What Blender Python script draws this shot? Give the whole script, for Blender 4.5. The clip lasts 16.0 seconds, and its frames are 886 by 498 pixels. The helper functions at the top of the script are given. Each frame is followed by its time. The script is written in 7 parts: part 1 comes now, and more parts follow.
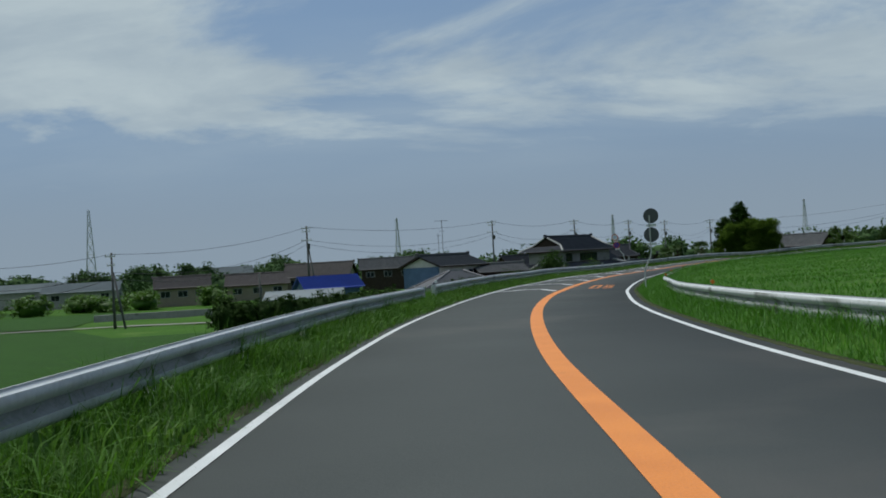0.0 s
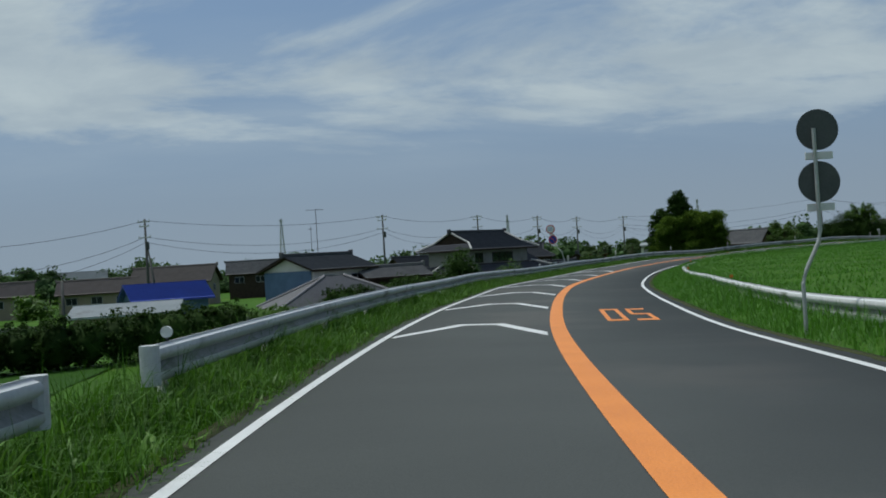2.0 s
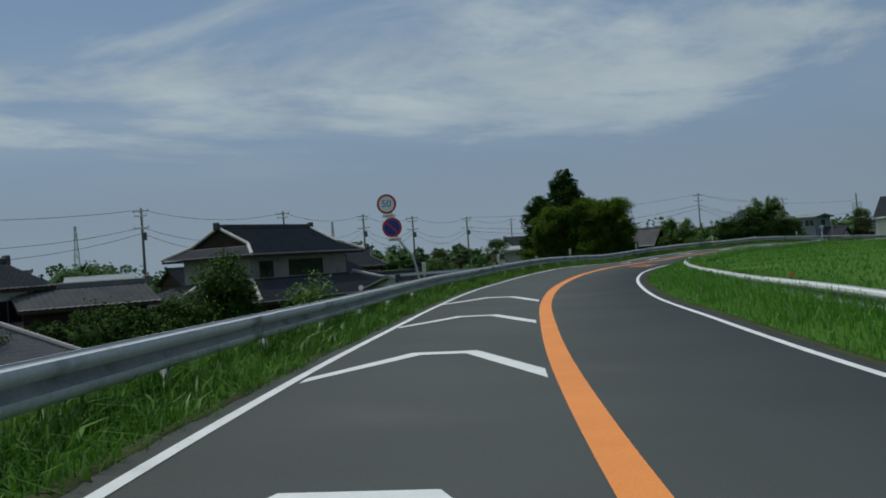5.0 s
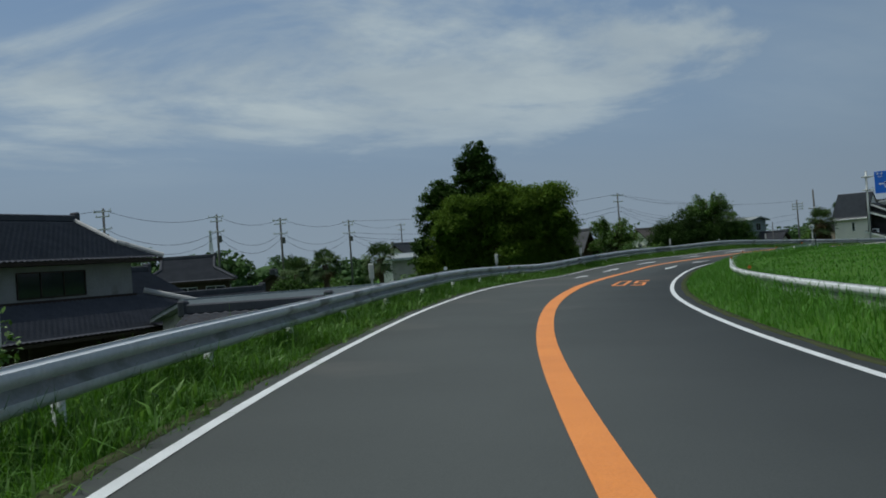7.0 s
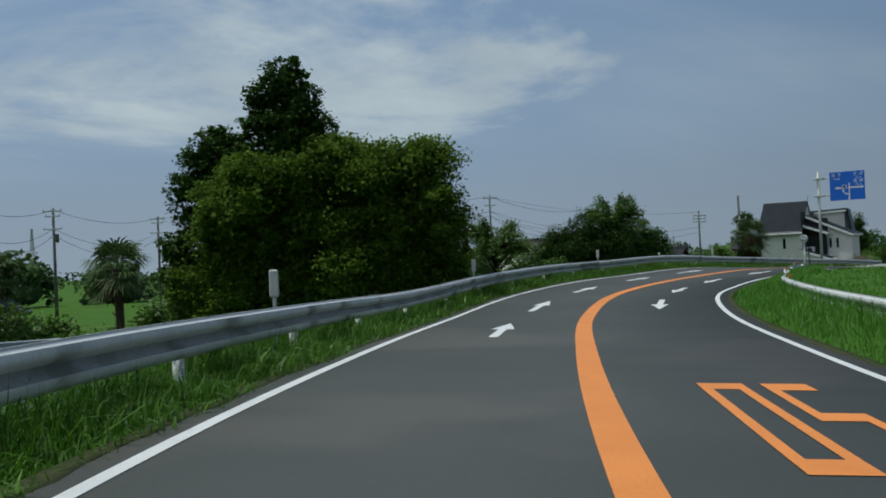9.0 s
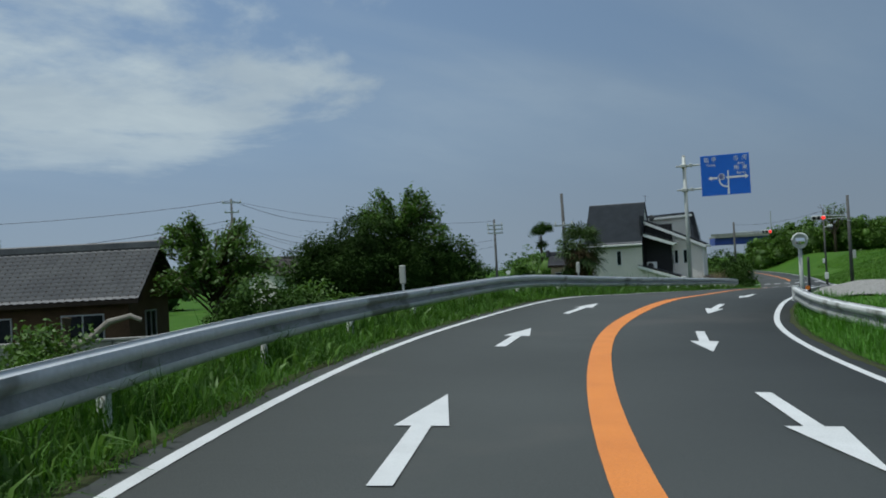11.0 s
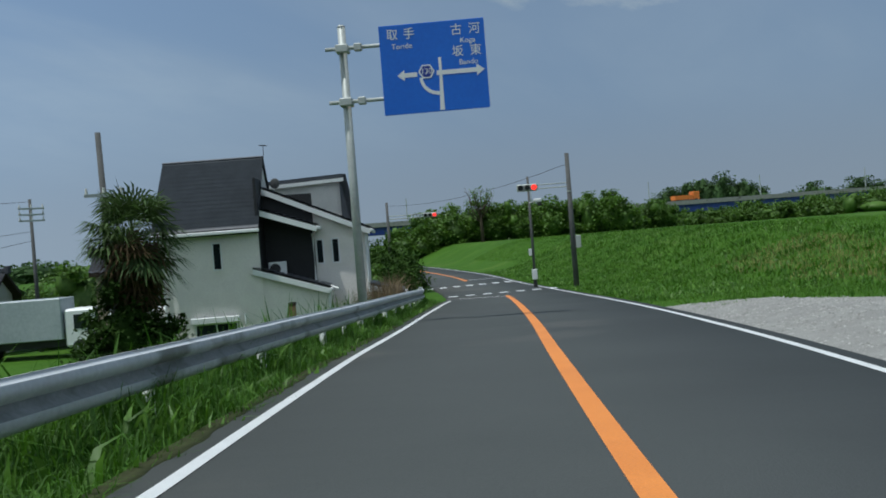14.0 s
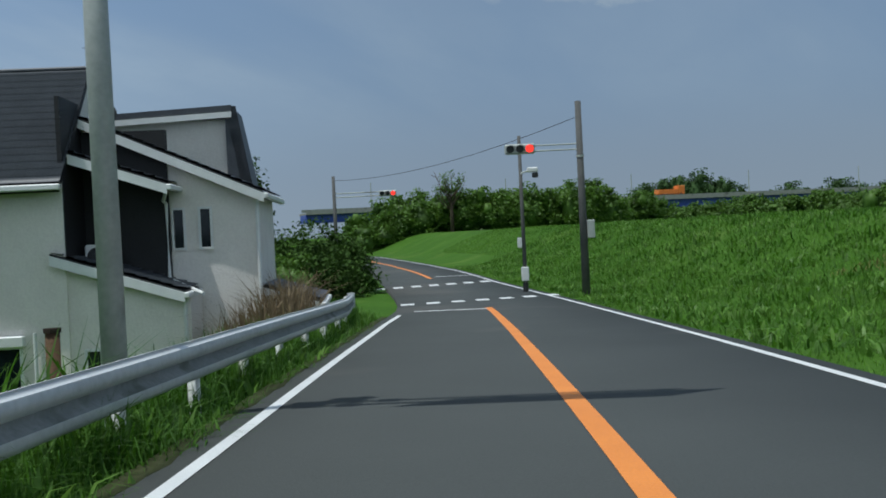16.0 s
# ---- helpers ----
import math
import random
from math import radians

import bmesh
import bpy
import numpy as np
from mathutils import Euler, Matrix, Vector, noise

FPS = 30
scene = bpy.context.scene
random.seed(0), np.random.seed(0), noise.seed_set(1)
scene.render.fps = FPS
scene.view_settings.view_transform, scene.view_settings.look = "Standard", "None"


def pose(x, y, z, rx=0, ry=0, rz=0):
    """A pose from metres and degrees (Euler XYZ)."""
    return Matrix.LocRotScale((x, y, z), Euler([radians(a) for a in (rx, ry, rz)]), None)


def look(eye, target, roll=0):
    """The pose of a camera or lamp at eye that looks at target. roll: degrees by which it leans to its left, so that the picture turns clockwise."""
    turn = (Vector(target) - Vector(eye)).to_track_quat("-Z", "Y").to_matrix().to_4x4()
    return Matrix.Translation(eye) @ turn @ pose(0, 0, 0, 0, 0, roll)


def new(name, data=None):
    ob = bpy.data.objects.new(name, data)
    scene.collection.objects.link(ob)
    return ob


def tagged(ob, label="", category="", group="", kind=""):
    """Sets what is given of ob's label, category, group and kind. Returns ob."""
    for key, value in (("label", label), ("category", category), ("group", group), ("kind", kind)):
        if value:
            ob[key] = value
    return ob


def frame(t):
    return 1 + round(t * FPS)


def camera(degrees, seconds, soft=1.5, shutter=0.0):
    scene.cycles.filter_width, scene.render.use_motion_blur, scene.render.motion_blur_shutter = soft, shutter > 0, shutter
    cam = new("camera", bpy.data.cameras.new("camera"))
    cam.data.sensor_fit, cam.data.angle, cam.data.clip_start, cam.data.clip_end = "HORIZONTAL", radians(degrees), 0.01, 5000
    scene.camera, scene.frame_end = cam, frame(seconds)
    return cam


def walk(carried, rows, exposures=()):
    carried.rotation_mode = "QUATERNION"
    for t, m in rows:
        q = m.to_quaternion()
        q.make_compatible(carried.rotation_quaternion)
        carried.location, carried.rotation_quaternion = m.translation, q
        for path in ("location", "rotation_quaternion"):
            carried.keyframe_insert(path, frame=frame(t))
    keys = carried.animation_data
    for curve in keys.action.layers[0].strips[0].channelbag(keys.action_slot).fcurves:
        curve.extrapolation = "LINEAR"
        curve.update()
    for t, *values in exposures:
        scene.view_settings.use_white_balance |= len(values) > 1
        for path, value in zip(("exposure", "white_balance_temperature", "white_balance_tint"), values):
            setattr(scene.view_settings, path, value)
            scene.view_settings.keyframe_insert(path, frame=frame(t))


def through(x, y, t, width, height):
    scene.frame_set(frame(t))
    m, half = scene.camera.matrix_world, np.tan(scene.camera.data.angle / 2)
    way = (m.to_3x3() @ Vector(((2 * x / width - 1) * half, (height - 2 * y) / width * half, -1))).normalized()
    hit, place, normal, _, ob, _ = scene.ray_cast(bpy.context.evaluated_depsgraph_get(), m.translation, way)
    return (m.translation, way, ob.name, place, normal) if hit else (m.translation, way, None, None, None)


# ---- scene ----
# The camera: a phone behind the windscreen of a car.
cam = camera(46.0, 16.0, soft=1.8)
PATH = [
    (0, (1.863, 2.711, 4.459), (1.854, 4.711, 4.488), -3.29),
    (0.5, (1.920, 9.641, 4.450), (1.943, 11.641, 4.476), -3.37),
    (1, (2.084, 16.522, 4.437), (2.158, 18.520, 4.459), -3.26),
    (1.5, (2.444, 23.308, 4.396), (2.570, 25.304, 4.417), -3.42),
    (2, (3.018, 30.034, 4.354), (3.218, 32.023, 4.376), -3.58),
    (2.5, (3.843, 36.653, 4.363), (4.107, 38.635, 4.384), -3.80),
    (3, (4.856, 43.116, 4.339), (5.183, 45.089, 4.361), -3.89),
    (3.5, (6.069, 49.599, 4.295), (6.456, 51.561, 4.321), -4.42),
    (6, (14.687, 81.585, 4.215), (15.306, 83.487, 4.236), -3.73),
    (6.5, (16.926, 87.772, 4.205), (17.602, 89.654, 4.232), -4.11),
    (7, (19.324, 93.849, 4.204), (20.048, 95.714, 4.228), -4.13),
    (7.5, (21.852, 99.925, 4.220), (22.621, 101.771, 4.255), -4.12),
    (8, (24.559, 105.907, 4.291), (25.395, 107.724, 4.327), -4.04),
    (8.2, (25.790, 108.296, 4.315), (26.646, 110.104, 4.354), -3.52),
    (10.3, (40.636, 131.954, 4.330), (41.863, 133.532, 4.368), -2.28),
    (10.5, (42.217, 133.979, 4.352), (43.477, 135.532, 4.406), -2.18),
    (11, (46.288, 138.695, 4.438), (47.630, 140.177, 4.483), -3.07),
    (11.5, (50.612, 143.085, 4.498), (52.045, 144.480, 4.532), -3.85),
    (12, (54.981, 146.897, 4.497), (56.516, 148.179, 4.524), -4.88),
    (12.5, (59.216, 150.087, 4.556), (60.842, 151.250, 4.594), -5.16),
    (13, (63.324, 152.754, 4.648), (65.022, 153.809, 4.673), -5.37),
    (13.5, (67.253, 154.966, 4.653), (68.999, 155.942, 4.652), -5.69),
    (14, (71.007, 156.960, 4.598), (72.779, 157.887, 4.587), -4.51),
    (14.5, (74.645, 158.748, 4.514), (76.437, 159.637, 4.504), -3.83),
    (15, (78.128, 160.384, 4.439), (79.925, 161.262, 4.425), -3.47),
    (15.5, (81.519, 162.014, 4.353), (83.317, 162.891, 4.333), -3.08),
    (16, (84.888, 163.616, 4.290), (86.686, 164.491, 4.259), -2.83),
]
walk(cam, [(t, look(eye, target, roll)) for t, eye, target, roll in PATH], exposures=[(0, -0.14, 6150, 4.5), (3, -0.18, 6150, 4.5), (6, -0.33, 6150, 4.5), (8, -0.18, 6150, 4.5), (10.5, -0.08, 6100, 4.5), (12.5, 0.02, 6000, 4.5), (16, 0.12, 6000, 4.5)])

# ---- world, sun and exposure ----
SUN_ELEVATION = radians(72.0)
SUN_TO = Vector((-0.83, 0.55, 0.0)).normalized()
world = bpy.data.worlds.new("sky")
scene.world = world
world.use_nodes = True
wn, wl = world.node_tree.nodes, world.node_tree.links
wn.clear()


def wnode(kind, **values):
    n = wn.new(kind)
    for k, v in values.items():
        n.inputs[k.replace("_", " ")].default_value = v
    return n


w_out = wn.new("ShaderNodeOutputWorld")
w_bg = wnode("ShaderNodeBackground", Strength=0.100)
w_sky = wn.new("ShaderNodeTexSky")
w_sky.sky_type = "NISHITA"
w_sky.sun_disc = False
w_sky.sun_elevation = SUN_ELEVATION
w_sky.sun_rotation = math.atan2(SUN_TO.x, SUN_TO.y)
w_sky.altitude, w_sky.air_density, w_sky.dust_density, w_sky.ozone_density = 20, 1.0, 0.6, 2.0
w_co = wn.new("ShaderNodeTexCoord")
w_sep = wn.new("ShaderNodeSeparateXYZ")
wl.new(w_co.outputs["Generated"], w_sep.inputs[0])


def wmath(op, a, b):
    n = wn.new("ShaderNodeMath")
    n.operation = op
    for slot, v in enumerate((a, b)):
        if isinstance(v, (int, float)):
            n.inputs[slot].default_value = v
        else:
            wl.new(v, n.inputs[slot])
    return n.outputs[0]


# A milky summer haze low down, and torn clouds on a flat layer that thin out to the east.
w_h = wmath("ADD", wmath("MAXIMUM", w_sep.outputs[2], 0.0), 0.22)
w_flat = wn.new("ShaderNodeCombineXYZ")
wl.new(wmath("DIVIDE", w_sep.outputs[0], w_h), w_flat.inputs[0])
wl.new(wmath("DIVIDE", w_sep.outputs[1], w_h), w_flat.inputs[1])


def cloud_noise(place, turn, scale, detail, rough, twist):
    m = wn.new("ShaderNodeMapping")
    m.inputs["Location"].default_value = place
    m.inputs["Rotation"].default_value = (0.0, 0.0, turn)
    m.inputs["Scale"].default_value = scale
    wl.new(w_flat.outputs[0], m.inputs[0])
    n = wnode("ShaderNodeTexNoise", Scale=1.0, Detail=detail, Roughness=rough, Distortion=twist)
    wl.new(m.outputs[0], n.inputs["Vector"])
    return n.outputs[0]


def wrange(value, lo, hi, out_lo, out_hi, ease=True):
    n = wn.new("ShaderNodeMapRange")
    n.interpolation_type = "SMOOTHSTEP" if ease else "LINEAR"
    for k, v in (("From Min", lo), ("From Max", hi), ("To Min", out_lo), ("To Max", out_hi)):
        n.inputs[k].default_value = v
    wl.new(value, n.inputs["Value"])
    return n.outputs[0]


def wmix(factor, a, b):
    n = wn.new("ShaderNodeMix")
    n.data_type = "RGBA"
    wl.new(factor, n.inputs[0])
    for slot, v in ((6, a), (7, b)):
        if isinstance(v, tuple):
            n.inputs[slot].default_value = v
        else:
            wl.new(v, n.inputs[slot])
    return n.outputs[2]


# Brighter, thicker cloud to the north-west, thinning out to a clear east.
w_az = wmath("ARCTAN2", w_sep.outputs[0], w_sep.outputs[1])
w_clear = wmix(wrange(w_sep.outputs[2], 0.0, 0.34, 0.92, 0.45), w_sky.outputs[0], (2.25, 2.97, 4.2, 1))
w_base = wmix(wrange(w_sep.outputs[2], 0.0, 0.14, 0.9, 0.0), w_clear, (2.98, 3.52, 4.15, 1))
w_lift = wmath("SUBTRACT", wrange(w_sep.outputs[2], 0.08, 0.19, -0.10, 0.115), wmath("MULTIPLY", wrange(w_az, 0.40, 0.78, 0.0, 1.0), 0.24))
w_cover = wmath("ADD", cloud_noise((3.1, 1.4, 0.0), 0.35, (0.95, 1.15, 1.0), 10.0, 0.58, 0.45), w_lift)
w_torn = wrange(w_cover, 0.47, 0.61, 0.0, 1.0)
w_veil = wmath("MULTIPLY", wrange(cloud_noise((7.7, 0.4, 0.0), 0.2, (0.5, 1.5, 1.0), 6.0, 0.5, 0.3), 0.36, 0.66, 0.0, 0.35), wrange(w_az, 0.5, 1.3, 1.0, 0.45))
w_mask = wmath("MULTIPLY", wmath("MAXIMUM", w_torn, w_veil), wrange(w_sep.outputs[2], 0.045, 0.16, 0.0, 0.92))
w_tone = wmix(wrange(cloud_noise((1.2, 5.0, 0.0), 0.0, (1.6, 2.4, 1.0), 8.0, 0.6, 0.3), 0.35, 0.66, 0.0, 1.0), (4.2, 4.8, 5.3, 1), (5.45, 6.0, 6.2, 1))
w_all = wmix(w_mask, w_base, w_tone)
w_dim = wn.new("ShaderNodeVectorMath")
w_dim.operation = "SCALE"
wl.new(w_all, w_dim.inputs[0])
wl.new(wrange(w_az, 0.4, 1.2, 1.0, 0.76), w_dim.inputs["Scale"])
wl.new(w_dim.outputs[0], w_bg.inputs[0])
wl.new(w_bg.outputs[0], w_out.inputs[0])

sun = new("sun", bpy.data.lights.new("sun", "SUN"))
sun.data.energy, sun.data.angle, sun.data.color = 2.85, radians(0.6), (1.0, 0.96, 0.9)
SUN_DIR = SUN_TO * math.cos(SUN_ELEVATION) + Vector((0, 0, math.sin(SUN_ELEVATION)))
sun.matrix_world = look(Vector((0, 0, 90)) + SUN_DIR * 10, Vector((0, 0, 90)))


# ---- materials ----
def surface(name, a, b=None, scale=6.0, rough=0.8, bump=0.0, metal=0.0, fine=12.0, island=0.0, each=0.0, dirt=None, dirt_at=0.6, through=0.0):
    """Two tones mixed by noise at two scales, with relief; dirt: a third tone in stains with a shape of their own."""
    m = bpy.data.materials.new(name)
    m.use_nodes = True
    n, l = m.node_tree.nodes, m.node_tree.links
    bsdf = n["Principled BSDF"]
    bsdf.inputs["Roughness"].default_value = rough
    bsdf.inputs["Metallic"].default_value = metal
    bsdf.inputs["Specular IOR Level"].default_value = 0.12 if rough >= 0.75 else 0.4
    b = b or tuple(v * 0.75 for v in a)
    co = n.new("ShaderNodeNewGeometry")
    big, small = n.new("ShaderNodeTexNoise"), n.new("ShaderNodeTexNoise")
    big.inputs["Scale"].default_value, big.inputs["Detail"].default_value = scale, 4
    small.inputs["Scale"].default_value, small.inputs["Detail"].default_value = scale * fine, 3
    for t in (big, small):
        l.new(co.outputs["Position"], t.inputs["Vector"])
    add = n.new("ShaderNodeMath")
    add.operation = "ADD"
    l.new(big.outputs[0], add.inputs[0])
    l.new(small.outputs[0], add.inputs[1])
    spread = n.new("ShaderNodeMapRange")
    spread.inputs["From Min"].default_value, spread.inputs["From Max"].default_value = 0.7, 1.3
    l.new(add.outputs[0], spread.inputs["Value"])
    mix = n.new("ShaderNodeMix")
    mix.data_type = "RGBA"
    l.new(spread.outputs[0], mix.inputs[0])
    mix.inputs[6].default_value, mix.inputs[7].default_value = (*a, 1), (*b, 1)
    colour = mix.outputs[2]
    if dirt:
        spots = n.new("ShaderNodeTexNoise")
        spots.inputs["Scale"].default_value, spots.inputs["Detail"].default_value = scale * 0.6, 8
        l.new(co.outputs["Position"], spots.inputs["Vector"])
        edge = n.new("ShaderNodeMapRange")
        edge.inputs["From Min"].default_value, edge.inputs["From Max"].default_value = dirt_at, dirt_at + 0.08
        l.new(spots.outputs[0], edge.inputs["Value"])
        stain = n.new("ShaderNodeMix")
        stain.data_type = "RGBA"
        l.new(edge.outputs[0], stain.inputs[0])
        l.new(colour, stain.inputs[6])
        stain.inputs[7].default_value = (*dirt, 1)
        colour = stain.outputs[2]
    if island or each:
        hsv = n.new("ShaderNodeHueSaturation")
        vary = n.new("ShaderNodeMapRange")
        k = island or each
        vary.inputs["To Min"].default_value, vary.inputs["To Max"].default_value = 1 - k, 1 + k
        if island:
            l.new(co.outputs["Random Per Island"], vary.inputs["Value"])
        else:
            l.new(n.new("ShaderNodeObjectInfo").outputs["Random"], vary.inputs["Value"])
        l.new(vary.outputs[0], hsv.inputs["Value"])
        l.new(colour, hsv.inputs["Color"])
        colour = hsv.outputs[0]
    l.new(colour, bsdf.inputs["Base Color"])
    if bump:
        bp = n.new("ShaderNodeBump")
        bp.inputs["Strength"].default_value, bp.inputs["Distance"].default_value = min(bump, 1.0), 0.02 * max(bump, 1.0)
        l.new(small.outputs[0], bp.inputs["Height"])
        l.new(bp.outputs[0], bsdf.inputs["Normal"])
    if through:
        out = n["Material Output"]
        tr, both = n.new("ShaderNodeBsdfTranslucent"), n.new("ShaderNodeMixShader")
        l.new(colour, tr.inputs[0])
        both.inputs[0].default_value = through
        l.new(bsdf.outputs[0], both.inputs[1])
        l.new(tr.outputs[0], both.inputs[2])
        l.new(both.outputs[0], out.inputs[0])
    return m


def glow(name, colour, strength):
    m = bpy.data.materials.new(name)
    m.use_nodes = True
    b = m.node_tree.nodes["Principled BSDF"]
    b.inputs["Base Color"].default_value = (*colour, 1)
    b.inputs["Emission Color"].default_value = (*colour, 1)
    b.inputs["Emission Strength"].default_value = strength
    return m


ASPHALT = surface("asphalt", (0.080, 0.086, 0.083), (0.062, 0.067, 0.065), 0.35, 0.75, 0.2, fine=160.0, dirt=(0.091, 0.092, 0.087), dirt_at=0.56)
LINE_WHITE = surface("white_road_paint", (0.72, 0.73, 0.72), (0.58, 0.59, 0.58), 2.0, 0.6, 0.3, fine=30.0, dirt=(0.42, 0.43, 0.43), dirt_at=0.68)
LINE_ORANGE = surface("orange_road_paint", (0.78, 0.27, 0.05), (0.66, 0.215, 0.04), 1.5, 0.6, 0.3, fine=30.0, dirt=(0.40, 0.17, 0.06), dirt_at=0.68)
SOIL = surface("earth", (0.058, 0.064, 0.028), (0.038, 0.046, 0.019), 1.2, 0.95, 0.6)
GRAVEL = surface("gravel", (0.33, 0.327, 0.305), (0.25, 0.244, 0.23), 2.0, 0.95, 1.0, fine=25.0)
STONE = surface("gravel_stone", (0.36, 0.355, 0.335), (0.26, 0.255, 0.24), 3.0, 0.95, 0.4, island=0.3)
GRASS_GROUND = surface("grass_ground", (0.037, 0.096, 0.008), (0.058, 0.134, 0.012), 0.25, 0.9, 1.0, fine=30.0, dirt=(0.085, 0.150, 0.024), dirt_at=0.6)
BLADE = surface("grass_blade", (0.044, 0.122, 0.007), (0.082, 0.195, 0.013), 0.4, 0.7, island=0.3, through=0.4)
BLADE_LEVEE = surface("levee_grass_blade", (0.062, 0.160, 0.012), (0.130, 0.265, 0.028), 0.14, 0.7, island=0.3, through=0.4)
BLADE_LUSH = surface("lush_grass_blade", (0.064, 0.185, 0.013), (0.095, 0.245, 0.019), 0.3, 0.6, island=0.3, through=0.35)
BLADE_WEED = surface("verge_weed_leaf", (0.085, 0.20, 0.018), (0.15, 0.27, 0.045), 0.7, 0.5, island=0.35, through=0.35)
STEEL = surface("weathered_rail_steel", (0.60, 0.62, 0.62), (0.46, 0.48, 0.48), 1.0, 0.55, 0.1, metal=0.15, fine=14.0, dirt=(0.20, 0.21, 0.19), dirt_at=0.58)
# Darker tone for the hollow between the beam's two waves.
STEEL_DARK = surface("dark_rail_steel", (0.25, 0.26, 0.25), (0.16, 0.17, 0.16), 2.0, 0.7, 0.1, fine=10.0, dirt=(0.11, 0.12, 0.10), dirt_at=0.56)
# Sun on the beam's top, put into the colour as a paler steel.
STEEL_LIT = surface("sunlit_rail_steel", (0.80, 0.81, 0.81), (0.68, 0.69, 0.69), 1.5, 0.5, 0.1, metal=0.1, fine=14.0, dirt=(0.30, 0.30, 0.28), dirt_at=0.64)
STEEL_PALE = surface("pale_rail_steel", (0.72, 0.73, 0.71), (0.56, 0.57, 0.55), 1.0, 0.6, 0.1, fine=14.0, dirt=(0.16, 0.16, 0.13), dirt_at=0.57)
POST_WHITE = surface("white_painted_post", (0.78, 0.79, 0.77), (0.62, 0.63, 0.61), 4.0, 0.5, 0.1, dirt=(0.35, 0.33, 0.28), dirt_at=0.66)


# ---- building blocks ----
def link(name, bm, material, parent=None, label="", smooth=False):
    me = bpy.data.meshes.new(name)
    bm.to_mesh(me)
    bm.free()
    me.materials.append(material)
    if smooth:
        me.polygons.foreach_set("use_smooth", [True] * len(me.polygons))
    ob = new(name, me)
    if parent is not None:
        ob.parent = parent
    if label:
        ob["label"] = label
    return ob


part = link


def arrays(name, verts, faces, material, parent=None, label="", smooth=False):
    """A mesh from numpy arrays of corners and of faces with one count of corners."""
    me = bpy.data.meshes.new(name)
    verts, faces = np.asarray(verts, np.float32), np.asarray(faces, np.int32)
    used, faces_ = np.unique(faces, return_inverse=True)
    verts, faces = verts[used], faces_.reshape(faces.shape).astype(np.int32)
    k = faces.shape[1]
    me.vertices.add(len(verts))
    me.vertices.foreach_set("co", verts.ravel())
    me.loops.add(faces.size)
    me.loops.foreach_set("vertex_index", faces.ravel())
    me.polygons.add(len(faces))
    me.polygons.foreach_set("loop_start", np.arange(0, faces.size, k, dtype=np.int32))
    if smooth:
        me.polygons.foreach_set("use_smooth", np.ones(len(faces), bool))
    me.update(calc_edges=True)
    me.materials.append(material)
    ob = new(name, me)
    if parent is not None:
        ob.parent = parent
    if label:
        ob["label"] = label
    return ob


def thing(name, at, label, category, group="", turn=0.0, kind=""):
    ob = new(name)
    ob.matrix_basis = pose(*at, 0, 0, turn)
    ob.empty_display_size = 0.2
    return tagged(ob, label, category, group, kind)


def box(bm, lo, hi, bevel=0.0):
    lo, hi = Vector(lo), Vector(hi)
    made = bmesh.ops.create_cube(bm, size=1.0, matrix=Matrix.LocRotScale((lo + hi) / 2, None, hi - lo))["verts"]
    if bevel:
        edges = {e for v in made for e in v.link_edges}
        bmesh.ops.bevel(bm, geom=list(edges), offset=bevel, segments=1, affect="EDGES")
    return made


def cyl(bm, a, b, r, r2=None, n=12, caps=True):
    a, b = Vector(a), Vector(b)
    d = b - a
    m = Matrix.Translation((a + b) / 2) @ d.to_track_quat("Z", "Y").to_matrix().to_4x4()
    return bmesh.ops.create_cone(bm, cap_ends=caps, segments=n, radius1=r, radius2=r if r2 is None else r2, depth=d.length, matrix=m)["verts"]


def prism(bm, outline, depth, m=Matrix.Identity(4)):
    """An outline in the x-z plane, drawn out along y by depth."""
    front = [bm.verts.new(m @ Vector((x, 0, z))) for x, z in outline]
    back = [bm.verts.new(m @ Vector((x, depth, z))) for x, z in outline]
    bm.faces.new(front)
    bm.faces.new(back[::-1])
    for i in range(len(outline)):
        j = (i + 1) % len(outline)
        bm.faces.new((front[j], front[i], back[i], back[j]))


def tube(bm, points, r, n=6):
    """A bent pipe through points."""
    rings = []
    pts = [Vector(p) for p in points]
    for i, p in enumerate(pts):
        d = (pts[min(i + 1, len(pts) - 1)] - pts[max(i - 1, 0)]).normalized()
        side = d.cross(Vector((0, 0, 1)))
        side = side.normalized() if side.length > 0.05 else Vector((1, 0, 0))
        up = side.cross(d)
        rr = r[i] if isinstance(r, (list, tuple)) else r
        rings.append([bm.verts.new(p + side * rr * math.cos(a) + up * rr * math.sin(a)) for a in (2 * math.pi * k / n for k in range(n))])
    for u, v in zip(rings, rings[1:]):
        for k in range(n):
            bm.faces.new((u[k], u[(k + 1) % n], v[(k + 1) % n], v[k]))
    bm.faces.new(rings[0][::-1])
    bm.faces.new(rings[-1])


def fresh(*shapes):
    bm = bmesh.new()
    for fn, *args in shapes:
        fn(bm, *args)
    return bm


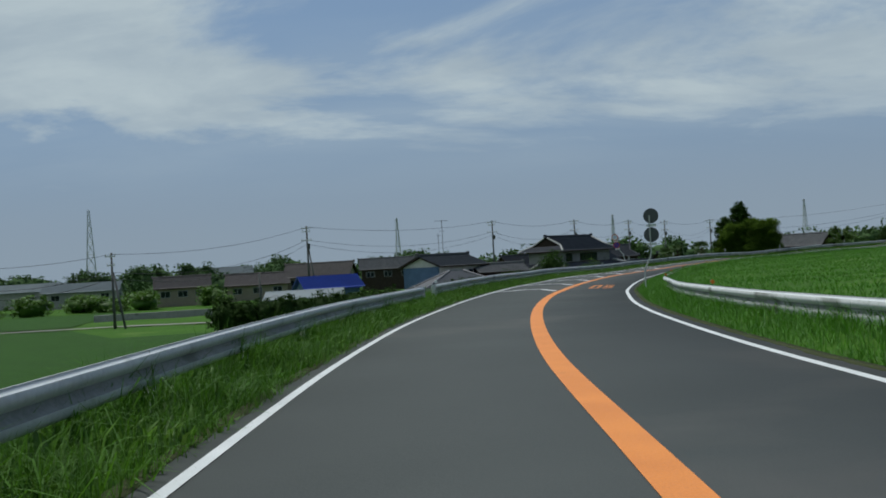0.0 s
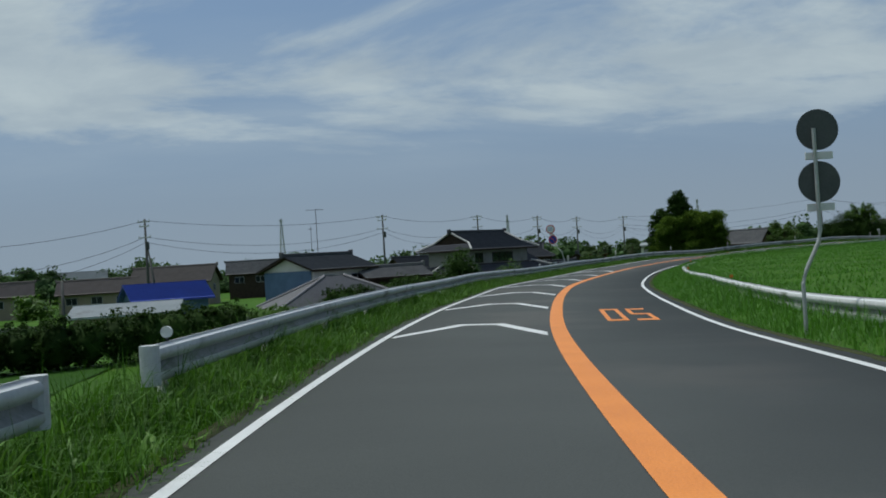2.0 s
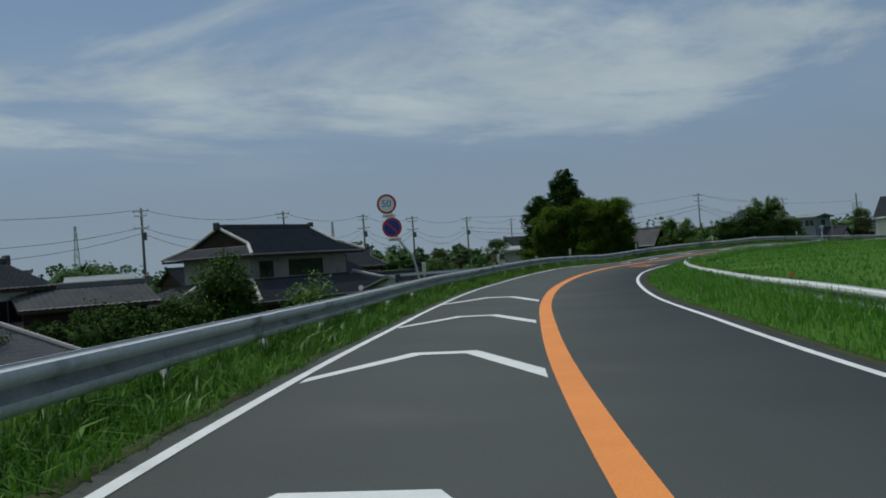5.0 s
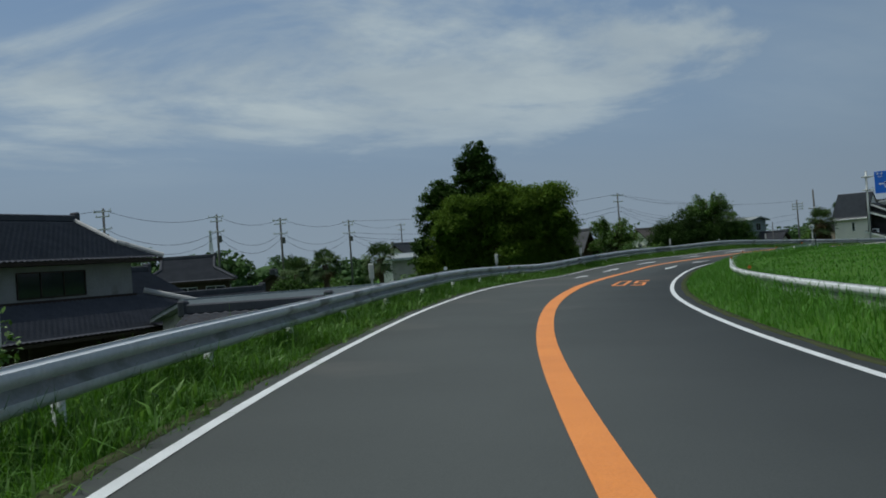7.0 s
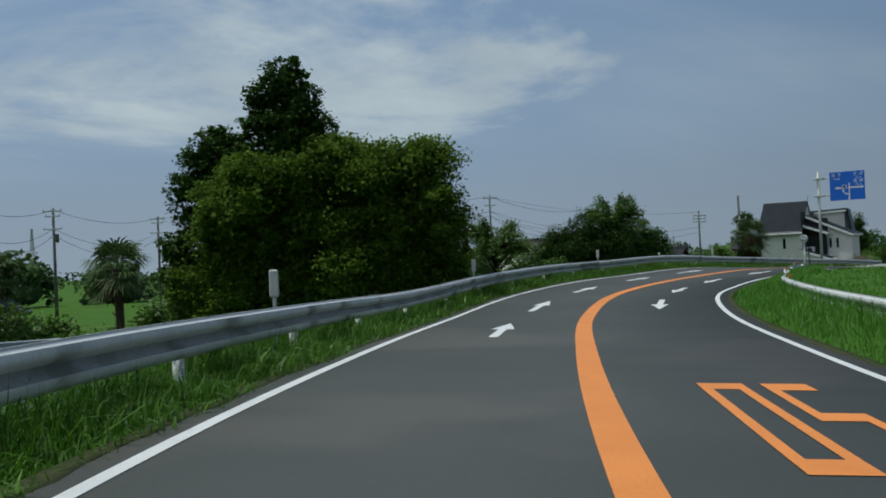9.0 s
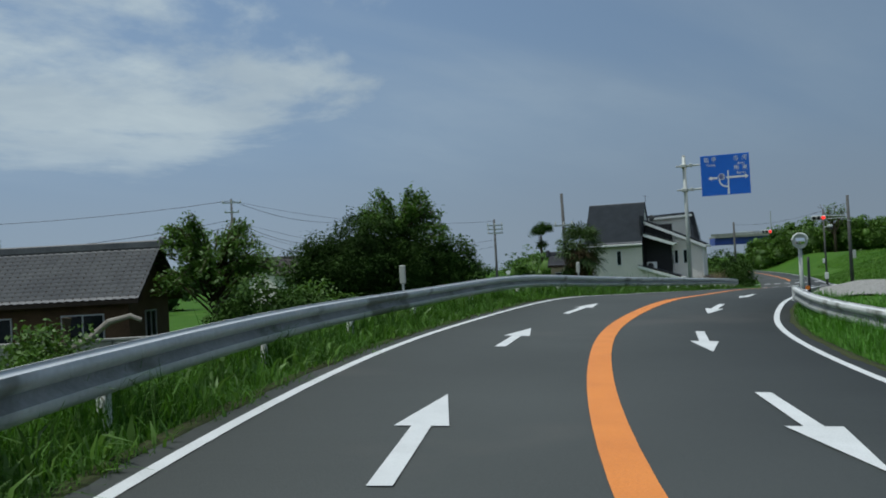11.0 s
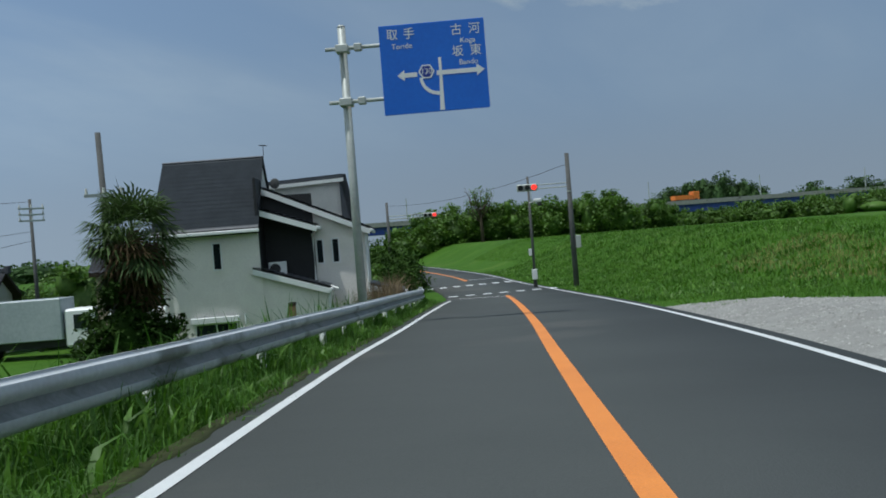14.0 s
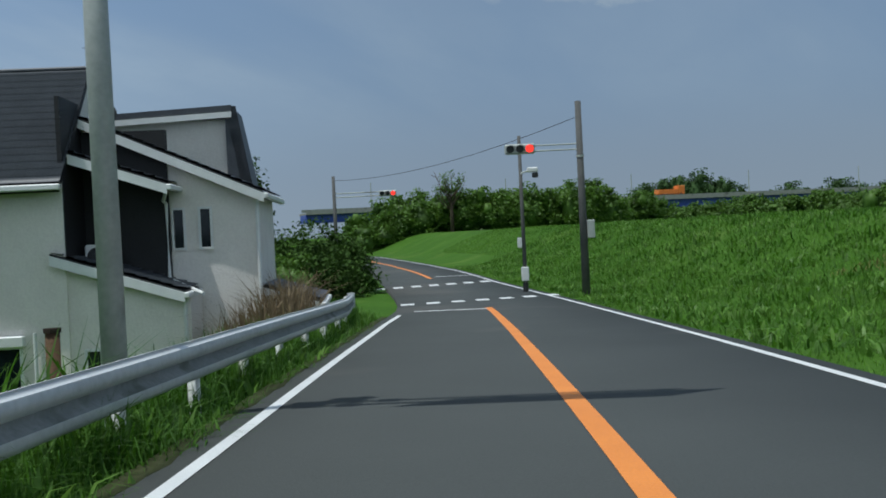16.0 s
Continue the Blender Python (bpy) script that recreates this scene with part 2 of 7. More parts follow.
# ---- the road's line ----
# Orange centre line: x, y, z and the cross fall in degrees, about every 8 m from s = 0.
CENTRE = [
    (2.86, -39.60, 3.184, -0.06), (2.85, -31.60, 3.191, -0.03), (2.84, -23.60, 3.197, 0.02), (2.85, -15.60, 3.205, 0.11), (2.87, -7.60, 3.207, 0.25),
    (2.93, 0.41, 3.214, 0.43), (3.01, 8.40, 3.220, 0.48), (3.15, 16.36, 3.189, 0.24), (3.62, 24.31, 3.163, -0.14), (4.36, 32.21, 3.109, -0.34),
    (5.42, 40.10, 3.091, -0.64), (6.76, 47.97, 3.037, -1.79), (8.38, 55.76, 3.028, -1.97), (10.19, 63.55, 3.003, -1.74), (12.23, 71.28, 2.995, -2.14),
    (14.66, 78.93, 2.976, -1.62), (17.30, 86.40, 2.964, -1.07), (20.10, 93.86, 2.953, -1.30), (23.19, 101.21, 2.993, -1.49), (26.59, 108.44, 3.018, -1.39),
    (30.37, 115.42, 3.079, -1.77), (34.67, 122.15, 3.131, -2.47), (39.29, 128.68, 3.115, -2.01), (44.11, 135.01, 3.098, -1.12), (49.40, 140.88, 3.202, -1.88),
    (55.31, 146.18, 3.261, -3.32), (61.63, 150.93, 3.305, -3.34), (68.53, 154.86, 3.381, -3.80), (75.68, 158.33, 3.261, -2.33), (83.00, 161.77, 3.116, -0.74),
    (90.29, 165.12, 2.904, -0.38), (97.52, 168.53, 2.675, -0.49), (104.72, 171.96, 2.417, -0.56), (111.89, 175.51, 2.177, -0.41), (118.86, 179.37, 2.041, -0.22),
    (125.68, 183.52, 2.008, -0.10), (132.59, 187.73, 2.023, -0.02), (139.38, 192.02, 2.036, 0.02), (146.08, 196.52, 2.043, 0.02), (152.69, 201.02, 2.049, 0.02),
    (159.29, 205.61, 2.052, 0.01), (172.40, 214.81, 2.053, 0.01), (185.40, 224.30, 2.053, 0.00), (198.10, 234.10, 2.053, 0.00), (210.01, 244.79, 2.052, -0.00),
    (220.00, 257.29, 2.002, -0.00),
]
_c = np.array(CENTRE)


def _spline(c, per=16):
    out = []
    for i in range(1, len(c) - 2):
        p0, p1, p2, p3 = c[i - 1 : i + 3]
        for k in range(per):
            u = k / per
            out.append(0.5 * (2 * p1 + (p2 - p0) * u + (2 * p0 - 5 * p1 + 4 * p2 - p3) * u**2 + (3 * p1 - p0 - 3 * p2 + p3) * u**3))
    return np.array(out + [c[-2]])


_dense = _spline(_c)
_len = np.r_[0, np.cumsum(np.hypot(*np.diff(_dense[:, :2], axis=0).T))]
_zero = _len[np.argmin(np.hypot(_dense[:, 0] - CENTRE[5][0], _dense[:, 1] - CENTRE[5][1]))]
_len -= _zero
ROAD_S = np.arange(math.ceil(_len[0]), _len[-1] - 1.0, 1.0)
ROAD = np.stack([np.interp(ROAD_S, _len, _dense[:, k]) for k in range(4)], 1)
_tan = np.gradient(ROAD[:, :2], axis=0)
_tan /= np.hypot(*_tan.T)[:, None]


def on_road(s, lat, up=0.0):
    """The place s metres along the road, lat metres to the right of its orange line, up metres over its surface."""
    x, y, z, bank = (np.interp(s, ROAD_S, ROAD[:, k]) for k in range(4))
    tx, ty = np.interp(s, ROAD_S, _tan[:, 0]), np.interp(s, ROAD_S, _tan[:, 1])
    return Vector((x + ty * lat, y - tx * lat, z + math.sin(radians(bank)) * lat + up))


def heading(s):
    return math.degrees(math.atan2(np.interp(s, ROAD_S, _tan[:, 1]), np.interp(s, ROAD_S, _tan[:, 0])))


def edge_left(s):
    return float(np.interp(s, (0, 20, 40, 60, 80, 100, 120, 140, 160, 175, 184, 193, 204, 215, 222), (-2.95, -2.88, -2.88, -2.87, -2.87, -2.82, -2.83, -2.84, -2.85, -2.8, -2.68, -2.73, -2.61, -2.47, -2.25)))


def edge_right(s):
    return float(np.interp(s, (0, 12, 25, 37, 50, 72, 95, 112, 124, 145, 160, 172, 184, 195, 240), (2.49, 2.54, 2.55, 2.72, 2.8, 2.83, 2.78, 2.79, 2.78, 2.85, 2.87, 2.87, 2.84, 2.72, 2.37)))


def rail_left(s):
    return float(np.interp(s, (0, 20, 40, 55, 75, 95, 118, 148, 160, 168, 178, 195, 204, 210, 214, 219), (-4.15, -4.12, -4.0, -3.87, -3.9, -3.9, -3.83, -3.65, -3.72, -3.85, -3.85, -3.5, -3.3, -3.15, -3.12, -3.45)))


def near_road(p):
    """For an array of places: metres along, metres to the right, and the road's height there."""
    s, lat, z = np.empty(len(p)), np.empty(len(p)), np.empty(len(p))
    for a in range(0, len(p), 4000):
        d = p[a : a + 4000, None, :2] - ROAD[None, :, :2]
        i = np.argmin((d**2).sum(2), 1)
        dd, t = d[np.arange(len(i)), i], _tan[i]
        s[a : a + 4000] = ROAD_S[i] + np.clip((dd * t).sum(1), -1, 1)
        side = np.sign(t[:, 1] * dd[:, 0] - t[:, 0] * dd[:, 1])
        lat[a : a + 4000] = side * np.hypot(*dd.T)
        z[a : a + 4000] = ROAD[i, 2] + np.sin(np.radians(ROAD[i, 3])) * np.clip(lat[a : a + 4000], -4, 4)
    return s, lat, z


def smooth(x, a, b):
    u = np.clip((x - a) / (b - a), 0, 1)
    return u * u * (3 - 2 * u)


LOW = 0.2


def ground_height(p):
    p = np.asarray(p, float)
    s, lat, z = near_road(p)
    left = np.where(lat > -4.4, z - 0.10 + 0.05 * smooth(-lat, 2.9, 3.4), z - 0.08 - (-lat - 4.4) / 1.7)
    left = np.maximum(left, LOW)
    field = z - 0.08 + 0.22 * smooth(lat, 3.0, 4.6) + 0.45 * smooth(lat, 5, 30)
    bank = z - 0.08 + (3.6 + 0.8 * smooth(s, 200, 226) - z) * smooth(lat, 4.0, 12.5)
    k = smooth(s, 194, 213)
    right = field * (1 - k) + bank * k
    under = z - 0.16
    out = np.where(lat < -2.85, left, np.where(lat > 2.75, right, under))
    out += np.where(np.abs(lat) > 5, 0.06 * np.sin(p[:, 0] * 0.7) * np.sin(p[:, 1] * 0.53), 0)
    return out


def axis_steps(lo, hi, step, far):
    mid = np.arange(lo, hi + step, step)
    out = [far]
    grow = step
    a, b = [lo], [mid[-1]]
    while b[-1] < far:
        grow *= 1.35
        a.append(a[-1] - grow), b.append(b[-1] + grow)
    return np.array(a[:0:-1] + list(mid) + b[1:])


gx, gy = axis_steps(-35, 215, 1.25, 3500), axis_steps(-42, 262, 1.25, 3500)
mx, my = np.meshgrid(gx, gy)
flat = np.stack([mx.ravel(), my.ravel()], 1)
gz = ground_height(flat)
idx = np.arange(len(flat)).reshape(mx.shape)
quads = np.stack([idx[:-1, :-1], idx[:-1, 1:], idx[1:, 1:], idx[1:, :-1]], -1).reshape(-1, 4)
ground = arrays("ground", np.c_[flat, gz], quads, GRASS_GROUND, smooth=True)
tagged(ground, "green grass ground, fields and embankment slopes", "ground", kind="structure")


def ground_at(x, y):
    return float(ground_height(np.array([[x, y]]))[0])


# ---- road ----
def ribbon(name, s0, s1, lat_a, lat_b, up, material, parent=None, step=1.0, thick=0.0, label=""):
    """A strip that lies on the road between two lines, which may be functions of s."""
    fa = lat_a if callable(lat_a) else lambda s: lat_a
    fb = lat_b if callable(lat_b) else lambda s: lat_b
    ss = np.linspace(s0, s1, max(2, int((s1 - s0) / step) + 1))
    v, f = [], []
    cols = 2 if not thick else 4
    for s in ss:
        a, b = on_road(s, fa(s), up), on_road(s, fb(s), up)
        v += [a, b] if not thick else [a - Vector((0, 0, thick)), a, b, b - Vector((0, 0, thick))]
    for i in range(len(ss) - 1):
        for k in range(cols - 1):
            f.append((i * cols + k, i * cols + k + 1, (i + 1) * cols + k + 1, (i + 1) * cols + k))
    return arrays(name, [tuple(p) for p in v], f, material, parent, label)


road = ribbon("road", -38, 330, lambda s: edge_left(s) - 0.26, lambda s: edge_right(s) + 0.28, 0.0, ASPHALT, thick=0.3)
tagged(road, "dark grey asphalt two-lane road on an embankment", "road", kind="structure")
ribbon("edge_line", -38, 219.5, lambda s: edge_left(s) - 0.056, lambda s: edge_left(s) + 0.056, 0.006, LINE_WHITE, road, label="white painted edge line")
ribbon("edge_line", -38, 326, lambda s: edge_right(s) - 0.056, lambda s: edge_right(s) + 0.056, 0.006, LINE_WHITE, road, label="white painted edge line")
wobble = lambda s: 0.05 * math.sin(s * 1.7) + 0.035 * math.sin(s * 4.3 + 1) + 0.03 * math.sin(s * 9.1)
ribbon("road_margin", -38, 219, lambda s: edge_left(s) - 0.40, lambda s: edge_left(s) - 0.24 + 0.4 * wobble(s), 0.005, SOIL, road, 0.2, 0.12, "earthy dirt along the asphalt's edge")
ribbon("road_margin", -38, 176, lambda s: edge_right(s) + 0.26 + 0.4 * wobble(s), lambda s: edge_right(s) + 0.42, 0.005, SOIL, road, 0.2, 0.12, "earthy dirt along the asphalt's edge")
ribbon("centre_line", -38, 176.6, -0.137, 0.137, 0.006, LINE_ORANGE, road, label="broad orange painted centre line")
ribbon("centre_line", 176.6, 222.0, -0.092, 0.092, 0.006, LINE_ORANGE, road, label="orange painted centre line")
ribbon("centre_line", 246.0, 320.0, -0.10, 0.10, 0.006, LINE_ORANGE, road, label="orange painted centre line")


def marking(name, outlines, material, up=0.006, label=""):
    """Painted shapes on the road; outlines are lists of (s, lat)."""
    bm = bmesh.new()
    for o in outlines:
        face = bm.faces.new([bm.verts.new(on_road(s, lat, up)) for s, lat in o])
        if face.calc_area() and face.normal.z < 0:
            face.normal_flip()
    bm.normal_update()
    return link(name, bm, material, road, label)


for s in (46.35, 54.8, 63.3, 71.3, 79.6, 88.0, 96.4):
    marking("chevron", [
        [(s + 0.1, -2.76), (s + 0.6, -2.76), (s + 3.25, -1.88), (s + 2.88, -1.74)],
        [(s + 2.88, -1.74), (s + 3.25, -1.88), (s + 3.25, -1.02), (s + 2.88, -1.16)],
        [(s + 2.88, -1.16), (s + 3.25, -1.02), (s + 0.72, -0.21), (s - 0.12, -0.21)],
    ], LINE_WHITE, label="white chevron slow-down marking")


def arrow(tail, tip, lat):
    n = (tip - tail) / 3.95
    return [[(tail, lat - 0.075), (tail, lat + 0.075), (tail + 2.1 * n, lat + 0.075), (tail + 2.1 * n, lat - 0.075)],
            [(tail + 2.1 * n, lat - 0.21), (tail + 2.1 * n, lat + 0.21), (tip, lat)]]


for tip in (141.7, 149.3, 157.15, 165.9, 173.6):
    marking("lane_arrow", arrow(tip - 3.75, tip, -1.40), LINE_WHITE, label="white straight-ahead lane arrow")
for tip in (145.7, 153.7, 161.95, 170.8, 179.0):
    marking("lane_arrow", arrow(tip + 3.9, tip, 1.47), LINE_WHITE, label="white lane arrow of the oncoming lane")


def digits(s0, lat0):
    """The number 50, written long for oncoming traffic: its top is towards us."""
    w, h, t = 0.42, 4.25, 0.095

    def rect(x0, y0, x1, y1, base):
        # x grows to the oncoming driver's right, y up his digit
        return [(s0 + h - y0, lat0 - base - x0), (s0 + h - y0, lat0 - base - x1), (s0 + h - y1, lat0 - base - x1), (s0 + h - y1, lat0 - base - x0)]

    five = [(0, h - 0.5, w, h), (0, 2.1, t, h - 0.5), (0, 1.9, w, 2.3), (w - t, 0.5, w, 1.9), (0, 0, w, 0.5)]
    nought = [(0, h - 0.45, w, h), (0, 0.45, t, h - 0.45), (w - t, 0.45, w, h - 0.45), (0, 0, w, 0.45)]
    return [[tuple(reversed(q)) and q for q in rect(*r, 0.0)] for r in five] + [rect(*r, 0.58) for r in nought]


marking("speed_number", digits(49.65, 1.97), LINE_ORANGE, label="orange number 50 painted for oncoming traffic")
marking("speed_number", digits(127.65, 1.95), LINE_ORANGE, label="orange number 50 painted for oncoming traffic")


# ---- guard rails ----
BEAM = [(0.0, -0.175), (0.035, -0.16), (0.075, -0.12), (0.075, -0.07), (0.012, -0.02), (0.012, 0.02), (0.075, 0.065), (0.078, 0.105), (0.064, 0.142), (0.0, 0.178)]


def guard_rail(s0, s1, lat, top, side, gap=2.0, label="", sleeves=True, material=None, lip_material=None):
    """A two-wave steel beam on round posts, in lengths of 4 m. side: +1 where the traffic is on its right."""
    origin = on_road(s0, lat(s0))
    rail = thing("guard_rail", origin, label, "guard rail", "guard rails")
    material, lip_material = material or STEEL, lip_material or STEEL_LIT
    joints = np.arange(s0, s1 + 0.01, (s1 - s0) / max(1, round((s1 - s0) / 4.0)))
    for a, b in zip(joints, joints[1:]):
        v, f = [], []
        ss = np.linspace(a, b + 0.004, 5)
        step = 0.004 * (round((a - s0) / 4.0) % 2)
        n = len(BEAM)
        for s in ss:
            c = on_road(s, lat(s), top(s) - 0.175)
            right = on_road(s, lat(s) + 1.0, top(s) - 0.175) - c
            right.z = 0
            for skin in (0.0, -0.012):
                for off, z in BEAM:
                    v.append(tuple(c + right * side * (off + skin + step) + Vector((0, 0, z)) - origin))
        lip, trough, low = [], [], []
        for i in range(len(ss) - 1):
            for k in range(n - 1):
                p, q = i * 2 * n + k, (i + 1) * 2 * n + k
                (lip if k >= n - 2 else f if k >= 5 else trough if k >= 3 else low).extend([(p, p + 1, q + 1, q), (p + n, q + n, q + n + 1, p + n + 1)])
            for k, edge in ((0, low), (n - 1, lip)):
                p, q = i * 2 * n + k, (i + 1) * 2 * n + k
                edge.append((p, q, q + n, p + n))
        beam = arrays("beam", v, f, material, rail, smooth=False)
        # The lip's sunlit look comes from its paler material.
        arrays("top_lip", v, lip, lip_material, beam, "upper lip in a paler, sunlit tone")
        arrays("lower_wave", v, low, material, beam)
        arrays("trough", v, trough, STEEL_DARK, beam, "darker hollow between the waves")
    for s in [q for q in np.arange(s0 + 0.5, s1, 2.0) if q > 197 or round((q - s0 - 0.5) / 2) % 2 == 0]:
        c = on_road(s, lat(s) - side * 0.075) - origin
        h = top(s)
        part("post", fresh((cyl, c + Vector((0, 0, -0.75)), c + Vector((0, 0, h - 0.04)), 0.057, None, 10)), POST_WHITE, rail, smooth=True)
        part("bracket", fresh((box, c + Vector((-0.06, -0.06, h - 0.24)), c + Vector((0.06, 0.06, h - 0.10)), 0.01)), material, rail)
    if sleeves:
        for s in (s0, s1):
            c = on_road(s, lat(s), top(s) - 0.175) - origin
            bm = bmesh.new()
            made = cyl(bm, c + Vector((0, 0, -0.18)), c + Vector((0, 0, 0.18)), 0.09, None, 14)
            part("end_sleeve", bm, material, rail, "rounded white end piece", smooth=False)
    return rail


flat_top = lambda h: lambda s: h
LEFT = "galvanised two-wave steel guard rail on white round posts beside the road"
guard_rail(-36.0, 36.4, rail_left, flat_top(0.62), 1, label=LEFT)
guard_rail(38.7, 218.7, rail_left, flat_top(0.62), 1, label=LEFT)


def rail_right(s):
    return float(np.interp(s, (0, 15, 22, 32, 50, 66, 80, 98, 110, 125, 136, 160, 170, 176), (4.3, 4.2, 3.95, 3.95, 4.4, 4.85, 4.6, 5.0, 4.8, 4.6, 4.75, 4.6, 3.6, 3.1)))


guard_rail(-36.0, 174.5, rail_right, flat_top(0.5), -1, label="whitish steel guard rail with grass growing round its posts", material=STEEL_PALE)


# ---- materials of buildings, plants and fittings ----
TILE_DARK = surface("dark_grey_roof_tile", (0.086, 0.088, 0.100), (0.058, 0.060, 0.070), 1.5, 0.75, 0.2, island=0.12)
TILE_GREY = surface("weathered_grey_roof_tile", (0.17, 0.17, 0.17), (0.10, 0.10, 0.105), 1.2, 0.6, 0.2)
TILE_SLATE = surface("dull_slate_roof_tile", (0.085, 0.087, 0.092), (0.055, 0.056, 0.060), 1.5, 0.55, 0.2)
TILE_BROWN = surface("brown_roof_tile", (0.17, 0.145, 0.135), (0.12, 0.10, 0.095), 1.2, 0.65, 0.2)
SHINGLE = surface("black_flat_roof_shingle", (0.072, 0.079, 0.092), (0.048, 0.053, 0.064), 2.0, 0.5, 0.1)
METAL_MAUVE = surface("faded_metal_roofing", (0.24, 0.23, 0.24), (0.18, 0.17, 0.18), 0.6, 0.5, 0.1, dirt=(0.15, 0.13, 0.12), dirt_at=0.64)
METAL_PALE = surface("pale_grey_metal_roofing", (0.42, 0.46, 0.48), (0.32, 0.36, 0.38), 0.5, 0.45, 0.1, dirt=(0.24, 0.25, 0.25), dirt_at=0.64)
METAL_DULL = surface("dull_blue_grey_metal_roofing", (0.20, 0.235, 0.25), (0.155, 0.185, 0.195), 0.5, 0.5, 0.1, dirt=(0.17, 0.18, 0.18), dirt_at=0.64)
METAL_SKY = surface("light_blue_metal_roofing", (0.17, 0.36, 0.60), (0.14, 0.29, 0.50), 0.8, 0.5, 0.1)
METAL_BLUE = surface("blue_metal_roofing", (0.035, 0.075, 0.42), (0.03, 0.055, 0.30), 0.6, 0.45, 0.1)
PLASTER = surface("off_white_plaster", (0.68, 0.67, 0.62), (0.56, 0.55, 0.51), 1.5, 0.9, 0.2, dirt=(0.42, 0.40, 0.36), dirt_at=0.67)
PLASTER_TAN = surface("tan_plaster", (0.33, 0.285, 0.215), (0.26, 0.22, 0.165), 1.5, 0.9, 0.2)
RENDER_WHITE = surface("white_rough_render", (0.83, 0.79, 0.74), (0.74, 0.70, 0.655), 2.0, 0.9, 0.6, fine=10.0)
SIDING_DARK = surface("black_siding", (0.022, 0.022, 0.024), (0.014, 0.014, 0.016), 2.0, 0.6, 0.1)
SIDING_BLUE = surface("blue_painted_boards", (0.10, 0.17, 0.28), (0.07, 0.12, 0.20), 1.5, 0.7, 0.1)
WOOD = surface("weathered_brown_boards", (0.12, 0.075, 0.045), (0.075, 0.046, 0.028), 2.0, 0.8, 0.3)
WOOD_DARK = surface("dark_timber", (0.06, 0.045, 0.035), (0.035, 0.026, 0.02), 3.0, 0.8, 0.2)
TRIM_WHITE = surface("white_painted_trim", (0.80, 0.81, 0.80), (0.70, 0.71, 0.70), 4.0, 0.45)
GLASS = surface("dark_window_glass", (0.020, 0.026, 0.030), (0.012, 0.016, 0.020), 1.0, 0.06)
ALU = surface("aluminium_frame", (0.45, 0.46, 0.47), (0.36, 0.37, 0.38), 5.0, 0.4, metal=0.6)
CONCRETE = surface("concrete", (0.36, 0.35, 0.33), (0.26, 0.255, 0.24), 1.5, 0.9, 0.3, dirt=(0.17, 0.165, 0.155), dirt_at=0.62)
POLE_GREY = surface("concrete_pole", (0.125, 0.125, 0.122), (0.085, 0.085, 0.083), 2.0, 0.85, 0.2)
SIGN_POLE = surface("galvanised_sign_pole", (0.47, 0.49, 0.47), (0.36, 0.38, 0.36), 1.5, 0.5, 0.1, metal=0.2, dirt=(0.25, 0.25, 0.23), dirt_at=0.64)
DARK_METAL = surface("dark_metal", (0.05, 0.05, 0.052), (0.03, 0.03, 0.032), 3.0, 0.5, metal=0.3)
SIGN_BACK = surface("grey_sign_back", (0.09, 0.10, 0.10), (0.06, 0.068, 0.068), 3.0, 0.55)
SIGN_RED = surface("red_sign_film", (0.48, 0.045, 0.04), (0.40, 0.035, 0.03), 3.0, 0.4)
SIGN_BLUE = surface("blue_sign_film", (0.016, 0.135, 0.60), (0.014, 0.115, 0.54), 1.0, 0.35)
SIGN_NAVY = surface("dark_blue_sign_film", (0.02, 0.04, 0.28), (0.015, 0.03, 0.22), 2.0, 0.4)
SIGN_WHITE = surface("white_sign_film", (0.74, 0.75, 0.74), (0.66, 0.67, 0.66), 2.0, 0.4)
REFLECTOR = surface("amber_reflector", (0.70, 0.20, 0.02), (0.55, 0.14, 0.02), 5.0, 0.25)
BARK = surface("bark", (0.11, 0.085, 0.06), (0.06, 0.048, 0.035), 3.0, 0.95, 0.8)
LEAF_DEEP = surface("deep_green_leaves", (0.060, 0.130, 0.016), (0.105, 0.200, 0.024), 0.5, 0.55, island=0.28, through=0.35)
LEAF_BROAD = surface("broad_tree_leaves", (0.066, 0.122, 0.014), (0.118, 0.190, 0.022), 0.5, 0.75, island=0.28, through=0.4)
LEAF_MID = surface("fresh_green_leaves", (0.060, 0.125, 0.016), (0.095, 0.18, 0.025), 0.5, 0.55, island=0.28, through=0.3)
LEAF_DARK = surface("dark_evergreen_leaves", (0.032, 0.070, 0.013), (0.055, 0.105, 0.019), 0.6, 0.75, island=0.28, through=0.2)
LEAF_BLACK = surface("very_dark_evergreen_leaves", (0.020, 0.046, 0.008), (0.037, 0.072, 0.012), 0.6, 0.75, island=0.25, through=0.2)
LEAF_FAR = surface("far_tree_leaves", (0.05, 0.095, 0.035), (0.075, 0.13, 0.045), 0.1, 0.8, island=0.3, through=0.2)
FROND = surface("palm_frond", (0.036, 0.075, 0.016), (0.075, 0.115, 0.032), 0.8, 0.7, island=0.35, through=0.25)
FROND_DRY = surface("dry_palm_frond", (0.10, 0.068, 0.034), (0.055, 0.04, 0.02), 0.8, 0.8, island=0.35, through=0.2)
STRAW = surface("dry_brown_grass", (0.25, 0.19, 0.115), (0.17, 0.13, 0.08), 0.8, 0.8, island=0.3, through=0.3)
WIRE = surface("black_cable", (0.03, 0.03, 0.032), (0.02, 0.02, 0.022), 2.0, 0.6)
LENS_DARK = surface("unlit_signal_lens", (0.03, 0.035, 0.03), (0.02, 0.022, 0.02), 4.0, 0.3)
LENS_RED = glow("lit_red_signal_lens", (1.0, 0.03, 0.02), 1.6)
